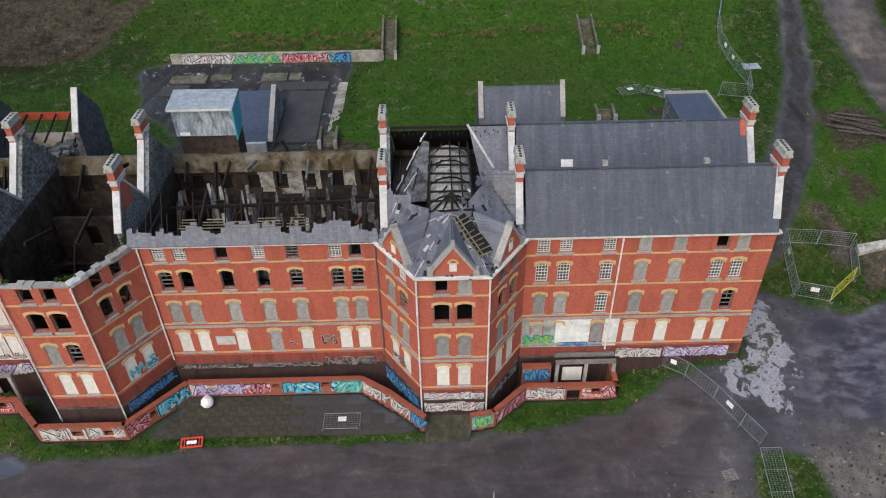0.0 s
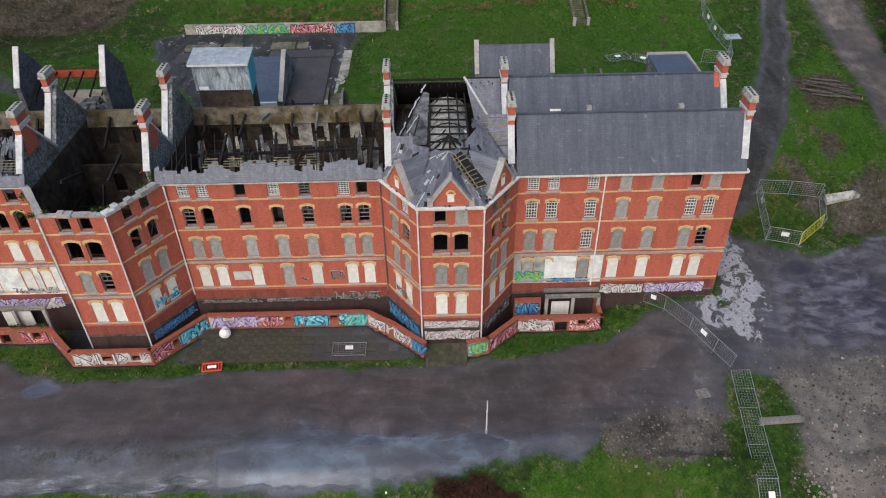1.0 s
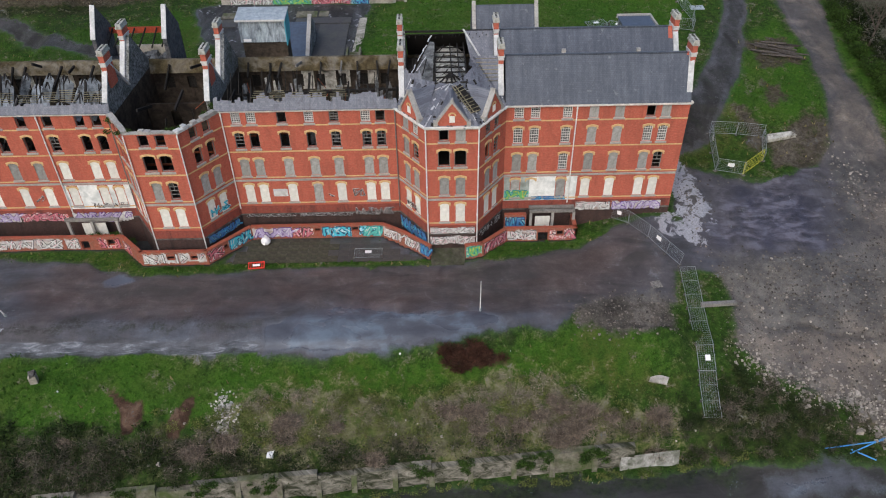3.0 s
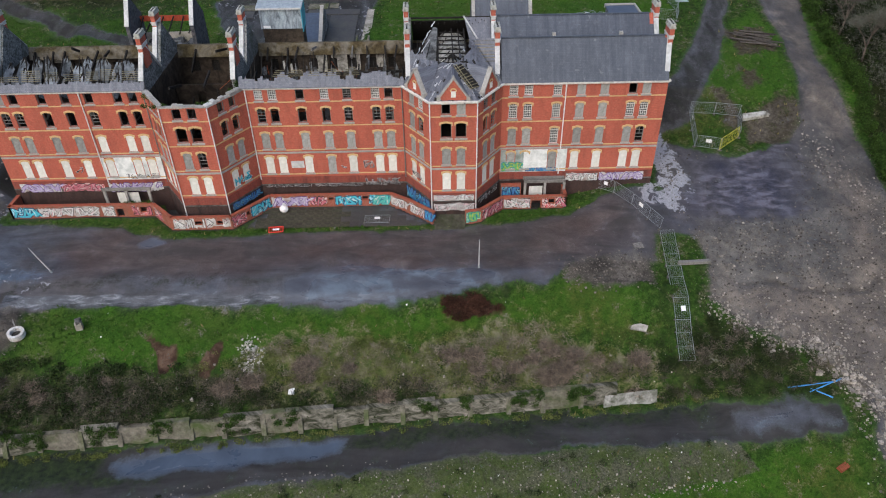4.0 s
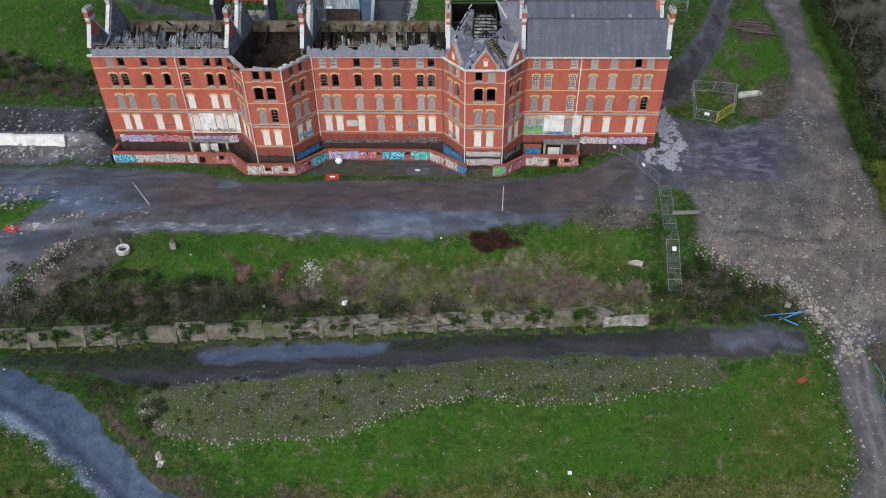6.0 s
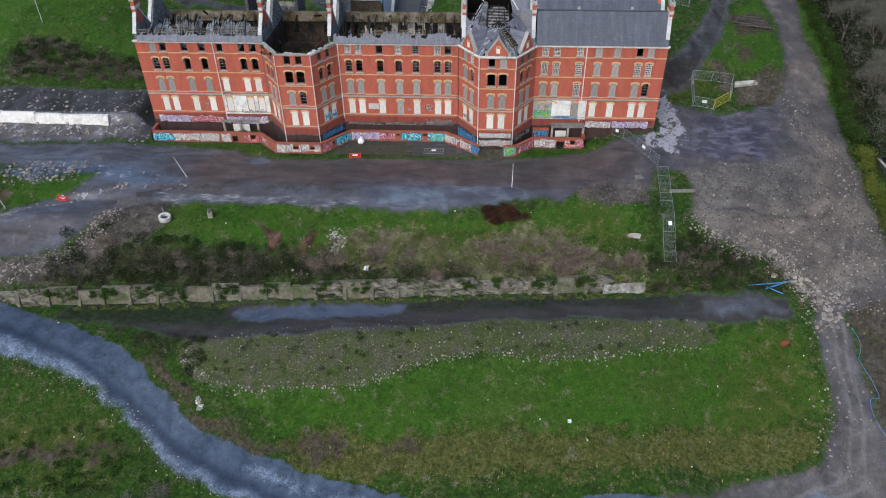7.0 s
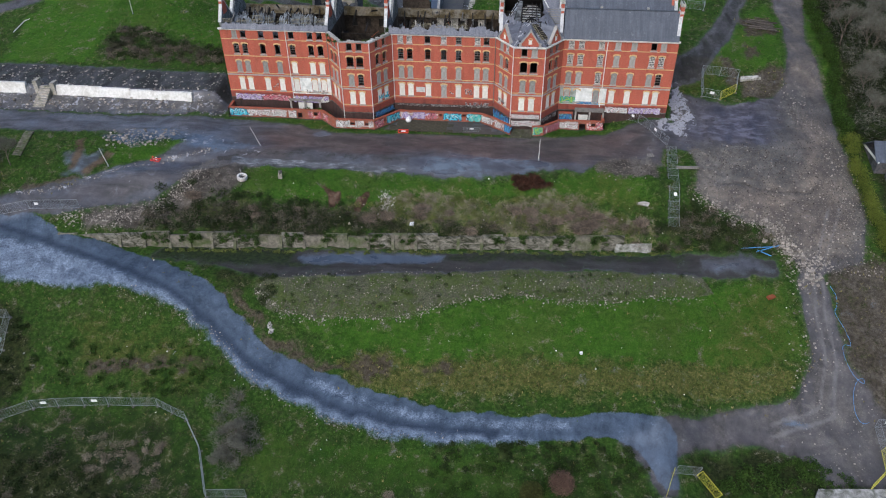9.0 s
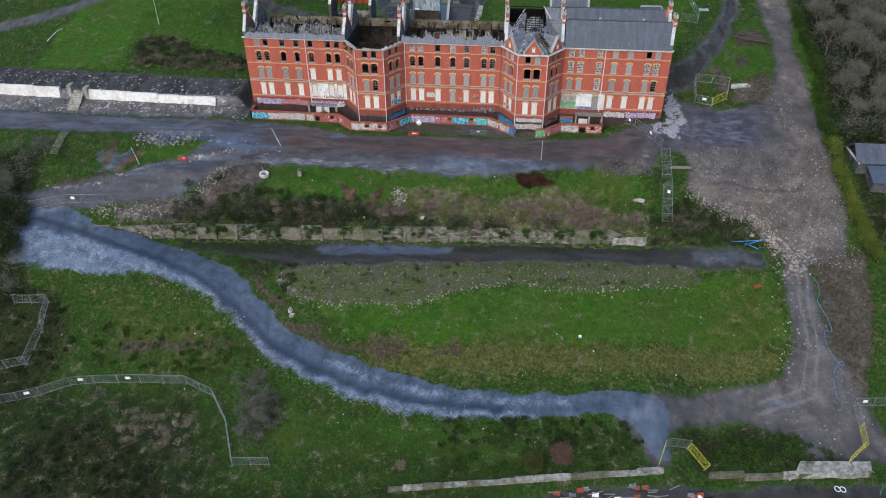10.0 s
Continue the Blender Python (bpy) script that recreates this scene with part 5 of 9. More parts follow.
def facade(a, b, columns, codes, w=1.12, top=EAVES, wide=None, cornice=True, bands=BANDS):
    """One stretch of the front with its windows; codes: rows 4 to 1, a letter a column."""
    m0, length = wall_frame(a, b)
    holes, wins = [], []
    for row, letters in zip((4, 3, 2, 1), codes):
        for x, c in zip(columns, letters):
            if c == " ":
                continue
            ww = wide if wide and row == 3 else w
            z0, z1 = ROWS_Z[row]
            holes.append((round(x - ww / 2, 3), round(x + ww / 2, 3), z0, z1))
            wins.append((x, row, c, ww))
    part("wall", pierced(length, 1.9, top, holes, THICK), BRICK, house, "red brick wall", m0)
    part("plinth", pierced(length, 0.78, 1.896, [], THICK + 0.06, -0.06), PLINTH, house, "dark red brick plinth", m0)
    part("plinth_ledge", Build().box(0, length, -0.16, 0.1, 0.62, 0.776), SOOTY_STONE, house, "soot-stained stone ledge", m0)
    # near-black brick below the ledge, much darker than the plinth
    part("footing", pierced(length, BASE, 0.616, [], THICK + 0.1, -0.1), BASE_BRICK, house, "near-black brick footing", m0)
    for z0, z1, mat, out in bands:
        gaps = sorted((h[0] - 0.13, h[1] + 0.13) for h in holes if h[2] - 0.3 < z1 and h[3] > z0)
        u = 0.0
        for g0, g1 in gaps + [(length, length)]:
            if g0 > u + 0.02:
                part("string_course", Build().box(u, g0, -out, 0.02, z0, z1), mat, house, "yellow brick band" if mat == YELLOW else "grey stone band", m0)
            u = max(u, g1)
    if cornice:
        s = Build().box(-0.12, length + 0.12, -0.22, 0.1, top - 0.02, top + 0.16).box(-0.2, length + 0.2, -0.38, 0.12, top + 0.16, top + 0.34)
        part("cornice", s, CORNICE, house, "stained white cornice and gutter", m0)
    for x, row, c, ww in wins:
        window(house, x, row, c, ww, m0)
    return m0, length


WEST, EAST = -90.1, 0.0
RW, MBL, MBR = -21.6, -31.1, -25.2
CWR, CWL = -34.7, -55.2
LBR, LBL, LWR = -58.8, -64.7, -68.3
BAY_Y = -5.1
right_cols = [1.5, 3.45, 7.25, 10.35, 13.4, 17.12, 18.9]
centre_cols = [1.7, 3.5, 7.1, 10.3, 13.25, 16.95, 18.7]
left_cols = [2.9, 4.7, 8.4, 11.45, 14.55, 18.35, 20.3]
facade((RW, 0), (EAST, 0), right_cols, ("sdsggog", "sssggss", "ggsgggh", "gggwwww"))
facade((CWL, 0), (CWR, 0), centre_cols, ("ddodhso", "hooohhh", "ggggggg", "wwwgwww"))
facade((WEST, 0), (LWR, 0), left_cols, ("goooooo", "hhoohoo", "ggggwww", "wwwwwww"))
side = math.hypot(MBL - CWR, BAY_Y)
bay_cols, front_cols = [side / 2 - 0.95, side / 2 + 0.95], [2.0, 3.9]
facade((MBL, BAY_Y), (MBR, BAY_Y), front_cols, ("og", "oo", "gg", "ww"), wide=1.4)
facade((CWR, 0), (MBL, BAY_Y), bay_cols, ("gs", "gh", "gg", "ww"))
facade((MBR, BAY_Y), (RW, 0), bay_cols, ("hh", "oh", "gg", "ww"))
facade((LBL, BAY_Y), (LBR, BAY_Y), front_cols, ("oo", "oo", "gh", "ww"), wide=1.4, cornice=False)
facade((LWR, 0), (LBL, BAY_Y), bay_cols, ("oo", "oo", "gg", "ww"), cornice=False)
facade((LBR, BAY_Y), (CWL, 0), bay_cols, ("oo", "oo", "gg", "ww"), cornice=False)
# the gutted bay's broken wall head
for a, b in (((LBL, BAY_Y), (LBR, BAY_Y)), ((LWR, 0), (LBL, BAY_Y)), ((LBR, BAY_Y), (CWL, 0))):
    m0, length = wall_frame(a, b)
    u = 0.0
    while u < length:
        w = min(rng.uniform(0.5, 1.5), length - u)
        part("coping_stone", Build().box(u, u + w - 0.01, -0.05 - rng.uniform(0, 0.22), THICK + rng.uniform(-0.05, 0.05), EAVES, EAVES + rng.uniform(0.12, 0.5)), STONE if rng.random() < 0.6 else CEMENT, house, "broken pale coping stone", m0)
        u += w

# gable end and rear walls
m0, length = wall_frame((EAST, 0), (EAST, REAR_Y))
gable_end = Build().box(0.5, length, 0, THICK, -0.5, 15.2)
part("wall", gable_end, BRICK, house, "red brick gable wall", m0)
m0, length = wall_frame((WEST, REAR_Y), (WEST, 0))
part("wall", Build().box(0, length - 0.5, 0, THICK, BASE, 15.2), ROUGHCAST, house, "grey rendered gable wall", m0)
holes = []
for x in np.arange(3.0, 86, 2.9):
    holes.append((round(float(x), 2), round(float(x) + 1.15, 2), 11.4, 13.1))
rear = pierced(EAST - WEST - 1.0, -2.5, 15.0, holes, 0.5)
part("wall", rear, PLASTER, house, "scorched plastered rear wall", pose(WEST + 0.5, REAR_Y - 0.5, 0))
# each shutter is a dark backing that stands in for the unlit interior
for x0, x1, z0, z1 in holes:
    if x0 < 67:
        part("shutter", Build().box(x0 + 0.02, x1 - 0.02, 0.3, 0.36, z0 + 0.02, z1 - 0.02), CHAR, house, "dark backing in place of the black interior behind a rear opening", pose(WEST + 0.5, REAR_Y - 0.5, 0))
for u0, u1, z0, z1 in ((41.7, 43.3, 11.0, 13.7), (44.0, 46.3, 10.7, 13.75), (46.7, 48.2, 11.2, 13.6), (50.6, 51.9, 11.6, 13.5), (3.2, 5.6, 11.6, 13.6), (9.0, 11.0, 11.8, 13.7), (17.0, 19.0, 11.5, 13.6)):
    keep_open = [(h[0] - 0.02, h[1] + 0.02, h[2] - 0.02, h[3] + 0.02) for h in holes if h[1] > u0 and h[0] < u1]
    part("plaster_patch", pierced(u1, z0, z1, keep_open, 0.03, -0.03, u0), PALE_PLASTER, house, "patch of pale plaster left on the wall", pose(WEST + 0.5, REAR_Y - 0.5, 0))
part("wall_head", Build().hull([(WEST + 0.5, REAR_Y - 1.25, 13.9), (RW - 0.4, REAR_Y - 1.25, 13.9), (RW - 0.4, REAR_Y - 0.35, 15.4), (WEST + 0.5, REAR_Y - 0.35, 15.4),
                                (WEST + 0.5, REAR_Y + 0.1, 15.4), (RW - 0.4, REAR_Y + 0.1, 15.4), (RW - 0.4, REAR_Y + 0.1, 13.9), (WEST + 0.5, REAR_Y + 0.1, 13.9)],
                               [(0, 1, 2, 3), (3, 2, 5, 4), (4, 5, 6, 7), (0, 7, 6, 1), (0, 3, 4, 7), (1, 6, 5, 2)]), MOSS_TOP, house, "mossy sloping coving along the rear wall")


def cross_wall(x, plain=False, front_dx=0.0, rear_dx=0.0):
    """A double-gabled party wall with copings, and a chimney on each peak."""
    t, low = 0.26, 14.6
    tops = [(REAR_Y - 0.3, 15.6), (REAR_RIDGE_Y, RIDGE_Z + 0.1), (VALLEY_Y, 15.4), (RIDGE_Y, RIDGE_Z + 0.1), (0.5, 16.2)]
    outline = [(0.5, low), (REAR_Y - 0.3, low)] + tops
    n = len(outline)
    p = [(x - t, y, z) for y, z in outline] + [(x + t, y, z) for y, z in outline]
    s = Build().hull(p, [(0, 6, 5, 4), (0, 4, 1), (1, 4, 3, 2), (7, 11, 12, 13), (7, 8, 11), (8, 9, 10, 11)] + [(i, (i + 1) % n, n + (i + 1) % n, n + i) for i in range(n)])
    part("party_wall", s, ROUGHCAST if not plain else BRICK, house, "grey roughcast double-gabled party wall")
    part("party_wall", Build().box(x - t - 0.06, x + t + 0.06, 0.5, REAR_Y - 0.5, BASE + 0.5, low), PLASTER if not plain else BRICK, house, "scorched plaster party wall")
    for a, b in (((0.3, 16.45), (RIDGE_Y, RIDGE_Z + 0.25)), ((RIDGE_Y, RIDGE_Z + 0.25), (VALLEY_Y, 15.6)), ((VALLEY_Y, 15.6), (REAR_RIDGE_Y, RIDGE_Z + 0.25)), ((REAR_RIDGE_Y, RIDGE_Z + 0.25), (REAR_Y, 15.6))):
        dx = front_dx if a[0] < 5 else rear_dx
        part("coping", Build().beam((x + (0 if a[0] < 1 else dx), *a), (x + dx, *b), 0.62, 0.2), CEMENT, house, "pale cement gable coping")
    chimney(x + front_dx, RIDGE_Y + 0.25)
    chimney(x + rear_dx, REAR_RIDGE_Y + 0.3)


def chimney(x, y):
    big = y < 8
    l, w = (1.0, 0.3) if big else (0.98, 0.29)
    ch = part("chimney", Build().box(-w, w, -l, l, 17.4, 21.3), BRICK, house, "red brick chimney stack with cement bands", pose(x, y, 0))
    part("band", Build().box(-w - 0.1, w + 0.1, -l - 0.1, l + 0.1, 20.32, 20.46), CEMENT, ch, "projecting cement band")
    part("band", Build().box(-w - 0.03, w + 0.03, -l - 0.03, l + 0.03, 19.95, 20.32), CEMENT, ch, "streaked cement band")
    part("cap", Build().box(-w - 0.11, w + 0.11, -l - 0.11, l + 0.11, 21.3, 21.5), CAP, ch, "lichened cement cap")
    part("cap", Build().box(-w - 0.04, w + 0.04, -l - 0.04, l + 0.04, 21.5, 21.92), CAP, ch, "lichened cement cap")
    n = 5 if big else 4
    for i in range(n):
        yy = -l + 2 * l * (i + 0.5) / n
        # closed stub whose black colour stands in for the flue's dark depth
        part("flue", Build().tube((0, yy, 21.88), (0, yy, 21.955), 0.13, 0.13, 10), CHAR, ch, "sooty black stub in place of an open flue")


for x, fdx, rdx in ((-0.35, 0.35, 0.6), (-22.3, 0.03, 0.1), (-33.85, 0.0, -0.35), (-56.4, 0.0, -0.45), (-68.2, 0.2, -0.5), (-89.8, 0.0, -0.3)):
    cross_wall(x, x > -1, fdx, rdx)


# slate roofs of the sound wing
def roof_slope(x0, x1, ya, za, yb, zb, label, thick=0.14):
    return part("roof_slope", Build().sheet([(x0, ya, za), (x1, ya, za), (x1, yb, zb), (x0, yb, zb)] if yb > ya else [(x1, ya, za), (x0, ya, za), (x0, yb, zb), (x1, yb, zb)], thick), SLATE, house, label)


pitch = (RIDGE_Z - 15.45) / (RIDGE_Y + 0.42)
REAR_PITCH = (RIDGE_Z - 15.5) / (REAR_RIDGE_Y - VALLEY_Y)
roof_slope(-21.75, -0.12, -0.42, 15.5, RIDGE_Y, RIDGE_Z + 0.05, "sound blue-grey slate roof slope")
roof_slope(-21.75, -0.12, VALLEY_Y, 15.55, RIDGE_Y, RIDGE_Z + 0.05, "sound blue-grey slate roof slope")
roof_slope(-21.75, 0.12, VALLEY_Y, 15.55, REAR_RIDGE_Y, RIDGE_Z + 0.05, "sound blue-grey slate roof slope")
roof_slope(-21.75, -0.12, REAR_Y + 0.4, 15.5, REAR_RIDGE_Y, RIDGE_Z + 0.05, "sound blue-grey slate roof slope")
for y in (RIDGE_Y, REAR_RIDGE_Y):
    part("ridge_tiles", Build().beam((-21.7, y, RIDGE_Z + 0.09), (-0.6, y, RIDGE_Z + 0.09), 0.3, 0.12), SLATE, house, "dark ridge tiles")
for x in (-14.9, -6.2):
    part("vent", Build().box(x - 0.22, x + 0.22, RIDGE_Y + 0.2, RIDGE_Y + 0.7, RIDGE_Z - 0.4, RIDGE_Z + 0.45), STONE, house, "small stone ridge vent")
part("skylight", Build().sheet([(-17.6, 8.2, 15.68 + 1.1 * REAR_PITCH), (-16.5, 8.2, 15.68 + 1.1 * REAR_PITCH), (-16.5, 8.85, 15.68 + 1.75 * REAR_PITCH), (-17.6, 8.85, 15.68 + 1.75 * REAR_PITCH)], 0.1), WHITE_BOARD, house, "white roof light")
# floors added mostly out of view, to keep light out of the rooms
for z in (2.2, 5.9, 9.6, 13.1):
    part("floor_slab", Build().box(-21.5, -0.6, 0.55, REAR_Y - 0.6, z - 0.25, z), CHAR, house, "dark timber floor added to block light inside")
    part("floor_slab", Build().prism([(-33.5, 0.4), (-30.8, -4.5), (-25.5, -4.5), (-22.5, 0.4), (-22.5, REAR_Y - 1.4), (-33.5, REAR_Y - 1.4)], z - 0.25, z), CHAR, house, "dark timber floor added to block light inside")
for x0, x1, z in ((-55.9, -34.2, 4.5), (-67.1, -56.5, 2.0), (-89.4, -67.7, 6.5)):
    part("floor_slab", Build().box(x0, x1, 0.6, REAR_Y - 0.7, z - 0.3, z), ASH, house, "floor heaped with burnt debris")
part("floor_slab", Build().prism([(-67.3, 0.5), (LBL, -4.5), (LBR, -4.5), (-56.0, 0.5)], 1.7, 2.0), ASH, house, "floor heaped with burnt debris")


# slates left along the burnt wings' eaves, with bare battens above them
def slate_remnant(x0, x1, low, high, seed, bare=True):
    r = random.Random(seed)
    s, x = Build(), x0
    at = lambda y: 15.5 + (y + 0.42) * pitch
    edge, level = [], (low + high) / 2
    while x < x1 - 0.05:
        w = min(r.uniform(0.12, 0.5), x1 - x)
        level = min(max(level + r.uniform(-0.3, 0.3), low), high)
        top = level
        edge += [(x, top, at(top)), (x + w, top, at(top))]
        x += w
    k = len(edge)
    foot = [(q[0], -0.42, at(-0.42)) for q in edge]
    down = [(q[0], q[1], q[2] - 0.1) for q in foot + edge]
    s.hull(foot + edge + down, [(i, i + 1, k + i + 1, k + i) for i in range(k - 1)] + [(3 * k + i, 3 * k + i + 1, 2 * k + i + 1, 2 * k + i) for i in range(k - 1)]
           + [(k + i, k + i + 1, 3 * k + i + 1, 3 * k + i) for i in range(k - 1)] + [(i + 1, i, 2 * k + i, 2 * k + i + 1) for i in range(k - 1)])
    x = x0
    while bare and x < x1 - 0.5:
        w = min(r.uniform(1.2, 2.6), x1 - x)
        if r.random() < 0.5:
            for k in range(r.randint(2, 5)):
                y = high - 0.3 + k * 0.14
                part("batten", Build().beam((x + r.uniform(0, 0.2 * k), y, at(y) - 0.03), (x + w - r.uniform(0, 0.2 * k), y, at(y) - 0.03), 0.1, 0.05), BATTEN, house, "bare pale roof batten")
        x += w + r.uniform(0, 0.6)
    part("roof_slope", s, OLD_SLATE, house, "ragged slate strip left at the eaves")

    for x in np.arange(x0 + 0.3, x1, 0.45):
        if r.random() < 0.45:
            e = r.uniform(1.2, 2.4)
            part("rafter", Build().beam((x, 0.1, at(0.1) - 0.16), (x, e, at(e) - 0.16), 0.07, 0.14), CHAR, house, "charred rafter end")


slate_remnant(-55.7, -34.4, 0.1, 0.75, 3)
slate_remnant(-89.4, -67.8, 0.15, 0.3, 4, False)
x = -89.3
while x < -68.4:
    w = rng.uniform(1.6, 3.4)
    for k in range(rng.randint(3, 7)):
        y = 0.42 + 0.15 * k
        part("batten", Build().beam((x + rng.uniform(0, 0.1), y, 15.46 + (y + 0.42) * pitch), (min(x + w, -67.9) - rng.uniform(0, 0.15), y, 15.46 + (y + 0.42) * pitch), 0.07, 0.05), BATTEN, house, "bare pale roof batten")
    x += w + rng.uniform(0, 0.7)


# charred timbers left in the gutted rooms
def timbers(x0, x1, n, seed, low, sheets):
    r = random.Random(seed)
    soot = lambda: GREY_WOOD if n > 3 and r.random() < 0.22 else CHAR
    for i in range(n):
        x = x0 + (x1 - x0) * (i + r.uniform(0.3, 0.7)) / n
        # stumps of a roof truss, front and back
        part("truss", Build().beam((x, 0.9, 15.1), (x + r.uniform(-0.4, 0.4), r.uniform(3, 6), r.uniform(13, 17.5)), 0.2, 0.34), soot(), house, "charred roof truss stump")
        part("truss", Build().beam((x, REAR_Y - 1.0, 15.0), (x + r.uniform(-0.5, 0.5), REAR_Y - r.uniform(2.5, 5), r.uniform(11, 16.5)), 0.2, 0.32), soot(), house, "charred roof truss stump")
        if r.random() < 0.55:
            part("post", Build().beam((x + r.uniform(-0.9, 0.9), r.uniform(5, 9), low), (x + r.uniform(-1.4, 1.4), r.uniform(4, 10), r.uniform(11, 16.0)), 0.16, 0.2), soot(), house, "leaning burnt post")
        for _ in range(3 if n > 3 else 1):
            part("beam", Build().beam((x + r.uniform(-1.5, 1.5), r.uniform(1, 5), r.uniform(low, 10)), (x + r.uniform(-2, 2), r.uniform(6, 13.5), r.uniform(8, 14.5)), r.uniform(0.14, 0.24), r.uniform(0.18, 0.34)), soot(), house, "fallen charred beam")
        for _ in range(2 if n > 3 else 1):
            q = (x + r.uniform(-1.2, 1.2), r.uniform(8, 13.5), r.uniform(9, 12.5))
            part("rod", Build().beam(q, (q[0] + r.uniform(-1.6, 1.6), q[1] + r.uniform(-3, 1), q[2] + r.uniform(-2, 2.5)), 0.07, 0.07), RUST if r.random() < 0.4 else GREY_WOOD, house, "bent thin rod among the wreckage")
        for _ in range(3 if sheets == 1 else 0):
            q, h = Vector((x + r.uniform(-1.2, 1.2), r.uniform(3, 12.5), r.uniform(9.5, 12.5))), r.uniform(0.9, 2.2)
            part("scrap", Build().sheet([q, q + Vector((r.uniform(0.15, 0.5), 0.1, r.uniform(-0.2, 0.2))), q + Vector((r.uniform(0.1, 0.4), r.uniform(0.2, 0.8), h)), q + Vector((-0.1, r.uniform(0.2, 0.8), h * 0.9))], 0.04), GREY_SHEET if r.random() < 0.6 else PALE_PLASTER, house, "torn scrap of lining")
        if sheets == 1:
            for y0 in (r.uniform(1.5, 3.5), r.uniform(8.5, 11.0)):
                z0, w, h = r.uniform(9.5, 11.5), r.uniform(0.16, 0.36), r.uniform(2.6, 4.4)
                part("hanging_sheet", Build().sheet([(x - w, y0, z0), (x + w * 0.6, y0 + 0.2, z0 - 0.4), (x + w, y0 + 1.0, z0 + h * 0.7), (x + w * 0.1, y0 + 1.3, z0 + h), (x - w * 0.7, y0 + 0.7, z0 + h * 0.6)], 0.06), GREY_SHEET, house, "twisted grey sheet hanging from a truss")
        if sheets == 2:
            # ceiling sheets that have buckled into rows of tents between the trusses
            for y0, z0 in ((1.9, 13.9), (4.9, 14.4), (8.4, 13.7)):
                z0 += r.uniform(-0.3, 0.4)
                w, h, d = r.uniform(0.6, 1.0), r.uniform(1.4, 2.2), r.uniform(1.6, 2.4)
                tilt = r.uniform(-0.6, 0.6)
                part("hanging_sheet", Build().sheet([(x - w, y0, z0 + r.uniform(-0.3, 0.3)), (x + w * 0.5, y0 - 0.2, z0 - 0.5), (x + w + tilt, y0 + d * 0.7, z0 + h * 0.7), (x + tilt, y0 + d, z0 + h), (x - w * 0.7 + tilt, y0 + d * 0.9, z0 + h * 0.9)], 0.06), PALE_SHEET, house, "buckled grey ceiling sheet")
                part("rafter", Build().beam((x - w * 1.3, y0 + 0.2, z0 - 0.8), (x + tilt, y0 + d, z0 + h + 0.15), 0.12, 0.18), CHAR, house, "charred rafter")
                part("rafter", Build().beam((x + w * 1.3, y0 + 0.2, z0 - 0.8), (x + tilt + 0.1, y0 + d, z0 + h + 0.15), 0.12, 0.18), CHAR, house, "charred rafter")
    for k in range(5 if n > 3 else 2):
        y = (2.5 if n > 3 else 6.5) + 2.3 * k + r.uniform(-0.7, 0.7)
        z = r.uniform(8.5, 13.0) if n > 3 else r.uniform(5, 8)
        part("tie_beam", Build().beam((x0 + 0.1, y, z), (x1 - 0.1, y + r.uniform(-1, 1), z + r.uniform(-0.5, 0.5)), 0.2, 0.32), CHAR, house, "charred floor beam")
    for k in range(2):
        part("girder", Build().beam((x0 + 0.1, r.uniform(3, 9), r.uniform(8, 11)), (x1 - 0.2, r.uniform(3, 9), r.uniform(8, 11)), 0.12, 0.18), RUST if n > 3 else CHAR, house, "rusty iron girder" if n > 3 else "sooty iron girder")
    heap = Build()
    for _ in range(160):
        heap.rock((r.uniform(x0 + 0.5, x1 - 0.5), r.uniform(1, REAR_Y - 1.5), low + r.uniform(0, 0.5)), r.uniform(0.2, 0.7), r)
    tagged(part("debris", heap, ASH, house, "heap of burnt debris"), kind="stuff")


timbers(-55.8, -34.4, 9, 11, 4.5, 1)
timbers(-67.8, -56.8, 2, 12, 2.0, 0)
for k in range(4):
    part("girder", Build().beam((-67.5, 2.5 + 2.2 * k, 5.0 + 0.5 * k), (-57.0, 2.2 + 2.3 * k, 5.2 + 0.4 * k), 0.16, 0.26), RUST, house, "rusty iron girder")
timbers(-89.3, -67.8, 10, 13, 6.5, 2)
part("inner_wall", pierced(10.9, 2.0, 11.4, [(1.2, 2.6, 2.0, 5.0), (4.2, 7.0, 2.0, 6.4), (7.9, 10.2, 2.0, 6.4), (3.0, 4.2, 8, 10.4)], 0.4), PLASTER, house, "scorched inner wall with arched openings", pose(-67.8, VALLEY_Y + 3.0, 0))
part("inner_wall", pierced(21.2, 4.5, 10.4, [(2, 3.2, 4.5, 9), (6, 7.2, 4.5, 9), (10, 11.2, 4.5, 9), (14, 15.2, 4.5, 9), (18, 19.2, 4.5, 9)], 0.35), PLASTER, house, "scorched inner wall with door openings", pose(-55.6, VALLEY_Y, 0))
part("inner_wall", pierced(21.2, 6.5, 11.6, [(3, 4.2, 6.5, 9.4), (8, 9.2, 6.5, 9.4), (13, 14.2, 6.5, 9.4), (18, 19.2, 6.5, 9.4)], 0.35), PLASTER, house, "scorched inner wall with door openings", pose(-89.2, VALLEY_Y, 0))


# ---- roof over the sound bay: slate planes, three gablets, a stripped frame ----
A, B, C, D = Vector((-34.75, -0.3, 15.4)), Vector((-31.25, -5.35, 15.4)), Vector((-25.05, -5.35, 15.4)), Vector((-21.55, -0.3, 15.4))
P = Vector((-28.3, -1.1, 18.6))
VL, VR = Vector((-31.0, RIDGE_Y, RIDGE_Z)), Vector((-25.3, RIDGE_Y, RIDGE_Z))
slate_remnant(-33.55, -31.5, 1.5, 2.2, 8, False)
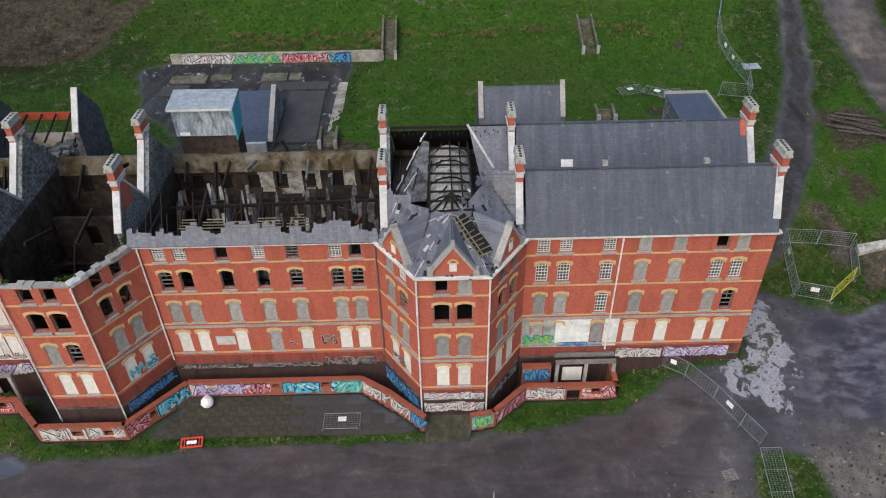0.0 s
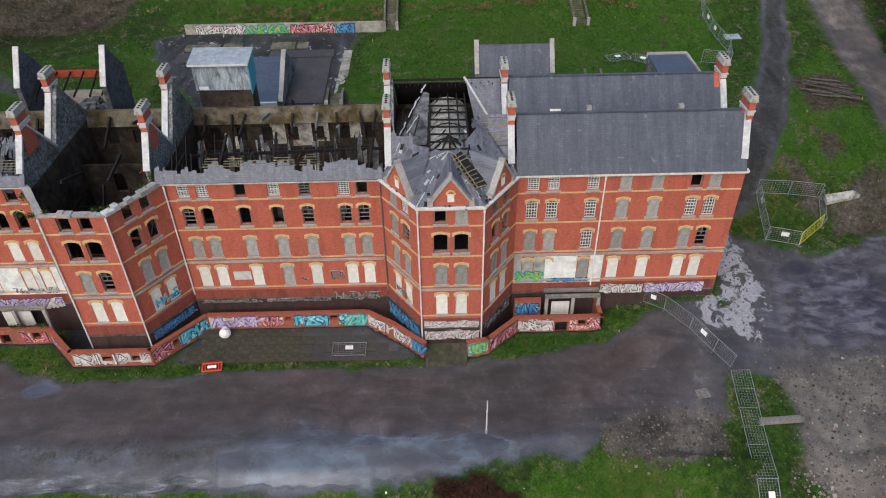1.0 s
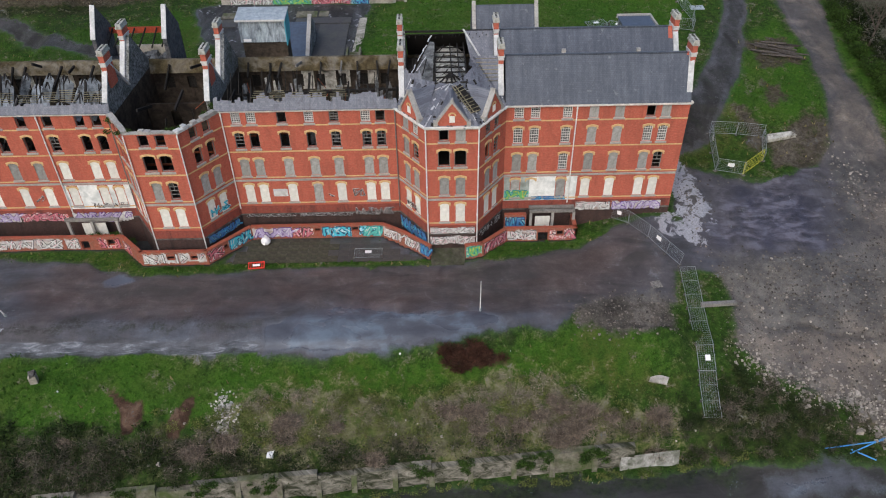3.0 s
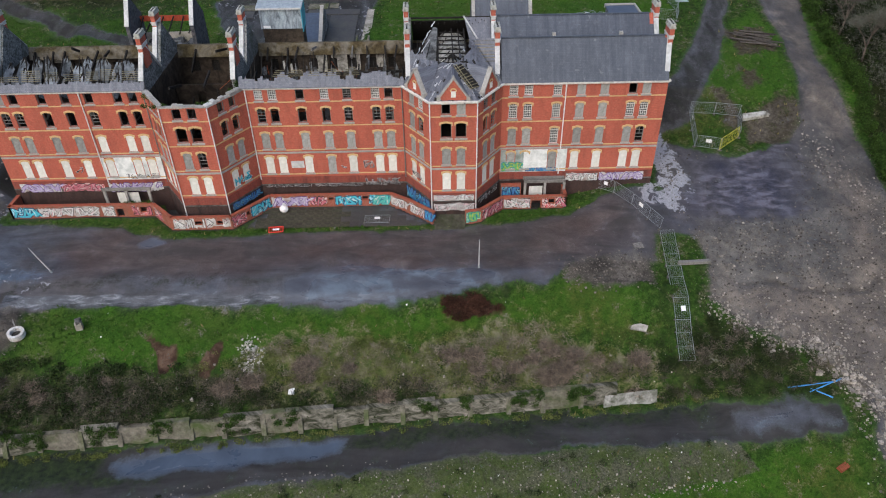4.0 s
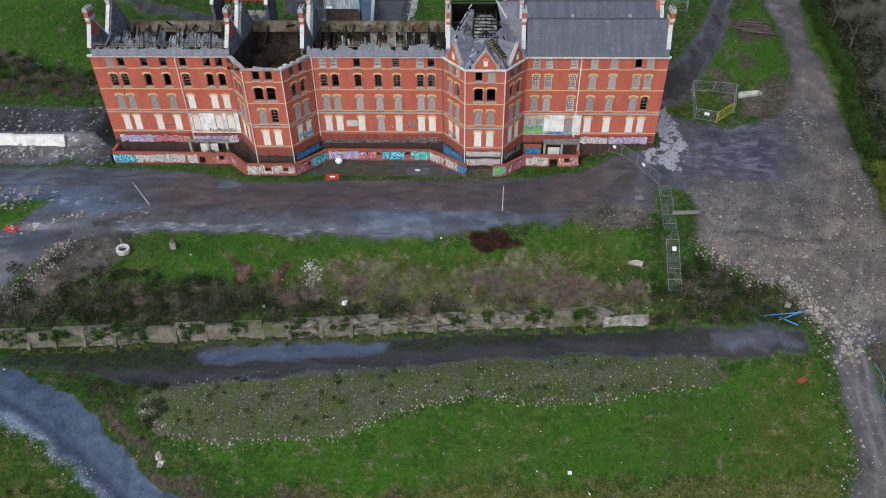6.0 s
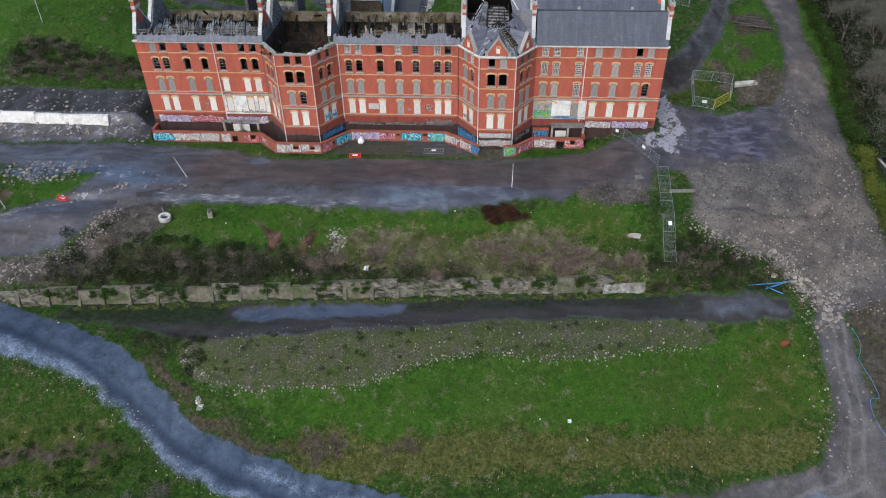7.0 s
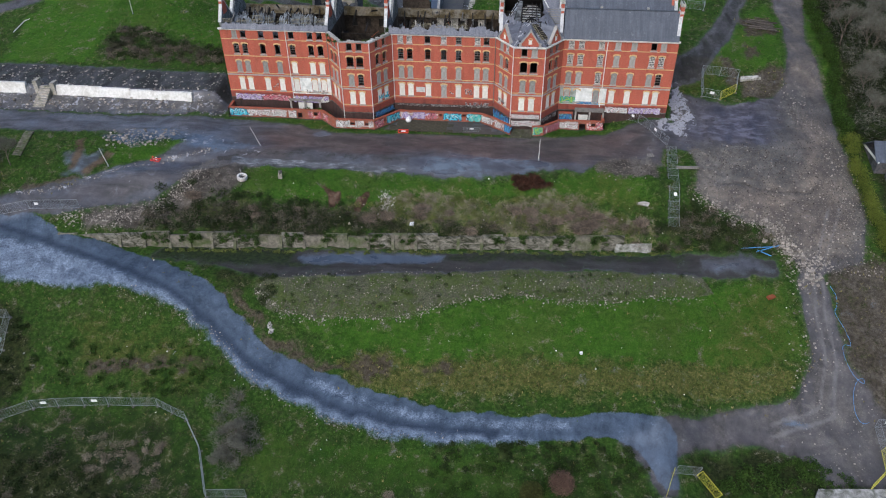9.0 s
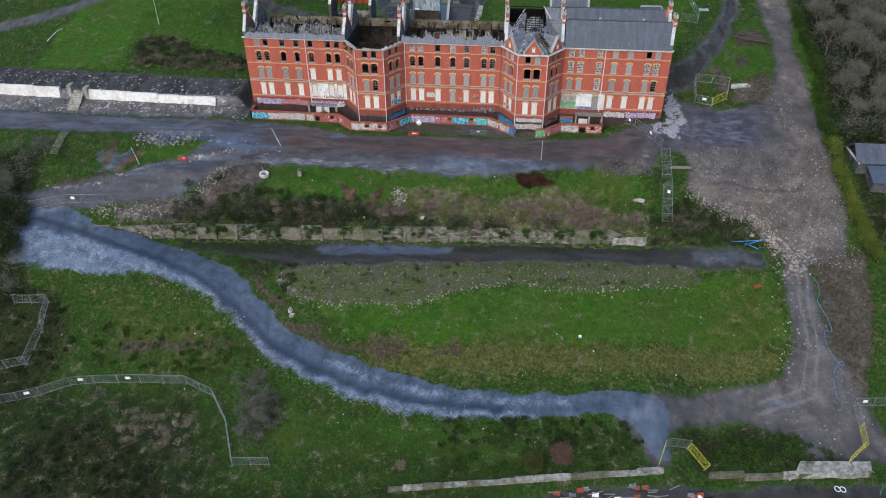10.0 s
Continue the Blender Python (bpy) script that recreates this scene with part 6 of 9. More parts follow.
part("roof_slope", Build().sheet([D, Vector((-22.3, -0.3, 15.4)), Vector((-22.3, RIDGE_Y, RIDGE_Z)), VR][::-1], 0.12), OLD_SLATE, house, "slipping slate slope with a torn edge")
part("roof_slope", Build().sheet([B, C, P], 0.12), OLD_SLATE, house, "slate slope over the bay front")
part("roof_slope", Build().sheet([A, B, P], 0.12), OLD_SLATE, house, "slate slope over the bay side")
part("roof_slope", Build().sheet([C, D, P], 0.12), OLD_SLATE, house, "slate slope over the bay side with holes")
part("roof_slope", Build().sheet([A, P, A.lerp(VL, 0.6)], 0.12), OLD_SLATE, house, "slate slope beside the bay ridge")
part("roof_slope", Build().sheet([D, D.lerp(VR, 0.9), P + Vector((1.1, 0.8, 0.0)), P], 0.12), OLD_SLATE, house, "slate slope beside the bay ridge")
FLASHING = surface("bleached_lead", (0.3, 0.315, 0.34), (0.58, 0.59, 0.62), 3, stain=(0.15, 0.16, 0.18), stain_scale=1.2)


def torn_flashing(a, b, n, keep=0.72):
    d = b - a
    for i in range(n):
        if rng.random() < keep:
            part("flashing", Build().beam(a + d * (i / n) + Vector((0, 0, 0.1)), a + d * ((i + 0.9) / n) + Vector((rng.uniform(-0.12, 0.12), 0, 0.12)), rng.uniform(0.07, 0.17), 0.06), FLASHING, house, "torn pale ridge flashing")


for a, b in ((A, VL), (B, P), (C, P), (D, VR), (A + Vector((0.4, 0, 0.1)), P), (D + Vector((-0.4, 0, 0.1)), P)):
    torn_flashing(a, b, 7)
torn_flashing(Vector((-33.3, 4.6, 16.4)), Vector((-30.3, 10.7, 19.7)), 14, 0.7)


def gablet(a, b):
    """A small brick gable over a bay face with coping, niche and its own slate roof."""
    m0, length = wall_frame(a, b)
    c, hw, apex, foot = length / 2, 1.75, 18.35, 15.3
    tri = [(c - hw, foot), (c + hw, foot), (c + hw, foot + 0.55), (c, apex), (c - hw, foot + 0.55)]
    s = Build().hull([(x, -0.06, z) for x, z in tri] + [(x, 0.35, z) for x, z in tri], [(0, 1, 2, 3, 4), (9, 8, 7, 6, 5), (0, 5, 6, 1), (1, 6, 7, 2), (2, 7, 8, 3), (3, 8, 9, 4), (4, 9, 5, 0)])
    g = part("gablet", s, BRICK, house, "small red brick gable with a niche", m0)
    k = Build()
    for sx in (-1, 1):
        k.beam((c + sx * (hw + 0.16), 0.1, foot + 0.48), (c, 0.1, apex + 0.1), 0.62, 0.2)
        k.box(c + sx * (hw + 0.1) - 0.24, c + sx * (hw + 0.1) + 0.24, -0.22, 0.42, foot + 0.05, foot + 0.75)
    k.box(c - 0.14, c + 0.14, -0.2, 0.4, apex, apex + 0.35)
    part("coping", k, STONE, g, "lichen-grey stone coping")
    part("niche", Build().box(c - 0.3, c + 0.3, -0.11, -0.062, 15.95, 16.75), WHITE_BOARD, g, "white niche panel")
    n = Build()
    for i in range(6):
        t0, t1 = math.pi * i / 6, math.pi * (i + 1) / 6
        n.hull([(c + r * math.cos(t), y, 16.72 + r * math.sin(t)) for t in (t0, t1) for r in (0.3, 0.46) for y in (-0.12, -0.062)], [(0, 2, 6, 4), (1, 5, 7, 3), (0, 4, 5, 1), (2, 3, 7, 6), (0, 1, 3, 2), (4, 6, 7, 5)])
    part("niche_arch", n.weld(), YELLOW, g, "yellow brick arch over the niche")
    r = Build()
    r.sheet([(c - hw - 0.1, 0.3, foot + 0.55), (c, 0.3, apex), (c, 3.6, apex), (c - hw - 0.1, 0.9, foot + 0.55)][::-1], 0.1)
    r.sheet([(c + hw + 0.1, 0.3, foot + 0.55), (c + hw + 0.1, 0.9, foot + 0.55), (c, 3.6, apex), (c, 0.3, apex)][::-1], 0.1)
    part("roof_slope", r, OLD_SLATE, g, "small slate roof of the gablet")
    part("lintel", Build().box(c - 1.6, c + 1.6, -0.12, 0.1, 15.02, 15.28), STONE, g, "grey stone lintel")


gablet((MBL, BAY_Y), (MBR, BAY_Y))
gablet((CWR, 0), (MBL, BAY_Y))
gablet((MBR, BAY_Y), (RW, 0))
# the stripped ridge running back, over pale vaults
for k, (y0, y1) in enumerate(((-0.2, 2.4), (2.8, 5.4), (5.8, 8.4), (8.8, 11.4))):
    n, vault = 10, Build()
    for i in range(n):
        t0, t1 = math.pi * i / n, math.pi * (i + 1) / n
        q = [(-28.1 - 2.0 * math.cos(t), y, 16.35 + 1.65 * math.sin(t)) for t in (t0, t1) for y in (y0, y1)]
        vault.sheet([q[0], q[2], q[3], q[1]][::-1], 0.06)
    part("vault", vault.weld(), PALE_PLASTER, house, "pale lath-and-plaster vault laid bare")
part("attic_floor", Build().box(-33.5, -22.5, 0.6, REAR_Y - 1.4, 15.2, 15.5), ASH, house, "blackened attic floor")
for y in np.arange(-0.3, 11.6, 1.5):
    y = float(y)
    t = Build()
    for sx in (-1, 1):
        t.beam((-28.1 + sx * 2.1, y, 15.9), (-28.1 + sx * 1.85, y, 18.45), 0.13, 0.2)
    t.beam((-29.95, y, 18.4), (-26.25, y, 18.4 + rng.uniform(-0.15, 0.15)), 0.12, 0.16)
    if rng.random() < 0.6:
        t.beam((-29.9, y, 17.0), (-28.1 + rng.uniform(-0.8, 0.8), y + 0.9, 18.4), 0.09, 0.12)
    part("truss", t, CHAR, house, "blackened roof truss")
for dx, z in ((-1.8, 18.5), (0.1, 18.45), (1.8, 18.5), (1.0, 18.45), (-2.0, 16.9), (2.0, 16.9)):
    part("purlin", Build().beam((-28.1 + dx, -0.4, z), (-28.1 + dx, 11.2, z), 0.13, 0.18), CHAR, house, "blackened purlin")
for k in range(5):
    part("brace", Build().beam((-28.1, 2.2, 18.6), (-30.2 + 1.05 * k, -0.6 + 0.3 * abs(k - 2), 17.6), 0.11, 0.15), CHAR, house, "splayed blackened rafter")
part("roof_slope", Build().sheet([(-25.0, VALLEY_Y + 0.2, 15.75), (-22.6, VALLEY_Y + 0.2, 15.75), (-22.6, REAR_RIDGE_Y, RIDGE_Z), (-26.2, REAR_RIDGE_Y, RIDGE_Z)], 0.12), OLD_SLATE, house, "torn slate slope by the stripped ridge")
part("flashing", Build().beam((-26.3, REAR_RIDGE_Y, RIDGE_Z + 0.12), (-23.9, VALLEY_Y + 1.2, 17.2), 0.22, 0.12), CEMENT, house, "loose pale flashing")
for x in np.arange(-33.5, -22.4, 0.42):
    x = float(x)
    raft = Build().beam((x, REAR_RIDGE_Y - rng.uniform(0.2, 0.9), RIDGE_Z - rng.uniform(0.2, 0.7)), (x, REAR_RIDGE_Y + 1.2, RIDGE_Z - 1.0), 0.09, 0.16)
    part("rafter", raft, CHAR, house, "charred rafter end")
part("purlin", Build().beam((-33.6, REAR_RIDGE_Y, RIDGE_Z - 0.1), (-22.4, REAR_RIDGE_Y, RIDGE_Z - 0.1), 0.14, 0.24), CHAR, house, "charred ridge board")
part("roof_slope", Build().sheet([(-22.6, 15.3, 15.5), (-33.5, 15.3, 15.5), (-33.5, 11.4, 19.7), (-22.6, 11.4, 19.7)], 0.1), CHAR, house, "charred boards of the rear slope")
part("hanging_sheet", Build().sheet([(-33.2, 4.4, 16.1), (-30.0, 4.2, 16.5), (-29.95, 10.4, 19.0), (-30.5, 10.5, 19.1)], 0.06), GREY_SHEET, house, "grey torn roof lining")
for k in range(9):
    a = Vector((-33.2 + 0.35 * k, rng.uniform(4.2, 6), 15.8))
    part("rafter", Build().beam(a, a + Vector((rng.uniform(-0.3, 1.2), rng.uniform(2, 5), rng.uniform(1.0, 2.8))), 0.08, 0.14), CHAR, house, "charred rafter end")
for k in range(7):
    part("batten", Build().beam((-24.6 - 0.1 * k, 1.2 + 0.25 * k, 17.9 + 0.353 * k), (-22.6, 1.2 + 0.25 * k, 17.9 + 0.353 * k), 0.1, 0.05), BATTEN, house, "bare pale roof batten")
for k in range(9):
    f = k / 9
    q = C.lerp(P, 0.3 + 0.6 * f)
    reach = rng.uniform(0.2, 1.0)
    part("batten", Build().beam(q + Vector((-0.1, -0.1, 0.2)), q + Vector(((1.5 - f * 0.5) * reach, 0.8 * reach, 0.28 + rng.uniform(-0.06, 0.1))), 0.1, 0.05), BATTEN, house, "mossy bare batten")
for k in range(2):
    part("batten", Build().beam(C.lerp(P, 0.3) + Vector((0.3 * k, 0.2 * k, 0.24)), C.lerp(P, 0.92) + Vector((0.3 * k, 0.2 * k, 0.24)), 0.08, 0.06), BATTEN, house, "mossy bare batten")
# dark sheet on top of the slates, standing in for the hole's unlit depth
part("charred_hole", Build().sheet([C.lerp(P, 0.3) + Vector((0, -0.1, 0.15)), C.lerp(P, 0.3) + Vector((1.3, 0.8, 0.15)), C.lerp(P, 0.9) + Vector((0.9, 0.9, 0.15)), C.lerp(P, 0.9) + Vector((0, -0.1, 0.15))], 0.04), CHAR, house, "dark sheet over the slates in place of an open hole")

# slates that have slipped down the bay roof, and dark plates laid on as the holes that they left
slipped = Build().sheet([(-0.15, -0.22, 0), (0.15, -0.22, 0), (0.15, 0.22, 0), (-0.15, 0.22, 0)], 0.02)
slip_mesh, hole_mesh, white_mesh = slipped.mesh("slipped_slate", OLD_SLATE), slipped.mesh("slate_gap", CHAR), slipped.mesh("slipped_slate", FLASHING)
for a, b, c, n in ((A, B, P, 34), (B, C, P, 34), (C, D, P, 40), (D, VR, P, 26), (A, P, A.lerp(VL, 0.6), 24)):
    nrm = (b - a).cross(c - a).normalized()
    nrm = nrm if nrm.z > 0 else -nrm
    face = nrm.to_track_quat("Z", "Y").to_matrix().to_4x4()
    for _ in range(n):
        u, v = rng.random(), rng.random()
        u, v = (u, v) if u + v < 1 else (1 - u, 1 - v)
        q = a + (b - a) * u + (c - a) * v + nrm * 0.05
        which = rng.random()
        part("slipped_slate" if which > 0.3 else "slate_gap", hole_mesh if which < 0.3 else white_mesh if which < 0.4 else slip_mesh, None, house, "", Matrix.Translation(q) @ face @ pose(0, 0, 0, rng.uniform(-6, 6) if which > 0.3 else 0, 0, rng.uniform(-40, 40)) @ Matrix.Diagonal((rng.uniform(0.5, 1.2), rng.uniform(0.5, 1.5), 1, 1)))

# downpipes
for a, b, mat in (((-13.3, -0.14), (-13.3, -0.14), PIPE_WHITE), ((-34.75, -0.2), (0, 0), PIPE_DARK), ((-31.15, -5.25), (0, 0), PIPE_WHITE), ((-25.15, -5.25), (0, 0), PIPE_WHITE), ((-55.1, -0.2), (0, 0), PIPE_WHITE),
                  ((-58.75, -5.25), (0, 0), PIPE_WHITE), ((-64.75, -5.25), (0, 0), PIPE_WHITE), ((-76.6, -0.14), (0, 0), PIPE_WHITE), ((-68.25, -0.2), (0, 0), PIPE_DARK)):
    p = Build().tube((a[0], a[1], -1.0 if a[1] < -1 else 1.6), (a[0], a[1], 15.1), 0.075)
    for z in (3.5, 7.5, 11.5, 14.8):
        p.tube((a[0], a[1], z), (a[0], a[1], z + 0.14), 0.105)
    part("downpipe", p, mat, house, "white downpipe" if mat == PIPE_WHITE else "dark downpipe")


# painted stretches and graffiti
def paint(a, b, u0, u1, z0, z1, mat, label, out=0.012, holes=()):
    m0, _ = wall_frame(a, b)
    s = pierced(u1, z0, z1, [h for h in holes if h[0] >= u0], 0.01, -out, u0)
    return part("painted_patch", s, mat, house, label, m0)


def openings(cols, row, w=1.3):
    return [(x - w / 2, x + w / 2, ROWS_Z[row][0] - 0.3, ROWS_Z[row][1] + 0.32) for x in cols]


def spray(a, b, u0, u1, z0, z1, style, label, out=0.18):
    graffiti(house, wall_frame(a, b)[0], u0, u1, z0, z1, style, label, out)


FRONT_E, FRONT_C, FRONT_W = ((RW, 0), (EAST, 0)), ((CWL, 0), (CWR, 0)), ((WEST, 0), (LWR, 0))
paint(*FRONT_E, 3.3, 9.3, 1.95, 5.5, WHITE_WALL, "wall stretch painted white", holes=openings(right_cols[1:3], 1))
paint(*FRONT_E, 0.1, 3.29, 1.95, 5.5, GREY_GREEN, "wall stretch painted grey-green", holes=openings(right_cols[:1], 1))
spray(*FRONT_E, 0.2, 3.3, 2.1, 3.6, 4, "green and yellow graffiti", 0.03)
spray(*FRONT_E, 3.6, 8.0, 2.0, 2.6, 6, "blue graffiti along the white wall", 0.03)
paint(*FRONT_W, 13.4, 21.7, 1.95, 5.5, WHITE_WALL, "wall stretch painted white", holes=openings(left_cols[4:], 1))
spray(*FRONT_W, 16.2, 21.0, 2.0, 3.0, 8, "black scrawl on white paint", 0.03)
spray(*FRONT_E, 9.4, 13.9, 0.4, 1.75, 3, "silver and black graffiti")
spray(*FRONT_E, 14.1, 20.4, 0.4, 1.75, 1, "lilac graffiti lettering")
spray(*FRONT_C, 14.8, 20.2, 0.2, 1.6, 8, "white-edged black graffiti")
spray(*FRONT_C, 0.5, 7.0, 0.25, 0.75, 8, "scrawled white line")
spray(*FRONT_C, 7.4, 14.4, 0.25, 0.8, 8, "scrawled white line")
spray((CWR, 0), (MBL, BAY_Y), 0.3, 5.9, -1.4, 0.6, 6, "blue graffiti")
spray((MBL, BAY_Y), (MBR, BAY_Y), 0.2, 5.7, 0.75, 1.75, 3, "pale graffiti over brick")
spray((MBL, BAY_Y), (MBR, BAY_Y), 0.2, 5.7, -0.9, 0.5, 3, "black and white graffiti over brick")
spray((MBR, BAY_Y), (RW, 0), 0.4, 5.4, -0.4, 0.7, 8, "scrawled dark graffiti")
spray(*FRONT_W, 1.0, 6.6, 0.2, 1.6, 1, "lilac and white graffiti")
spray(*FRONT_W, 6.8, 12.8, 0.2, 1.6, 2, "pink and black graffiti")
spray(*FRONT_W, 13.4, 21.0, 0.0, 1.6, 1, "pale lilac graffiti")
spray((LBR, BAY_Y), (CWL, 0), 1.7, 4.9, 2.7, 4.0, 7, "cyan graffiti over boarded windows", 0.08)
spray((CWR, 0), (MBL, BAY_Y), 1.6, 4.6, 2.8, 3.8, 8, "black scrawl over boarded windows", 0.06)
spray((LBR, BAY_Y), (CWL, 0), 0.5, 5.6, -0.6, 0.6, 6, "dull blue graffiti")
spray(*FRONT_C, 14.3, 16.1, 3.0, 4.4, 8, "white scrawl on brick", 0.02)
spray(*FRONT_C, 11.4, 12.3, 3.0, 4.2, 8, "yellow scrawl on brick", 0.02)
spray(*FRONT_W, 9.4, 10.6, 3.0, 4.2, 8, "white scrawl on brick", 0.02)
paint(*FRONT_C, 4.6, 6.4, 3.3, 4.4, CEMENT, "grey cement patch", 0.015)
part("landing", Build().hull([(-30.8, -7.7, -3.5), (-26.8, -7.7, -3.5), (-26.3, -5.2, -3.5), (-31.0, -5.2, -3.5), (-30.8, -7.7, -2.2), (-26.8, -7.7, -2.2), (-26.3, -5.2, -1.5), (-31.0, -5.2, -1.5)], [(3, 2, 1, 0), (4, 5, 6, 7), (0, 1, 5, 4), (1, 2, 6, 5), (2, 3, 7, 6), (3, 0, 4, 7)]), MOSS_SLAB, house, "stained concrete landing before the bay")


# ---- sunk area with its parapet ----
area_wall = thing("area_parapet", "low weathered brick parapet with graffiti round a sunk area", "wall")


def parapet(a, b, tags, top=-0.35, base=-3.4, holes=()):
    m0, length = wall_frame(a, b)
    part("wall", pierced(length, base, top, list(holes), 0.38), LOW_BRICK, area_wall, "", m0)
    part("coping", Build().box(-0.05, length + 0.05, -0.06, 0.44, top, top + 0.14), LOW_BRICK, area_wall, "brick-on-edge coping", m0)
    for u0, u1, k in tags:
        graffiti(area_wall, m0, u0, u1, -2.1, top - 0.05, k, "sprayed graffiti", 0.015, holes)
    # bricks knocked loose along the coping
    u = rng.uniform(0.1, 0.6)
    while u < length - 0.3:
        part("loose_brick", shared(("loose_brick",), lambda: Build().box(-0.11, 0.11, -0.055, 0.055, 0.0, 0.075), LOW_BRICK), None, area_wall, "", m0 @ pose(u, rng.uniform(0.02, 0.36), top + 0.14, 0, 0, rng.uniform(0, 180)))
        u += rng.uniform(0.5, 2.2)


parapet((-21.2, -3.1), (-12.3, -3.1), [(0.1, 3.8, 3), (5.5, 8.7, 2)], holes=[(4.0, 5.3, -2.4, -0.9), (6.4, 7.2, -1.5, -0.7)])
parapet((-12.3, -3.1), (-12.3, 0), [])
parapet((-24.4, -6.1), (-21.2, -3.1), [(0.2, 4.2, 2)])
parapet((-26.6, -6.5), (-24.4, -6.1), [(0.1, 2.1, 4)])
parapet((-34.4, -3.4), (-31.0, -6.5), [(0.3, 3.0, 3), (3.0, 4.5, 6)])
parapet((-37.1, -1.6), (-34.4, -3.4), [(0.2, 3.0, 3)])
parapet((-53.9, -1.6), (-37.1, -1.6), [(0.1, 5.2, 1), (5.3, 7.9, 2), (9.0, 12.8, 0), (13.8, 16.7, 9)], holes=[(8.1, 8.8, -1.2, -0.7), (12.9, 13.7, -1.2, -0.6)])
parapet((-58.4, -6.6), (-53.9, -1.6), [(0.2, 2.4, 2), (3.2, 6.6, 0)], holes=[(2.5, 3.1, -1.4, -0.8)])
parapet((-66.6, -6.6), (-58.4, -6.6), [(0.3, 4.6, 3), (4.7, 8.0, 3)], holes=[(3.2, 4.1, -1.5, -0.9), (6.2, 7.0, -1.5, -0.9)])
parapet((-70.1, -3.1), (-66.6, -6.6), [(0.3, 2.4, 2)])
parapet((-77.5, -3.1), (-70.1, -3.1), [(0.3, 2.0, 3), (4.5, 7.2, 2)], holes=[(2.2, 3.2, -2.2, -0.9), (5.6, 6.4, -1.6, -0.7)])
parapet((-90.1, -3.1), (-77.5, -3.1), [(0.3, 4.0, 0), (4.1, 12.4, 3)])
parapet((-90.1, 0), (-90.1, -3.1), [])

porch = thing("porch_ruin", "roofless concrete porch with bare beams against the brick front", "ruin")
for y in (-0.35, -1.3):
    part("lintel_beam", Build().box(-18.2, -12.4, y - 0.16, y + 0.16, 0.95, 1.3), GREY_WOOD, porch, "weathered beam")
for x in (-18.0, -15.2, -12.5):
    part("post", Build().box(x - 0.16, x + 0.16, -1.45, -1.15, -3.2, 0.95), STONE, porch)
part("panel", Build().box(-17.4, -15.5, -1.14, -1.06, -1.6, 0.2), WHITE_BOARD, porch, "white panel with scrawl")
part("side_wall", Build().box(-21.4, -18.6, -1.5, -0.9, -3.2, 0.7), LOW_BRICK, porch, "brick side wall")
graffiti(porch, pose(-21.4, -1.5, 0), 0.1, 2.7, -1.2, 0.4, 6, "blue and black graffiti", 0.005)
porch2 = thing("porch_ruin", "roofless concrete porch with bare beams against the brick front", "ruin")
part("lintel_beam", Build().box(-77.3, -70.5, -1.45, -1.1, 0.95, 1.3), GREY_WOOD, porch2, "weathered beam")
for x in (-77.0, -74.0, -70.8):
    part("post", Build().box(x - 0.16, x + 0.16, -1.45, -1.15, -3.2, 0.95), STONE, porch2)
part("panel", Build().box(-75.5, -72.5, -1.0, -0.92, -1.6, 0.4), WHITE_BOARD, porch2, "pale panel with scrawl")

# paved court in front of the centre
court = thing("court_paving", "dark weathered paving slabs in front of the sunk area", "paving", kind="structure")
slab_mesh = Build().box(-0.64, 0.64, -0.6, 0.6, -0.08, 0.0).mesh("slab", DARK_SLAB)
mossy_mesh = Build().box(-0.64, 0.64, -0.6, 0.6, -0.08, 0.0).mesh("slab", MOSS_SLAB)
for i in range(19):
    for j in range(4):
        x, y = -54.9 + 1.3 * i, -2.4 - 1.22 * j
        if (j == 0 and x > -38.5) or (j == 1 and (x > -35.8 or x < -54.0)) or (j == 2 and x > -34.0) or x > -32.2 + (0 if j == 3 else -2):
            continue
        part("slab", mossy_mesh if x < -43.5 + rng.uniform(-1.5, 1.5) else slab_mesh, None, court, "", pose(x, y, -2.2 + rng.uniform(-0.012, 0.012), rng.uniform(-0.5, 0.5), rng.uniform(-0.5, 0.5), 0))


# ---- outbuildings behind ----
def h0(x, y):
    return float(ground_height(x, y))


wing = thing("rear_wing", "slate-roofed rear wing with pale gable parapets", "building")
part("wall", Build().box(-24.6, -16.4, 15.5, 20.8, 6.0, 17.0), BRICK, wing)
part("roof_slope", Build().sheet([(-24.4, 15.2, 17.3), (-16.6, 15.2, 17.3), (-16.6, 18.0, 21.0), (-24.4, 18.0, 21.0)], 0.14), SLATE, wing, "blue-grey slate slope")
part("roof_slope", Build().sheet([(-16.6, 20.9, 17.2), (-24.4, 20.9, 17.2), (-24.4, 18.0, 21.0), (-16.6, 18.0, 21.0)], 0.14), SLATE, wing, "blue-grey slate slope")
for x in (-24.65, -16.4):
    g = Build()
    p = [(15.5, 14.5), (21.0, 14.5), (21.0, 17.5), (18.0, 21.45), (15.5, 17.9)]
    g.hull([(x - 0.22, y, z) for y, z in p] + [(x + 0.22, y, z) for y, z in p], [(0, 4, 3, 2, 1), (5, 6, 7, 8, 9)] + [(i, (i + 1) % 5, 5 + (i + 1) % 5, 5 + i) for i in range(5)])
    part("gable_wall", g, SOOT_CAST, wing, "grey rendered gable parapet")
    part("coping", Build().beam((x, 18.1, 21.5), (x, 15.9, 18.5), 0.5, 0.14), STONE, wing, "pale coping")

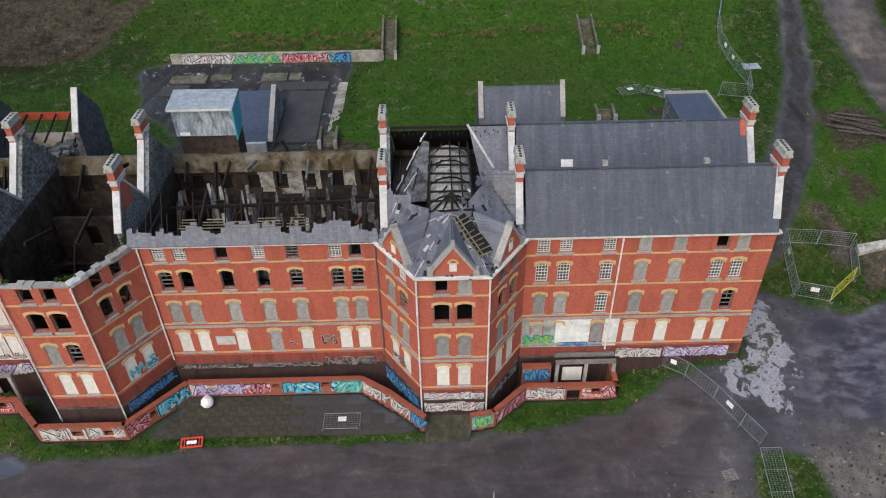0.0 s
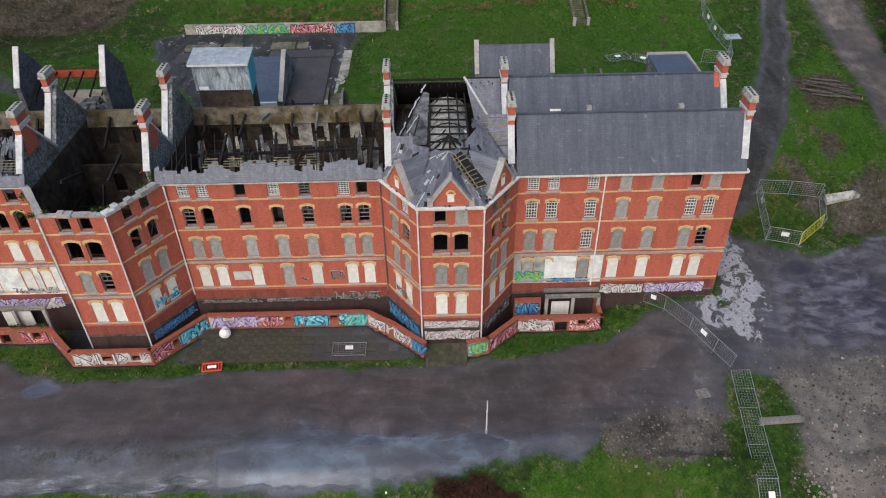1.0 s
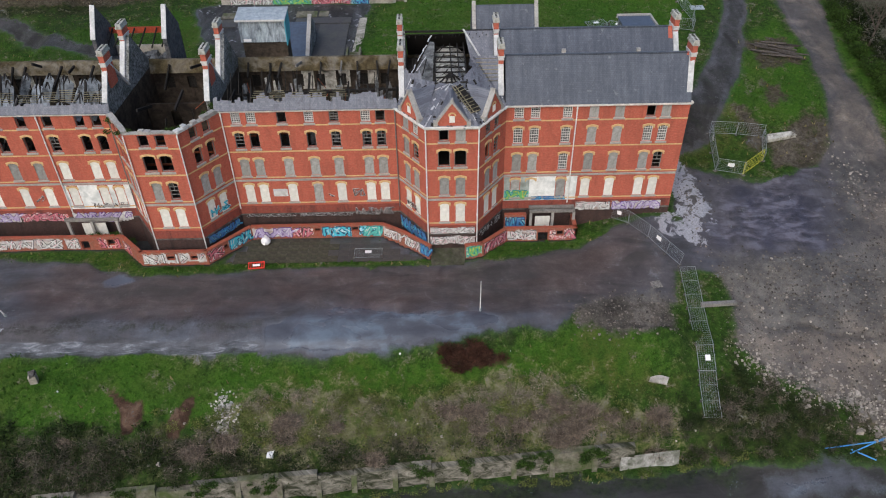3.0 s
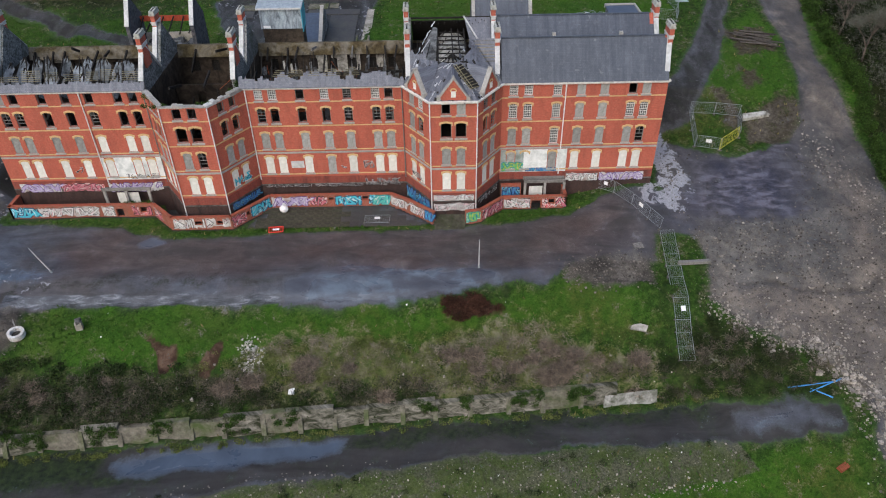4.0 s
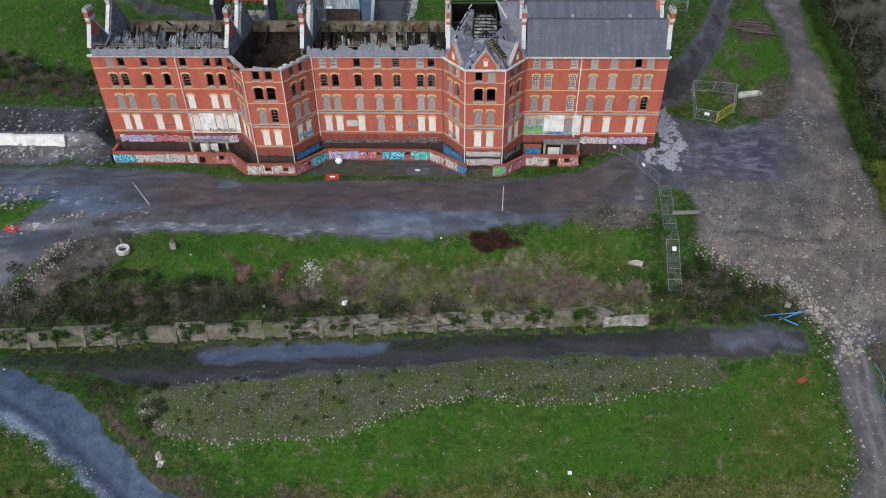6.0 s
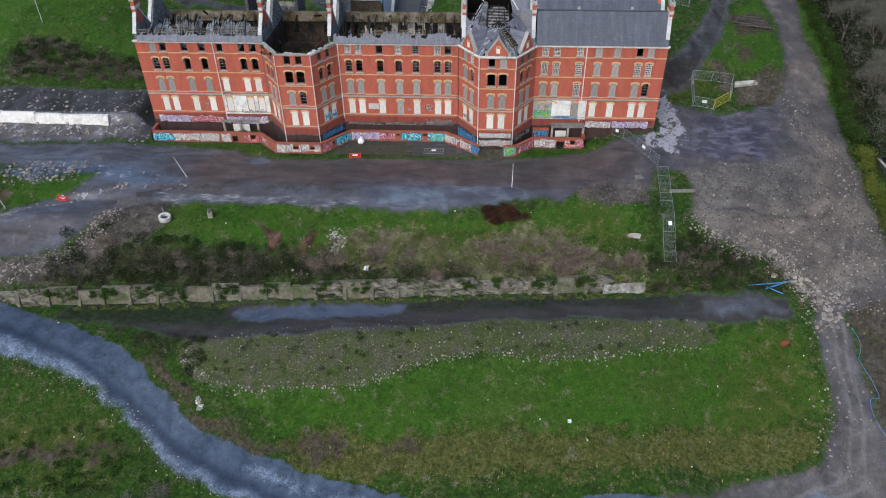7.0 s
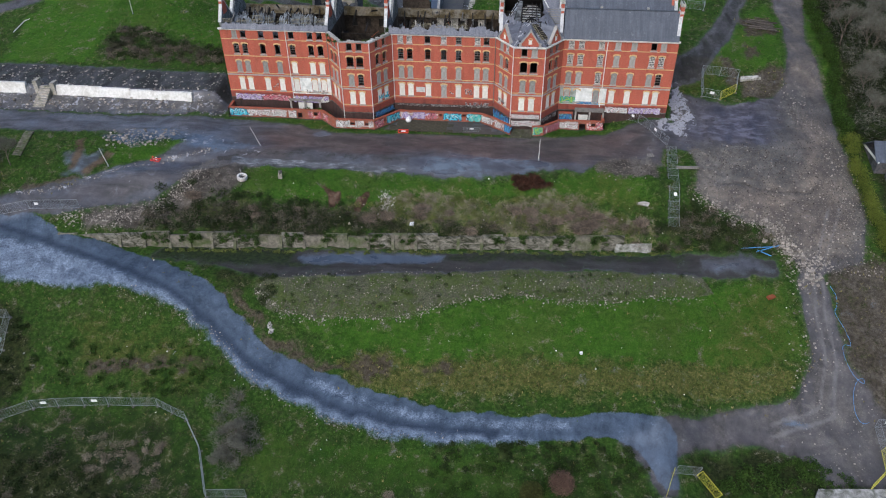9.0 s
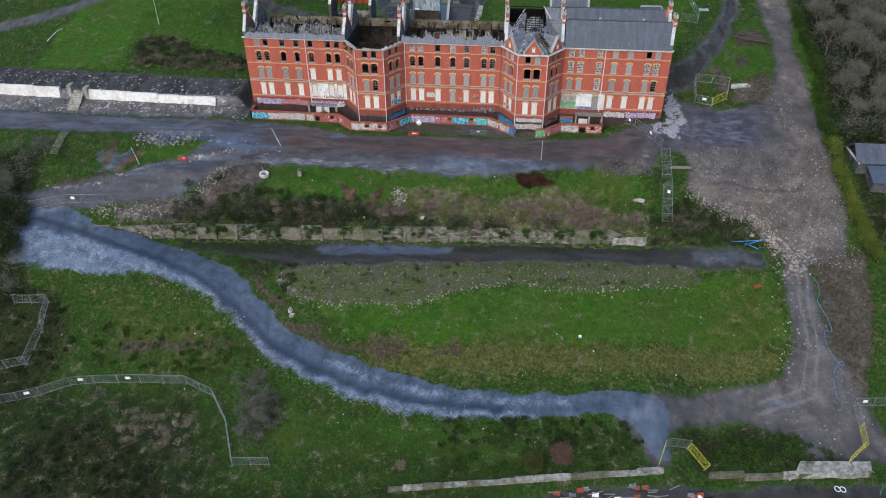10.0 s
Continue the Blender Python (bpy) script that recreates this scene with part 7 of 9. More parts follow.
tower = thing("rear_tower", "rear tower with a peeling white boarded top room and cyan end", "building")
part("tower_wall", Build().box(-55.2, -49.45, 15.7, 18.3, 7.0, 17.4), PLASTER, tower, "sooty brick lower wall")
part("boarding", Build().box(-55.4, -49.4, 15.55, 18.4, 17.38, 20.45), CABIN_WALL, tower, "peeling grey-white boarding")
e = [(15.5, 16.9), (17.9, 17.3), (18.45, 18.6), (18.45, 20.9), (15.5, 20.4)]
part("end_wall", Build().hull([(-49.4, y, z) for y, z in e] + [(-49.28, y, z) for y, z in e], [(0, 4, 3, 2, 1), (5, 6, 7, 8, 9)] + [(i, (i + 1) % 5, 5 + (i + 1) % 5, 5 + i) for i in range(5)]), CYAN_SIDE, tower, "cyan painted end wall")
part("roof", Build().sheet([(-55.75, 15.25, 20.5), (-49.2, 15.25, 20.45), (-49.2, 18.7, 20.98), (-55.75, 18.7, 21.02)], 0.12), CABIN_ROOF, tower, "bleached sheet roof")
part("eaves_board", Build().box(-55.7, -49.25, 15.2, 15.3, 20.25, 20.48), CEMENT, tower, "pale eaves board")
for k in range(8):
    x = -55.2 + k * 0.82
    part("batten", Build().box(x - 0.03, x + 0.03, 15.5, 15.55, 17.4, 20.3), CABIN_WALL, tower)
part("hatch", Build().box(-55.0, -54.0, 15.46, 15.55, 17.5, 17.85), SIGN_WHITE, tower, "small white hatch")

shed = thing("lean_to_shed", "blue-grey felt-roofed shed against a grey rendered gable", "shed")
sz = h0(-50, 30)
part("roof", Build().sheet([(-54.5, 26.0, sz + 0.9), (-49.2, 26.0, sz + 0.9), (-49.2, 37.2, sz + 2.3), (-54.5, 37.2, sz + 2.3)], 0.12), BLUE_FLAT, shed, "blue-grey felt roof")
part("wall", Build().box(-54.3, -49.3, 26.2, 37.0, sz - 1.2, sz + 0.75), OLD_CONCRETE, shed)
gw = Build()
p = [(26.5, sz - 0.6), (35.5, sz - 0.6), (35.5, sz + 2.6), (33.0, sz + 4.9), (26.5, sz + 0.6)]
gw.hull([(-49.2, y, z) for y, z in p] + [(-48.75, y, z) for y, z in p], [(0, 4, 3, 2, 1), (5, 6, 7, 8, 9)] + [(i, (i + 1) % 5, 5 + (i + 1) % 5, 5 + i) for i in range(5)])
part("gable_wall", gw, ROUGHCAST, shed, "grey rendered gable with graffiti")
part("front_wall", Build().box(-52.4, -49.3, 25.5, 25.9, sz - 1.2, sz + 1.0), CEMENT, shed, "pale low front wall")
part("coping", Build().beam((-48.97, 33.0, sz + 4.95), (-48.97, 26.4, sz + 0.7), 0.6, 0.16), STONE, shed, "pale coping")

store = thing("flat_roofed_store", "rear block with a flat blue-grey felt roof", "outbuilding")
part("wall", Build().box(-4.0, 0.2, 15.6, 22.6, 4.0, 17.3), ROUGHCAST, store)
part("roof", Build().sheet([(-4.2, 15.5, 17.45), (0.35, 15.5, 17.45), (0.45, 22.7, 17.5), (-4.1, 22.7, 17.5)], 0.2), BLUE_FLAT, store, "flat blue-grey felt roof")
part("kerb", Build().box(-4.2, 0.5, 22.6, 22.85, 17.2, 17.75), STONE, store, "pale roof kerb")
part("kerb", Build().box(0.3, 0.55, 15.5, 22.6, 17.2, 17.7), STONE, store, "pale roof kerb")

ruin = thing("gutted_annexe", "gutted rear wing with pale gable copings and red oxide steel", "ruin")
for x in (-74.6, -65.3):
    p = [(15.5, 6), (21.2, 6), (21.2, 18.2), (18.0, 21.7), (15.5, 18.1)]
    g = Build().hull([(x - 0.26, y, z) for y, z in p] + [(x + 0.26, y, z) for y, z in p], [(0, 4, 3, 2, 1), (5, 6, 7, 8, 9)] + [(i, (i + 1) % 5, 5 + (i + 1) % 5, 5 + i) for i in range(5)])
    part("gable_wall", g, SOOT_CAST, ruin, "dark rendered gable wall with graffiti")
    part("coping", Build().beam((x, 18.0, 21.8), (x, 15.4, 18.15), 0.62, 0.16), CEMENT, ruin, "pale coping")
part("side_wall", pierced(8.9, 6.0, 15.2, [(1.2, 2.3, 11.4, 13.2), (4.0, 5.1, 11.4, 13.2), (6.6, 7.7, 11.4, 13.2)], 0.4), OLD_CONCRETE, ruin, "broken rear wall", pose(-74.4, 20.8, 0))
for y, z in ((20.3, 17.6),):
    part("girder", Build().box(-74.3, -65.6, y - 0.12, y + 0.12, z - 0.4, z + 0.4), RED_OXIDE, ruin, "red oxide steel beam")
for k in range(6):
    x = -73.8 + 1.5 * k
    part("joist", Build().beam((x, 20.3, 17.9), (x + rng.uniform(-0.4, 0.4), 16.4, 16.2 + rng.uniform(-0.5, 0.5)), 0.12, 0.2), CHAR, ruin, "bent joist")
heap = Build()
for _ in range(130):
    heap.rock((rng.uniform(-74, -65.8), rng.uniform(16, 20.4), rng.uniform(13.6, 14.4)), rng.uniform(0.2, 0.7), rng)
part("attic_floor", Build().box(-74.3, -65.6, 15.9, 20.7, 13.4, 13.7), ASH, ruin, "blackened floor")
part("debris", heap, BROKEN_SLATE, ruin, "heap of broken slates and masonry")

burnt = thing("burnt_lean_to", "collapsed burnt lean-to of black timbers behind the ruin", "ruin")
for k in range(44):
    x, y = rng.uniform(-64, -36), rng.uniform(16.5, 24)
    z = height(x, y)
    part("timber", Build().beam((x, y, z + 0.1), (x + rng.uniform(-3, 3), y + rng.uniform(-2, 2), z + rng.uniform(0.2, 2.2)), 0.2, 0.24), CHAR, burnt, "black charred timber")

# painted retaining wall, steps and slabs on the upper terrace
upper_wall = thing("terrace_wall", "concrete terrace wall covered in bright graffiti", "wall", kind="structure")
part("wall", Build().box(-66.5, -36.8, 48.2, 48.7, 9.5, 12.75), OLD_CONCRETE, upper_wall)
for u0, u1, k in ((-65.0, -57.8, 3), (-57.7, -51.0, 4), (-50.9, -44.2, 2), (-44.1, -41.0, 6)):
    graffiti(upper_wall, pose(0, 48.2, 0), u0, u1, 10.6, 12.7, k, "sprayed graffiti", 0.01)


def stairs(x, y0, z_top, n, w, name="terrace_steps"):
    st = thing(name, "mossy concrete garden steps with low side walls", "steps", group="garden steps")
    z0 = h0(x, y0)
    rise = (z_top - z0) / n
    for k in range(n):
        part("step", Build().box(x - w / 2, x + w / 2, y0 + 0.42 * k, y0 + 0.42 * (k + 1) + 0.1, z0 - 0.6 + rise * k, z0 + rise * (k + 1)), MOSSY_CONCRETE, st)
    for sx in (-1, 1):
        part("side_wall", Build().beam((x + sx * (w / 2 + 0.2), y0 - 0.1, z0 + 0.5), (x + sx * (w / 2 + 0.2), y0 + 0.42 * n, z_top + 0.4), 0.3, 0.9), MOSSY_CONCRETE, st)
        part("pier", Build().box(x + sx * (w / 2 + 0.2) - 0.22, x + sx * (w / 2 + 0.2) + 0.22, y0 - 0.5, y0 - 0.05, z0 - 0.5, z0 + 1.1), STONE, st)


stairs(-35.7, 49.0, h0(-35.7, 57.0) + 0.1, 19, 1.5)
stairs(-6.8, 49.2, h0(-6.8, 56.5) + 0.1, 17, 1.7)
stairs(-8.0, 30.8, h0(-8, 33.4) + 0.3, 6, 1.7)
stairs(-42.2, 26.5, h0(-42.2, 29.5) + 0.3, 7, 1.5)
pave = thing("terrace_slabs", "patched concrete floor slabs left on the upper terrace", "paving", kind="structure")
for x0, x1, y0, y1 in ((-65.5, -60.5, 42.6, 44.6), (-60.0, -57.2, 43.4, 44.8), (-53.0, -49.5, 42.8, 44.9), (-49.2, -47.6, 43.0, 44.9), (-52.8, -43.6, 40.2, 42.3), (-48.6, -43.8, 27.5, 39.8), (-66.0, -62.4, 39.2, 42.0)):
    z = h0((x0 + x1) / 2, y0)
    z1 = h0((x0 + x1) / 2, y1)
    part("slab", Build().sheet([(x0, y0, z + 0.14), (x1, y0, z + 0.14), (x1, y1, z1 + 0.14), (x0, y1, z1 + 0.14)], 0.3), MOSSY_CONCRETE if (x1 - x0) < 5.2 and y0 > 40.5 else DARK_SLAB, pave)
strip = Build().sheet([(-42.6, 29.5, h0(-42, 29.5) + 0.12), (-41.2, 29.5, h0(-42, 29.5) + 0.12), (-41.0, 42.0, h0(-42, 42) + 0.12), (-42.2, 42.0, h0(-42, 42) + 0.12)], 0.3)
part("path_strip", strip, OLD_CONCRETE, pave, "narrow concrete path")

# ---- buttressed retaining wall below the bank ----
low_wall = thing("buttressed_wall", "mossy concrete retaining wall with buttresses and a broken top", "wall", kind="structure")
wall_y = lambda x: -31.75 + 0.08 * (x + 33)
x = -111.5
while x < -13.0:
    w = rng.uniform(3.4, 4.6)
    top = -9.55 + rng.uniform(-0.5, 0.35)
    y0, y1 = wall_y(x), wall_y(x + w)
    part("bay", Build().hull([(x, y0 - 0.55, -12.9), (x + w, y1 - 0.55, -12.9), (x + w, y1 + 0.15, top), (x, y0 + 0.15, top + rng.uniform(-0.3, 0.3)), (x, y0 + 0.6, -12.9), (x + w, y1 + 0.6, -12.9), (x + w, y1 + 0.75, top), (x, y0 + 0.75, top)],
                             [(0, 1, 2, 3), (5, 4, 7, 6), (3, 2, 6, 7), (1, 5, 6, 2), (4, 0, 3, 7), (0, 4, 5, 1)]), MOSSY_CONCRETE if rng.random() < (0.6 if x < -62 else 0.15) else RETAINING, low_wall)
    part("buttress", Build().hull([(x - 0.28, y0 - 1.1, -12.9), (x + 0.28, y0 - 1.1, -12.9), (x + 0.28, y0 + 0.1, top - 0.3), (x - 0.28, y0 + 0.1, top - 0.3), (x - 0.28, y0 + 0.5, -12.9), (x + 0.28, y0 + 0.5, -12.9)],
                                  [(0, 1, 2, 3), (0, 3, 4), (1, 5, 2), (3, 2, 5, 4), (0, 4, 5, 1)]), MOSSY_CONCRETE, low_wall)
    x += w + 0.04
part("bay", Build().hull([(-11.2, -31.1, -12.6), (-4.6, -30.2, -12.4), (-4.6, -29.4, -10.7), (-11.0, -30.1, -10.8), (-11.2, -29.6, -12.6), (-4.6, -28.8, -12.4)], [(0, 1, 2, 3), (0, 3, 4), (1, 5, 2), (3, 2, 5, 4), (0, 4, 5, 1)]), BOUNDARY, low_wall, "pale fallen concrete face")

# ---- whitewashed wall and rubble bank by the west road ----
west_wall = thing("whitewashed_wall", "low whitewashed concrete wall along a rubble bank", "wall", kind="structure")
for x0, x1 in ((-130.9, -99.2), (-172, -137)):
    x = x0
    while x < x1 - 0.2:
        w = min(rng.uniform(3.0, 7.0), x1 - x)
        zt = 0.75 + 0.018 * (-99 - x) + rng.uniform(-0.12, 0.1)
        dy = 0.012 * (-99 - x)
        part("wall", Build().hull([(x, dy - 0.2, -0.9), (x + w - 0.03, dy - 0.2, -0.9), (x + w - 0.03, dy + 0.45, zt), (x, dy + 0.45, zt + rng.uniform(-0.1, 0.1)), (x, dy + 1.1, -0.9), (x + w - 0.03, dy + 1.1, -0.9), (x + w - 0.03, dy + 1.0, zt), (x, dy + 1.0, zt)],
                                  [(0, 1, 2, 3), (5, 4, 7, 6), (3, 2, 6, 7), (1, 5, 6, 2), (4, 0, 3, 7), (0, 4, 5, 1)]), WHITE_CONCRETE, west_wall)
        x += w
st = thing("west_steps", "broken concrete steps through the whitewashed wall", "steps")
for k in range(9):
    part("step", Build().box(-133.6, -130.9, -3.8 + 0.55 * k, -3.1 + 0.55 * k, -3, -1.7 + 0.34 * k), OLD_CONCRETE, st)
part("pier", Build().box(-134.6, -133.7, 0.2, 2.2, -1, 2.4), OLD_CONCRETE, st)
part("pier", Build().box(-130.8, -129.9, 0.2, 2.0, -1, 2.0), OLD_CONCRETE, st)
st2 = thing("west_steps", "narrow concrete steps down a grass bank", "steps")
for k in range(12):
    y = -14.2 - 0.6 * k
    part("step", Build().box(-128.9 + 0.08 * k, -127.1 + 0.08 * k, y - 0.62, y, h0(-128, y) - 0.8, h0(-128, y) + 0.12), MOSSY_CONCRETE, st2)

# ---- boundary wall at the foot of the slope ----
foot_wall = thing("boundary_wall", "old pale stone boundary wall with a mossy top", "wall", kind="structure")
x = -47.0
while x < 18.5:
    w = rng.uniform(2.0, 4.5)
    if not -5.5 < x + w / 2 < 1.2:
        y = -78.2 + 0.16 * (x + 42) - (0.6 if x > 5 else 0)
        y2 = y + 0.16 * w
        z = h0(x, y)
        top = z + rng.uniform(0.5, 1.0)
        part("stone_bay", Build().hull([(x, y - 0.4, z - 2), (x + w, y2 - 0.4, z - 2), (x + w, y2 - 0.3, top), (x, y - 0.3, top + rng.uniform(-0.2, 0.2)), (x, y + 0.4, z - 2), (x + w, y2 + 0.4, z - 2), (x + w, y2 + 0.4, top), (x, y + 0.4, top)],
                                       [(0, 1, 2, 3), (5, 4, 7, 6), (3, 2, 6, 7), (1, 5, 6, 2), (4, 0, 3, 7), (0, 4, 5, 1)]), MOSSY_CONCRETE if rng.random() < 0.5 else BOUNDARY, foot_wall)
    x += w
part("stone_bay", Build().hull([(15.5, -70.2, -30), (27.2, -68.9, -30), (27.4, -68.6, -26.0), (15.8, -69.6, -26.3), (17, -67.4, -30), (27.8, -66.6, -30), (27.8, -66.6, -25.9), (17, -67.4, -26.2)],
                               [(0, 1, 2, 3), (5, 4, 7, 6), (3, 2, 6, 7), (1, 5, 6, 2), (4, 0, 3, 7), (0, 4, 5, 1)]), BOUNDARY, foot_wall, "pale stained concrete slab")


# ---- temporary fencing ----
def fence_panel(m, tint=STEEL, w=3.45, h=2.0, sign=False):
    """A round-tube site fence panel with wires and two concrete feet."""
    fp = thing("fence_panel", "galvanised steel mesh site fence panel" if tint == STEEL else "yellow mesh site fence panel", "fence", m, "temporary fencing")
    f = Build().tube((0, 0, 0.12), (0, 0, h), 0.03, n=6).tube((w, 0, 0.12), (w, 0, h), 0.03, n=6).tube((0, 0, h), (w, 0, h), 0.028, n=6).tube((0, 0, 0.2), (w, 0, 0.2), 0.028, n=6)
    part("frame", shared(("frame", tint.name, w, h), lambda: f, tint), None, fp)
    g = Build()
    for k in range(1, 12):
        g.box(w * k / 12 - 0.006, w * k / 12 + 0.006, -0.006, 0.006, 0.2, h)
    for k in range(1, 7):
        g.box(0, w, -0.006, 0.006, 0.2 + (h - 0.2) * k / 7 - 0.006, 0.2 + (h - 0.2) * k / 7 + 0.006)
    part("wire_mesh", shared(("wire_mesh", tint.name, w, h), lambda: g, tint), None, fp)
    for x in (0, w):
        part("foot", shared(("foot",), lambda: Build().box(-0.11, 0.11, -0.33, 0.33, 0.0, 0.13), SOOTY_STONE), None, fp, "dark rubber foot", pose(x, 0, 0))
    if sign:
        part("sign", shared(("sign",), lambda: Build().box(w / 2 - 0.4, w / 2 + 0.4, -0.05, -0.03, 1.0, 1.55), SIGN_WHITE), None, fp, "plain white sign")
    return fp


def fence_line(points, signs=(), tint=STEEL):
    k = 0
    for (x0, y0), (x1, y1) in zip(points, points[1:]):
        length = math.hypot(x1 - x0, y1 - y0)
        n = max(1, round(length / 3.45))
        for i in range(n):
            ax, ay = x0 + (x1 - x0) * i / n, y0 + (y1 - y0) * i / n
            bx, by = x0 + (x1 - x0) * (i + 1) / n, y0 + (y1 - y0) * (i + 1) / n
            za, zb = height(ax, ay), height(bx, by)
            l2 = math.hypot(bx - ax, by - ay)
            m = pose(ax, ay, za + 0.02) @ Matrix.Rotation(math.atan2(by - ay, bx - ax), 4, 'Z') @ Matrix.Rotation(-math.atan2(zb - za, l2), 4, 'Y') @ Matrix.Diagonal((math.hypot(l2, zb - za) / 3.45, 1, 1, 1))
            fence_panel(m, tint, sign=k in signs)
            k += 1


fence_line([(-7.4, 0.0), (-5.4, -1.6), (-3.5, -4.4), (-1.9, -7.3), (-0.7, -9.2)], (0, 2))
# fallen panels laid end to end down the slope
y = -9.6
k = 0
while y > -27.0:
    l = (1.9, 1.9, 1.75, 1.75, 3.2, 2.4, 1.3, 1.6, 1.6, 1.6, 1.7)[k % 11]
    x0 = -0.95 - 0.055 * (-9.6 - y)
    za, zb = height(x0 + 1, y), height(x0 + 1, y - l)
    m = pose(x0, y, za + 0.25) @ Matrix.Rotation(radians(-92), 4, 'Z') @ Matrix.Rotation(math.atan2(za - zb, l), 4, 'Y') @ Matrix.Rotation(radians(-86), 4, 'X') @ Matrix.Diagonal((math.hypot(l, za - zb) / 3.45, 1, 1, 1))
    fence_panel(m, sign=k == 5)
    y -= l
    k += 1
fence_panel(pose(-40.5, -6.2, -2.1, -90, 0, 0), sign=True)
fence_line([(8.3, 7.4), (8.8, 13.4), (16.2, 12.8), (15.4, 9.2)], (1,))
fence_line([(15.4, 9.2), (11.8, 6.4)], (), YELLOW_MESH)
fence_line([(11.8, 6.4), (8.3, 7.4)], (0,))
fence_line([(14.8, 60), (12.5, 53.5), (11.9, 50), (12.7, 44.4), (13.3, 41.1), (12.6, 37.9), (8.6, 38.4)], (1, 3, 4))
fence_line([(-150, -72), (-120, -71.5), (-109, -68.3), (-104.7, -66), (-96.6, -64.8), (-84.6, -64), (-79.2, -66), (-75.4, -70.6), (-72.3, -77.3), (-66.5, -76.6)], (2, 5, 8, 11, 13, 15))
fence_line([(-114.5, -52.4), (-113.6, -57.6), (-114.6, -62.6), (-121, -64.8)], (1,))
fence_line([(-121, -53), (-114.5, -52.4)], ())
fence_line([(-126, -35.6), (-118.5, -33.6), (-109, -33)], (2,))
fence_line([(-4.2, -68), (-0.5, -67.2)], ())
fence_line([(-4.2, -68), (-5.6, -71.6)], (), YELLOW_MESH)
fence_line([(-0.5, -67.2), (2.0, -70.0)], (), YELLOW_MESH)
fence_line([(27.8, -63.9), (24.6, -66.8)], (), YELLOW_MESH)
fence_line([(27.9, -60.5), (27.8, -63.9)], (), YELLOW_MESH)
fence_line([(27.7, -57.2), (27.9, -60.5)], ())
fence_line([(27.7, -57.2), (34, -56.6), (40, -56)], (0,))
for m in ((-4.6, 36.5, 20), (-2.0, 38.0, -35), (0.6, 37.2, 10)):
    fence_panel(pose(m[0], m[1], height(m[0], m[1]) + 0.3, -82, 0, m[2]), sign=True)


# ---- small things ----
def lamp_post(x, y, h, lean=(0, 0)):
    z = height(x, y)
    post = thing("lamp_post", "bare leaning pale grey metal post", "post", pose(x, y, z - 0.1, lean[0], lean[1], 0), "old lamp posts")
    part("pole", Build().tube((0, 0, 0), (0, 0, h), 0.085, 0.05), CEMENT, post)
    part("base", Build().tube((0, 0, 0), (0, 0, 0.5), 0.15, 0.13), STEEL, post)
    part("cap", Build().tube((0, 0, h), (0, 0, h + 0.12), 0.08, 0.03), STEEL, post)


lamp_post(-25.3, -15.9, 4.4)
lamp_post(-79.6, -15.2, 4.4, (4, -18))
lamp_post(-107.5, -23.0, 4.0, (2, -10))
lamp_post(-124.4, 30.2, 7.0)
thing("fallen_pole", "pale metal pole lying on the upper grass", "pole", shape=Build().tube((-151.4, 22.2, height(-151.4, 22.2) + 0.15), (-150.4, 26, height(-150.4, 26) + 0.2), 0.12, 0.1).tube((-150.4, 26, height(-150.4, 26) + 0.2), (-149.4, 27, height(-149.4, 27) + 0.15), 0.1, 0.08), mat=CEMENT)
stump = thing("gatepost_stump", "broken grey stone post standing in grass", "post", pose(-73.6, -23.4, height(-73.6, -23.4) - 0.1, 6, 4, 20))
part("shaft", Build().prism([(-0.4, -0.35), (0.35, -0.4), (0.4, 0.3), (-0.3, 0.4)], 0, 1.3), OLD_CONCRETE, stump)
part("broken_head", Build().rock((0.05, 0, 1.35), 0.42, rng), SOOTY_STONE, stump, "dark broken head")

z = height(-80.5, -24.6)
ring = Build()
for i in range(20):
    t0, t1 = 2 * math.pi * i / 20, 2 * math.pi * (i + 1) / 20
    ring.hull([(r * math.cos(t), r * math.sin(t), h) for t in (t0, t1) for r in (0.62, 0.95) for h in (0.0, 0.7)], [(0, 2, 3, 1), (4, 5, 7, 6), (2, 6, 7, 3), (0, 1, 5, 4), (1, 3, 7, 5), (0, 4, 6, 2)])
cr = thing("concrete_ring", "pale concrete manhole ring lying on rubble", "concrete ring", pose(-80.5, -24.6, z - 0.05, 6, 4, 0))
part("ring_wall", ring.weld(), OLD_WHITE, cr)
part("post", Build().beam((-0.2, 0.5, 0.5), (-0.9, 1.6, 1.0), 0.15, 0.15), GREY_WOOD, cr, "grey timber stub")

z = height(-52, -2.6)
ball = Build()
for i in range(8):
    for j in range(12):
        q = []
        for a, b in ((i, j), (i, j + 1), (i + 1, j + 1), (i + 1, j)):
            th, ph = math.pi * a / 8, 2 * math.pi * b / 12
            k = 1 + 0.07 * math.sin(5 * ph) * math.sin(3 * th)
            q.append((0.62 * k * math.sin(th) * math.cos(ph), 0.62 * k * math.sin(th) * math.sin(ph), 0.55 + 0.55 * k * math.cos(th)))
        ball.hull(q, [(0, 1, 2, 3)])
sack = thing("bulk_bag", "crumpled white bulk bag on the dark court", "bag", pose(-52.0, -2.8, -2.2))
part("bag", ball.mesh("bag", SIGN_WHITE, smooth=True), None, sack)
part("neck", Build().tube((0, 0, 1.0), (0.1, 0.05, 1.3), 0.16, 0.25), SIGN_WHITE, sack)


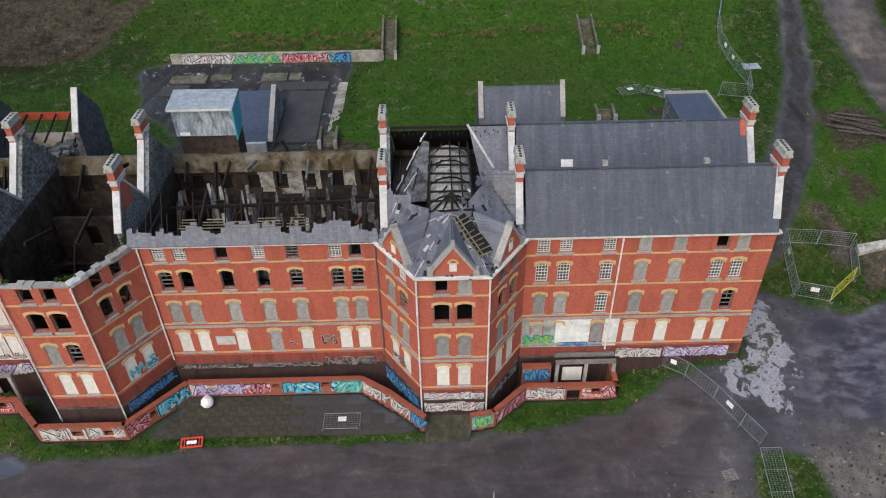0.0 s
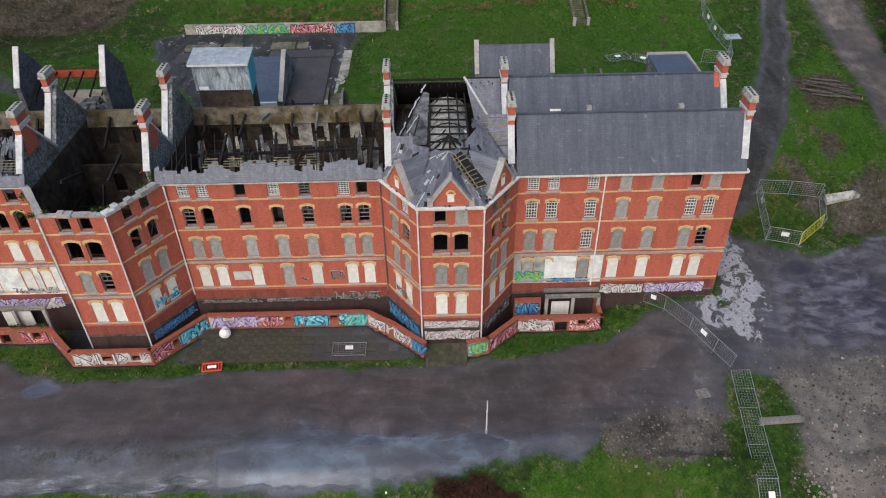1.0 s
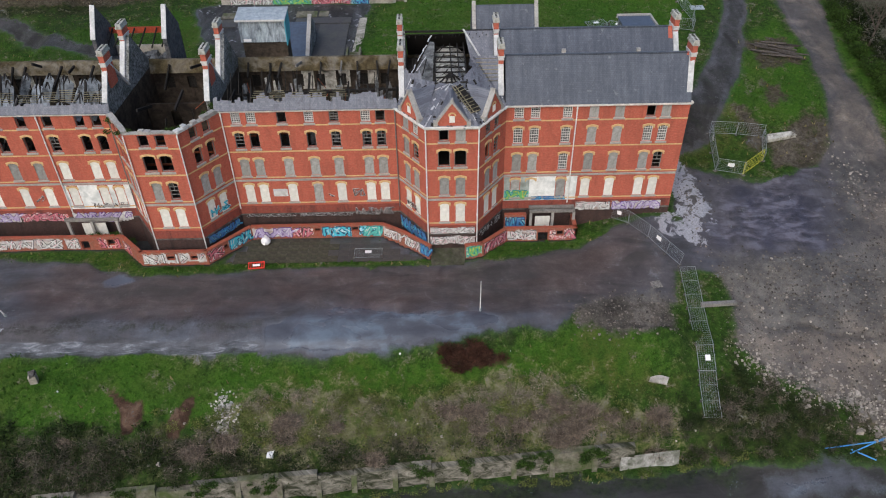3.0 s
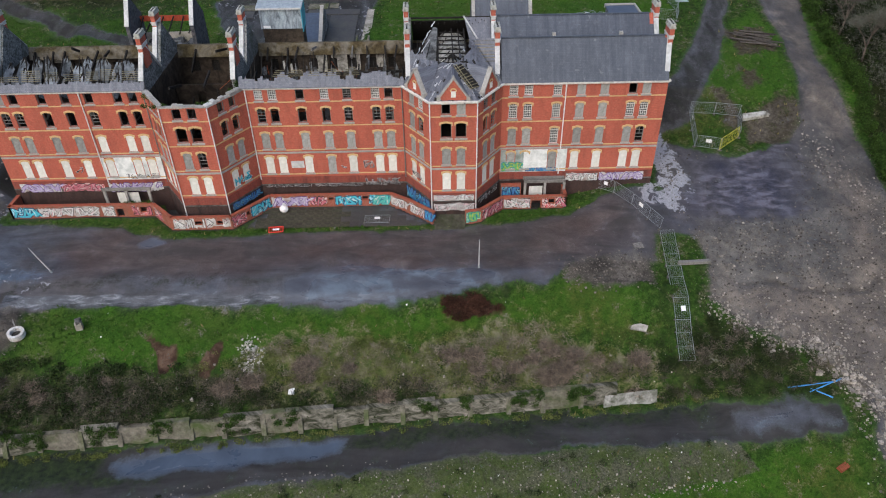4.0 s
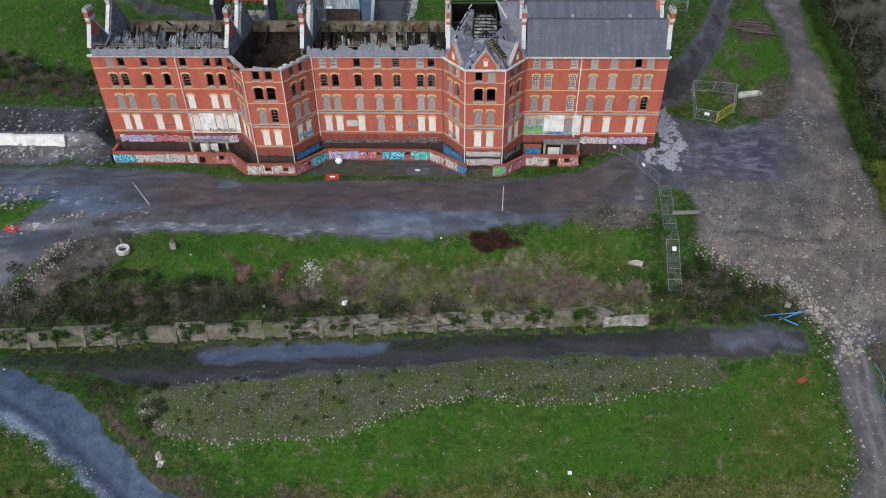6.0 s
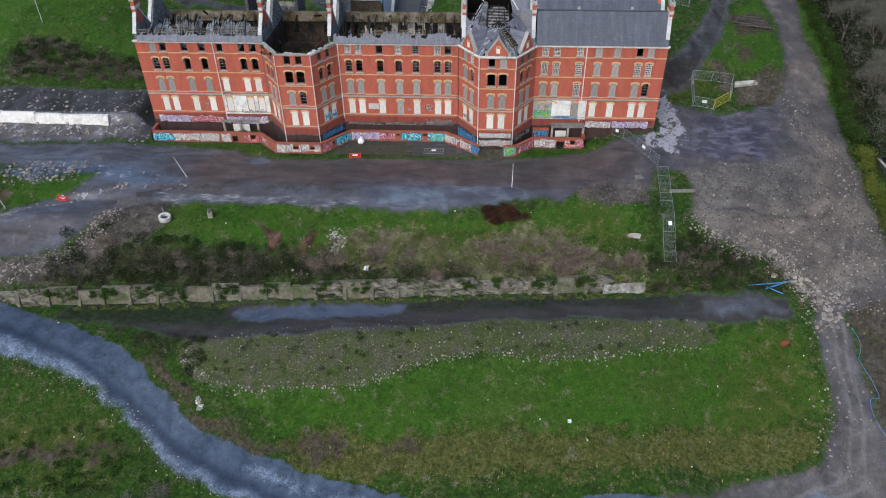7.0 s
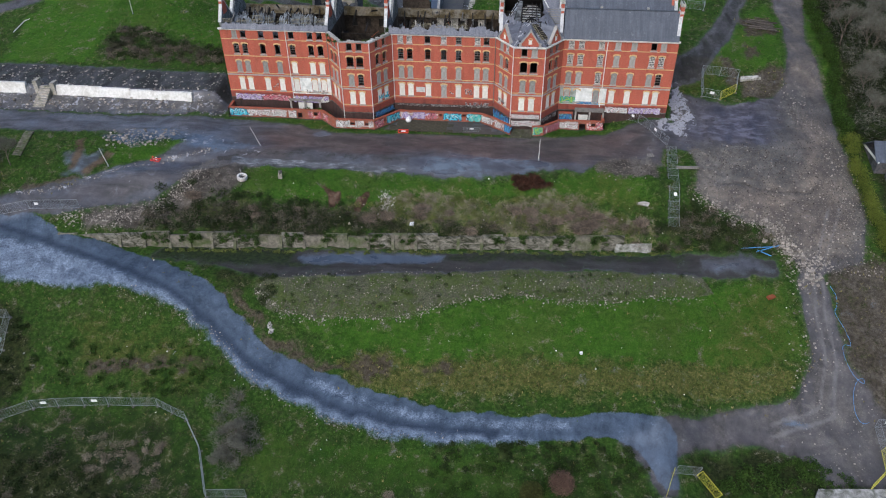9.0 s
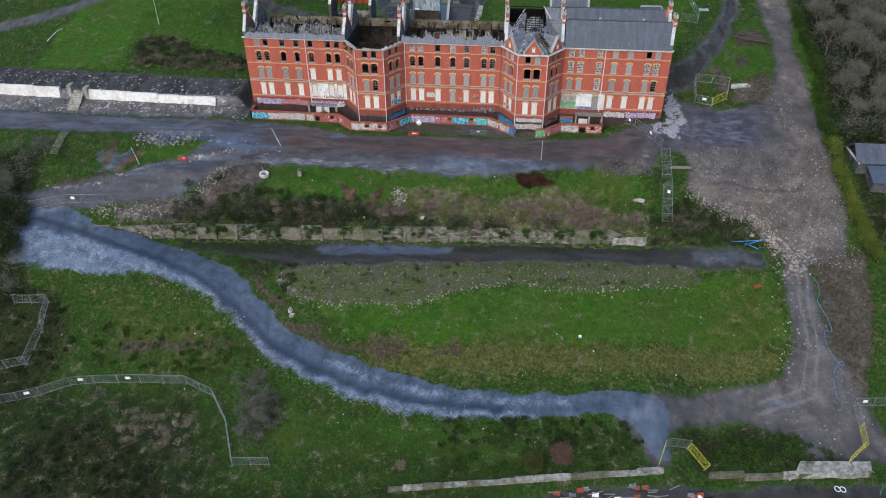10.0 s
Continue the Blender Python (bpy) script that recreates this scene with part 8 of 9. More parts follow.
def barrier(x, y, turn, label="red plastic pedestrian barrier lying on mud"):
    z = height(x, y)
    b = thing("barrier", label, "barrier", pose(x, y, z + 0.1, -72, 0, turn), "red barriers")
    part("frame", Build().box(-1.0, 1.0, -0.04, 0.04, 0.0, 0.14).box(-1.0, 1.0, -0.04, 0.04, 0.86, 1.0).box(-1.0, -0.88, -0.04, 0.04, 0.14, 0.86).box(0.88, 1.0, -0.04, 0.04, 0.14, 0.86), RED_PLASTIC, b)
    for k in range(5):
        part("slat", Build().box(-0.7 + 0.33 * k, -0.62 + 0.33 * k, -0.03, 0.03, 0.14, 0.86), RED_PLASTIC, b)
    part("panel", Build().box(-0.45, 0.45, -0.05, -0.04, 0.35, 0.65), SIGN_WHITE, b, "plain white panel")


barrier(-52.4, -7.7, 5)
barrier(-98.8, -20.0, 30, "tangled red plastic barrier on a muddy verge")
barrier(-99.4, -20.6, -10, "tangled red plastic barrier on a muddy verge")

pallet = thing("pallet", "grey weathered timber pallet on mud", "pallet", pose(-4.0, -11.8, height(-4, -11.8), 6, 0, 12))
for k in range(5):
    part("board", Build().box(-0.6, 0.6, -0.5 + 0.22 * k, -0.36 + 0.22 * k, 0.1, 0.13), GREY_WOOD, pallet)
for k in range(3):
    part("bearer", Build().box(-0.6 + 0.52 * k, -0.5 + 0.52 * k, -0.5, 0.5, 0.0, 0.1), GREY_WOOD, pallet)
thing("timber_baulk", "long weathered timber baulk on the gravel edge", "timber", pose(0.5, -14.9, height(2.5, -14.8) + 0.1, 0, 0, 3), shape=Build().box(0, 4.3, -0.2, 0.2, 0, 0.42).box(0.2, 4.2, 0.2, 0.55, 0, 0.2), mat=GREY_WOOD)
thing("concrete_slab", "pale broken concrete slab on the grass bank", "slab", pose(-6.1, -23.5, height(-6.1, -23.5) + 0.15, 14, 0, -20), shape=Build().prism([(-1.0, -0.5), (0.9, -0.4), (1.0, 0.5), (-0.8, 0.6)], -0.1, 0.12), mat=OLD_CONCRETE)
thing("concrete_slab", "pale broken concrete slab beside the mud yard", "slab", pose(18.6, 12.4, height(18.6, 12.4) + 0.4, 10, 0, 10), shape=Build().prism([(-2.2, -0.6), (2.4, -0.2), (2.0, 0.7), (-1.8, 0.6)], -0.3, 0.25), mat=PALE_PLASTER)
thing("roof_sheet", "white corrugated sheet lying on grass", "sheet", pose(15.3, 45.5, height(15.3, 45.5) + 0.1, 8, 0, 4), shape=Build().box(-1.2, 1.2, -0.8, 0.8, 0, 0.04), mat=CABIN_ROOF)
thing("white_sack", "small white sack caught in brambles", "sack", pose(-47.7, -30.6, height(-47.7, -30.6) + 0.1), shape=Build().rock((0, 0, 0.2), 0.42, rng), mat=SIGN_WHITE)
thing("white_sack", "small white sack on open grass", "sack", pose(-17.5, -51.3, height(-17.5, -51.3)), shape=Build().rock((0, 0, 0.15), 0.3, rng), mat=SIGN_WHITE)
thing("brick_block", "lump of red brickwork beside the track", "brickwork", pose(14.5, -38.5, height(14.5, -38.5), 5, 3, 30), shape=Build().box(-0.7, 0.7, -0.35, 0.35, 0, 0.4), mat=RUST)
pipe = thing("water_pipes", "blue plastic water pipes lying by a puddle", "pipe")
for a, b in (((10.6, -29.9), (17.0, -29.4)), ((13.2, -30.4), (17.2, -29.2)), ((13.4, -30.0), (15.6, -31.2))):
    part("pipe", Build().tube((*a, height(*a) + 0.25), (*b, height(*b) + 0.3), 0.07), BLUE_PIPE, pipe)
hose = thing("blue_hose", "loose coil of thin blue hose on mud", "hose")
s, last = Build(), None
for i in range(160):
    t = i / 159
    q = (24.6 + 1.3 * math.sin(t * 19) * (0.2 + t) + 2.2 * t, -36 - 19.5 * t + 1.9 * t * math.cos(t * 23))
    q = (*q, height(*q) + 0.1)
    if last:
        s.tube(last, q, 0.024, n=5)
    last = q
part("hose_line", s, BLUE_PIPE, hose)
stack = thing("timber_stack", "heap of grey rotten timbers by the upper track", "timber")
for k in range(22):
    x, y = rng.uniform(21.5, 27), rng.uniform(29.3, 33.5)
    part("timber", Build().beam((x - 1.6, y + 0.9, height(x, y) + 0.2 + rng.uniform(0, 0.3)), (x + 1.6, y - 0.9 + rng.uniform(-0.5, 0.5), height(x, y) + 0.25 + rng.uniform(0, 0.4)), 0.22, 0.14), DARK_WOOD, stack)

# a neighbour's house beyond the hedge
nb = thing("neighbour_house", "white rendered house with a dark slate roof beyond the hedge", "house")
hz = -3.2
part("wall", Build().box(36.5, 52, -13.6, -7.2, hz - 2, hz + 2.6), SOOT_CAST, nb)
part("fascia", Build().box(36.3, 36.5, -14.1, -6.8, hz + 2.2, hz + 2.5), WHITE_BOARD, nb, "white fascia board")
part("roof_slope", Build().sheet([(36.0, -14.1, hz + 2.4), (52.5, -14.1, hz + 2.4), (52.5, -10.4, hz + 5.0), (36.0, -10.4, hz + 5.0)], 0.15), SLATE, nb)
part("roof_slope", Build().sheet([(52.5, -6.7, hz + 2.4), (36.0, -6.7, hz + 2.4), (36.0, -10.4, hz + 5.0), (52.5, -10.4, hz + 5.0)], 0.15), SLATE, nb)
part("chimney", Build().box(44.4, 45.4, -10.9, -9.9, hz + 4, hz + 6.4), BRICK, nb)
part("window", Build().box(36.44, 36.52, -11.6, -10.4, hz + 0.6, hz + 1.9), GLASS, nb)
part("extension_roof", Build().sheet([(38.0, -18.5, hz + 0.6), (51, -18.5, hz + 0.6), (51, -14.0, hz + 2.0), (38.0, -14.0, hz + 2.0)], 0.15), BLUE_FLAT, nb, "blue-grey lean-to roof")
part("extension_wall", Build().box(38.3, 50.8, -18.2, -14.1, hz - 2.5, hz + 0.5), SOOT_CAST, nb)
rubbish = thing("rubbish_heap", "heap of grey timbers and rusty sheets below the boundary wall", "rubbish")
for k in range(46):
    x, y = rng.uniform(-22, 2), rng.uniform(-78.6, -76.2) + 0.1 * rng.random()
    y += 0.12 * (x + 20)
    z = height(x, y)
    if k < 30:
        part("timber", Build().beam((x - rng.uniform(0.3, 1.3), y, z + 0.1), (x + rng.uniform(0.3, 1.3), y + rng.uniform(-0.8, 0.8), z + rng.uniform(0.1, 0.6)), 0.14, 0.1), GREY_WOOD if k % 3 else CHAR, rubbish, "")
    else:
        part("sheet", Build().sheet([(x - 0.5, y - 0.3, z + 0.1), (x + 0.5, y - 0.4, z + 0.2), (x + 0.6, y + 0.4, z + 0.35), (x - 0.4, y + 0.3, z + 0.25)], 0.03), (RUST, SIGN_WHITE, RED_OXIDE, GREY_SHEET)[k % 4], rubbish, "bent sheet")
net = thing("green_hose", "loop of green hose on dark mud", "hose")
s_, last = Build(), None
for i in range(40):
    t = i / 39
    q = (28 + 7 * t, -71.5 + 1.4 * math.sin(t * 9))
    q = (*q, height(*q) + 0.12)
    if last:
        s_.tube(last, q, 0.05, n=5)
    last = q
part("hose_line", s_, GREEN_PIPE, net)
tips = thing("dumped_frames", "white plastic hoops dumped below the boundary", "rubbish", pose(21.8, -71.2, height(21.8, -71.2) + 0.15))
for dx in (0, 0.8):
    s = Build()
    for i in range(12):
        t0, t1 = 2 * math.pi * i / 12, 2 * math.pi * (i + 1) / 12
        s.tube((dx + 0.4 * math.cos(t0), 0.5 * math.sin(t0), 0.1), (dx + 0.4 * math.cos(t1), 0.5 * math.sin(t1), 0.1), 0.07, n=5)
    part("hoop", s, SIGN_WHITE, tips)


# ---- plants, stones and litter ----
def scatter(name, label, category, make, mat):
    v, f = make()
    me = bpy.data.meshes.new(name)
    me.from_pydata(v, [], f)
    me.materials.append(mat)
    return tagged(new(name, me), label, category, kind="stuff")


def sample(n, x0, x1, y0, y1, seed, want):
    """Random spots where want(x, y) gives a chance between 0 and 1."""
    r = np.random.RandomState(seed)
    px, py, u = r.uniform(x0, x1, n), r.uniform(y0, y1, n), r.uniform(0, 1, n)
    i = np.clip(np.searchsorted(xs, px), 0, len(xs) - 1)
    j = np.clip(np.searchsorted(ys, py), 0, len(ys) - 1)
    keep = u < want(i, j)
    return px[keep], py[keep], Z[j, i][keep], r


def blades(n, box, seed, want, size, leaf=False):
    def make():
        px, py, pz, r = sample(n, *box, seed, want)
        k = len(px)
        per = 3
        a = r.uniform(0, 2 * np.pi, (k, per))
        h = r.uniform(*size, (k, per))
        w = h * (0.22 if not leaf else 0.6)
        lean = r.uniform(0.2, 0.9, (k, per)) * h
        bx, by = px[:, None] + r.uniform(-0.15, 0.15, (k, per)), py[:, None] + r.uniform(-0.15, 0.15, (k, per))
        ca, sa = np.cos(a), np.sin(a)
        z = pz[:, None] + np.zeros_like(h) - 0.05
        tri = np.stack([np.stack([bx - sa * w, by + ca * w, z], -1), np.stack([bx + sa * w, by - ca * w, z], -1), np.stack([bx + ca * lean, by + sa * lean, z + h], -1)], 2).reshape(-1, 3)
        return tri.tolist(), np.arange(len(tri)).reshape(-1, 3).tolist()
    return make


green = lambda i, j: np.clip(1 - 1.6 * np.maximum.reduce([mask[k][j, i] for k in ("mud", "blue", "pale", "gravel", "soil", "wet", "bramble", "weeds", "brown", "straw")]), 0, 1) * (under[j, i] < 0.4) * (moat[j, i] < 0.4)
scatter("grass", "short wet green grass on the slopes", "grass", blades(150000, (-130, 45, -85, 62), 5, lambda i, j: green(i, j) * (0.25 + 0.75 * mask["lush"][j, i]), (0.12, 0.36)), BLADE)
scatter("dry_grass", "tufts of pale dead grass", "grass", blades(26000, (-130, 40, -80, 60), 6, lambda i, j: np.clip(mask["dry"][j, i] * 0.9 + 0.07 * green(i, j) + 0.5 * mask["straw"][j, i] + 0.25 * mask["brown"][j, i], 0, 1), (0.2, 0.5)), DRY_BLADE)


def leaf_cloud(n, spots, seed, size):
    """Small tilted leaves through ellipsoids (x, y, z, rx, ry, rz)."""
    def make():
        r = np.random.RandomState(seed)
        s = np.array(spots, float)
        wgt = (s[:, 3] * s[:, 4] * s[:, 5]) ** 0.67
        c = s[r.choice(len(s), n, p=wgt / wgt.sum())]
        d = r.normal(size=(n, 3))
        d /= np.linalg.norm(d, axis=1)[:, None]
        p = c[:, :3] + d * c[:, 3:] * (r.uniform(0.35, 1.08, (n, 1)))
        t1 = r.normal(size=(n, 3))
        t1 /= np.linalg.norm(t1, axis=1)[:, None]
        t2 = np.cross(t1, r.normal(size=(n, 3)))
        t2 /= np.linalg.norm(t2, axis=1)[:, None] + 1e-9
        w = r.uniform(*size, (n, 1))
        q = np.stack([p - t1 * w, p + t2 * w * 0.5, p + t1 * w, p - t2 * w * 0.5], 1).reshape(-1, 3)
        return q.tolist(), np.arange(len(q)).reshape(-1, 4).tolist()
    return make


def spots_in(poly, n, seed, r0, r1, flat=0.6, lift=0.3):
    r = random.Random(seed)
    x0, x1 = min(p[0] for p in poly), max(p[0] for p in poly)
    y0, y1 = min(p[1] for p in poly), max(p[1] for p in poly)
    out = []
    while len(out) < n:
        x, y = r.uniform(x0, x1), r.uniform(y0, y1)
        if inside(poly, np.array([x]), np.array([y]), 0.01)[0] > 0.5:
            k = r.uniform(r0, r1)
            out.append((x, y, height(x, y) + k * lift, k, k, k * flat))
    return out


def twig_cloud(n, spots, seed, size, width):
    """Thin bent stems through ellipsoids."""
    def make():
        r = np.random.RandomState(seed)
        s = np.array(spots, float)
        c = s[r.choice(len(s), n)]
        away = r.normal(size=(n, 3))
        away *= r.uniform(0, 1, (n, 1)) ** 0.4 / np.linalg.norm(away, axis=1)[:, None]
        p = c[:, :3] + away * c[:, 3:]
        d = r.normal(size=(n, 3))
        d[:, 2] = np.abs(d[:, 2]) * 0.9
        d /= np.linalg.norm(d, axis=1)[:, None]
        side = np.cross(d, r.normal(size=(n, 3)))
        side /= np.linalg.norm(side, axis=1)[:, None] + 1e-9
        l = r.uniform(*size, (n, 1))
        q = np.stack([p - side * width, p + side * width, p + d * l + np.array([0, 0, -0.15]) * l], 1).reshape(-1, 3)
        return q.tolist(), np.arange(len(q)).reshape(-1, 3).tolist()
    return make


bank_spots = spots_in([(-97, -33), (-84, -29.5), (-64, -29.2), (-55, -28.8), (-30, -29.2), (-6, -27.6), (-5, -29.4), (-22, -30.6), (-51, -32.8), (-84, -34.8), (-97, -35.6)], 300, 21, 0.5, 1.25)
scatter("brambles", "tangled dead brown brambles on the bank", "brambles", twig_cloud(26000, bank_spots, 22, (0.35, 1.1), 0.019), BRAMBLE)
scatter("bramble_leaves", "dark green bramble leaves on the bank", "brambles", leaf_cloud(9000, bank_spots[:200], 23, (0.07, 0.16)), DARK_LEAF)
scatter("burnt_brush", "rust-brown burnt brush heaped by the road edge", "brush", twig_cloud(5000, spots_in(SOIL[0], 40, 71, 0.4, 0.9, 0.7), 72, (0.3, 0.9), 0.03), RUSTY)
straw_spots = spots_in(STRAW[0], 110, 81, 0.5, 1.1) + spots_in(STRAW[1], 150, 82, 0.5, 1.1)
scatter("stalks", "bleached dead stalks on the bank", "weeds", twig_cloud(15000, straw_spots, 83, (0.35, 1.0), 0.019), STALK)
bush_rng = random.Random(57)
for k in range(34):
    # single dead bushes that stand out of the bank
    x, y = (bush_rng.uniform(-30, -6), bush_rng.uniform(-29.4, -25.4)) if k < 22 else (bush_rng.uniform(-56, -34), bush_rng.uniform(-31, -27.6)) if k < 29 else (bush_rng.uniform(-92, -66), bush_rng.uniform(-33, -29))
    size = bush_rng.uniform(0.7, 1.5)
    v, f = twig_cloud(int(900 * size), [(0, 0, size * 0.35, size, size * 0.8, size * 0.5)], 300 + k, (0.5 * size, 1.1 * size), 0.022)()
    me = bpy.data.meshes.new("dead_bush")
    me.from_pydata(v, [], f)
    me.materials.append(DEAD_BUSH)
    tagged(new("dead_bush", me), "leafless pinkish-brown bush on the bank", "bush", "dead bushes on the bank").matrix_basis = pose(x, y, height(x, y) - 0.1)
foot = [(-83, -32.4), (-79, -30.2), (-65, -30), (-56, -29.6), (-42, -30.2), (-30, -30.4), (-30, -31.2), (-42, -32.2), (-66, -33.8), (-84, -34.8)]
scatter("scrub", "dark scrub along the top of the buttressed wall", "scrub", leaf_cloud(17000, spots_in(foot, 150, 84, 0.4, 1.1), 85, (0.06, 0.15)), DARK_LEAF)
dark_field = [[(-108, -73), (-97, -72), (-88, -76), (-80, -84), (-108, -86)], [(-130, -50), (-112, -50), (-106, -60), (-112, -72), (-134, -74)]]
scatter("weeds", "dark green weeds over the lower field", "weeds", leaf_cloud(18000, [q for k, p in enumerate(dark_field) for q in spots_in(p, 90, 86 + k, 0.4, 1.0, 0.5)], 90, (0.08, 0.2)), DARK_LEAF)
scatter("weeds", "pale dead tufts in the lower field", "weeds", twig_cloud(5000, spots_in([(-94, -69), (-81, -70), (-80, -76), (-92, -75)], 50, 91, 0.4, 0.9), 92, (0.3, 0.8), 0.025), STALK)
bush = [(-76.3, -63.2), (-70.4, -61.2), (-66.2, -69.9), (-71, -74)]
scatter("thicket", "grey-brown leafless bushes by the fence", "thicket", twig_cloud(5000, spots_in(bush, 50, 93, 0.6, 1.4, 0.7, 0.6), 94, (0.6, 1.6), 0.022), TWIG)
mix_spots = spots_in([(-60, -26.5), (-43, -25), (-22, -23), (-6, -25.5), (-6, -29), (-30, -30), (-60, -30)], 220, 96, 0.35, 0.9, 0.5)
scatter("scrub", "green weeds between the dead stalks on the bank", "scrub", leaf_cloud(26000, mix_spots, 97, (0.05, 0.13)), BANK_LEAF)
verge_spots = spots_in([(-66, -7.6), (-57.8, -7.6), (-31, -6.9), (-22, -6.2), (-12, -4.4), (-12.4, -3.4), (-21, -3.5), (-24.3, -6.3), (-31.2, -6.7), (-57, -6.9), (-66, -7.0)], 120, 111, 0.15, 0.4, 0.5)
scatter("weeds", "rough grass and moss along the foot of the area wall", "weeds", leaf_cloud(7000, verge_spots, 112, (0.05, 0.12)), BLADE)
west_bank = [(-97, -27), (-60, -27.5), (-60, -33), (-97, -36)]
scatter("scrub", "dark evergreen scrub at the west end of the bank", "scrub", leaf_cloud(9000, spots_in(west_bank, 70, 24, 0.7, 1.4), 25, (0.1, 0.22)), DARK_LEAF)
head = [(-66.5 + 1.1 * k, -4.6 - 0.3 * (k % 2), 15.3, 0.5, 0.35, 0.3) for k in range(3)] + [(-60.0 + 0.7 * k, -4.4 + 0.2 * k, 15.3, 0.4, 0.35, 0.28) for k in range(3)] + [(-67.4, -1.6, 15.2, 0.6, 0.5, 0.4), (-56.6, -1.0, 15.4, 0.5, 0.6, 0.4), (-56.0, 0.3, 15.8, 0.4, 0.6, 0.5)]
scatter("wall_plants", "small plants rooted in the broken wall head", "weeds", leaf_cloud(1400, head, 101, (0.05, 0.13)), GREEN_LEAF)
porch_weeds = [(-70.5 - 0.8 * k, -2.7, -0.2 - 0.2 * (k % 3), 0.5, 0.4, 0.5) for k in range(6)] + [(-22.0 + 0.7 * k, -3.6 + 0.2 * k, -2.6, 0.5, 0.4, 0.35) for k in range(5)] + [(-68.6, -3.4, -1.0, 0.6, 0.5, 0.9)]
scatter("wall_plants", "weeds growing along the area walls", "weeds", leaf_cloud(1600, porch_weeds, 102, (0.05, 0.13)), GREEN_LEAF)
right_bank = [(-4.5, -24.5), (3, -21.5), (7, -24.2), (14, -26.6), (17, -28), (17, -30.3), (4, -30.6), (-4.5, -30)]
scatter("scrub", "dark green scrub under the rubble bank", "scrub", leaf_cloud(11000, spots_in(right_bank, 80, 26, 0.5, 1.1), 27, (0.06, 0.15)), DARK_LEAF)
scatter("brambles", "dead stalks under the rubble bank", "brambles", twig_cloud(6000, spots_in(right_bank, 60, 28, 0.5, 1.0), 29, (0.4, 1.2), 0.02), BRAMBLE)
tuft_spots = spots_in(LOW_RUBBLE, 70, 121, 0.2, 0.55, 0.6) + spots_in([(-74, -43), (-70, -42), (-68, -49), (-72, -50)], 20, 122, 0.4, 0.8, 0.6)
scatter("weeds", "dark tufts of weed on the low rubble strip", "weeds", leaf_cloud(6000, tuft_spots, 123, (0.05, 0.13)), DARK_LEAF)
rough_spots = spots_in([(-57, -54.6), (-24, -52.6), (7, -49.6), (18, -49.2), (15.6, -53), (-2, -56.6), (-30, -58.6), (-56, -58)], 150, 124, 0.25, 0.7, 0.5)
scatter("weeds", "rough tussocks along the dry band of the field", "weeds", leaf_cloud(14000, rough_spots, 125, (0.05, 0.14)), BANK_LEAF)
edge_spots = spots_in([(-40, -66.4), (-12, -64), (-6.6, -68), (-10, -71), (-40, -70.4)], 70, 126, 0.3, 0.8, 0.6)
scatter("scrub", "dark low brambles along the lower side of the stone track", "scrub", leaf_cloud(9000, edge_spots, 127, (0.06, 0.15)), DARK_LEAF)
ivy_spots = []
for x0, w in ((-96, 5), (-89.5, 4), (-82, 5.5), (-76.4, 2), (-70, 3), (-63.5, 2.4), (-56, 3.4), (-49.6, 2.6), (-33, 1.8), (-28.6, 1.6), (-22, 3.4), (-15.5, 3.2)):
    for _ in range(int(w * 5)):
        x = x0 + rng.uniform(0, w)
        drop = rng.random()
        ivy_spots.append((x, wall_y(x) + 0.2 - 0.75 * drop, -9.4 - 2.4 * drop * rng.random(), rng.uniform(0.3, 0.7), 0.28, rng.uniform(0.25, 0.6)))
scatter("ivy", "ivy and moss hanging over the buttressed wall", "ivy", leaf_cloud(20000, ivy_spots, 30, (0.05, 0.12)), GREEN_LEAF)
foot_spots = [(x, wall_y(x) - 1.0 - rng.uniform(0, 0.8), height(x, wall_y(x) - 1.4) + 0.1, rng.uniform(0.3, 0.8), rng.uniform(0.25, 0.5), rng.uniform(0.15, 0.35)) for x in [rng.uniform(-92, 4) for _ in range(130)]]
scatter("weeds", "low weeds at the foot of the buttressed wall", "weeds", leaf_cloud(13000, foot_spots, 31, (0.05, 0.12)), BANK_LEAF)
lower = [(4, -64.5), (16, -62.5), (24, -66), (16, -68), (2, -69)]
scatter("scrub", "green scrub above the boundary wall", "scrub", leaf_cloud(9000, spots_in(lower, 70, 31, 0.5, 1.2), 32, (0.08, 0.2)), GREEN_LEAF)
lower2 = [(-40, -68.5), (-11, -66), (-8, -72), (-40, -77)]
scatter("scrub", "low green scrub below the stone track", "scrub", leaf_cloud(9000, spots_in(lower2, 90, 33, 0.4, 1.0), 34, (0.08, 0.18)), GREEN_LEAF)
for x, y, r0, mat, label in ((-20.6, -71.6, 2.1, BROWN_TWIG, "round red-brown leafless bush above the boundary wall"), (-25.0, -73.4, 1.7, OLIVE_BUSH, "dense olive-green bush above the boundary wall"), (-45.6, -75.2, 0.9, STALK, "pale spindly leafless bush above the boundary wall")):
    cloud = leaf_cloud(5200, [(0, 0, r0 * 0.8, r0, r0, r0 * 0.9)], 401, (0.06, 0.14)) if mat is OLIVE_BUSH else twig_cloud(5200 if r0 > 1 else 700, [(0, 0, r0 * 0.7, r0 * 0.9, r0 * 0.9, r0 * 0.8)], 402, (0.4, 1.0), 0.014)
    v, f = cloud()
    me = bpy.data.meshes.new("bush")
    me.from_pydata(v, [], f)
    me.materials.append(mat)
    tagged(new("bush", me), label, "bush").matrix_basis = pose(x, y, height(x, y) - 0.1)
weedy = [(-112, -66), (-84, -66), (-76, -72), (-74, -86), (-125, -88), (-130, -70)]
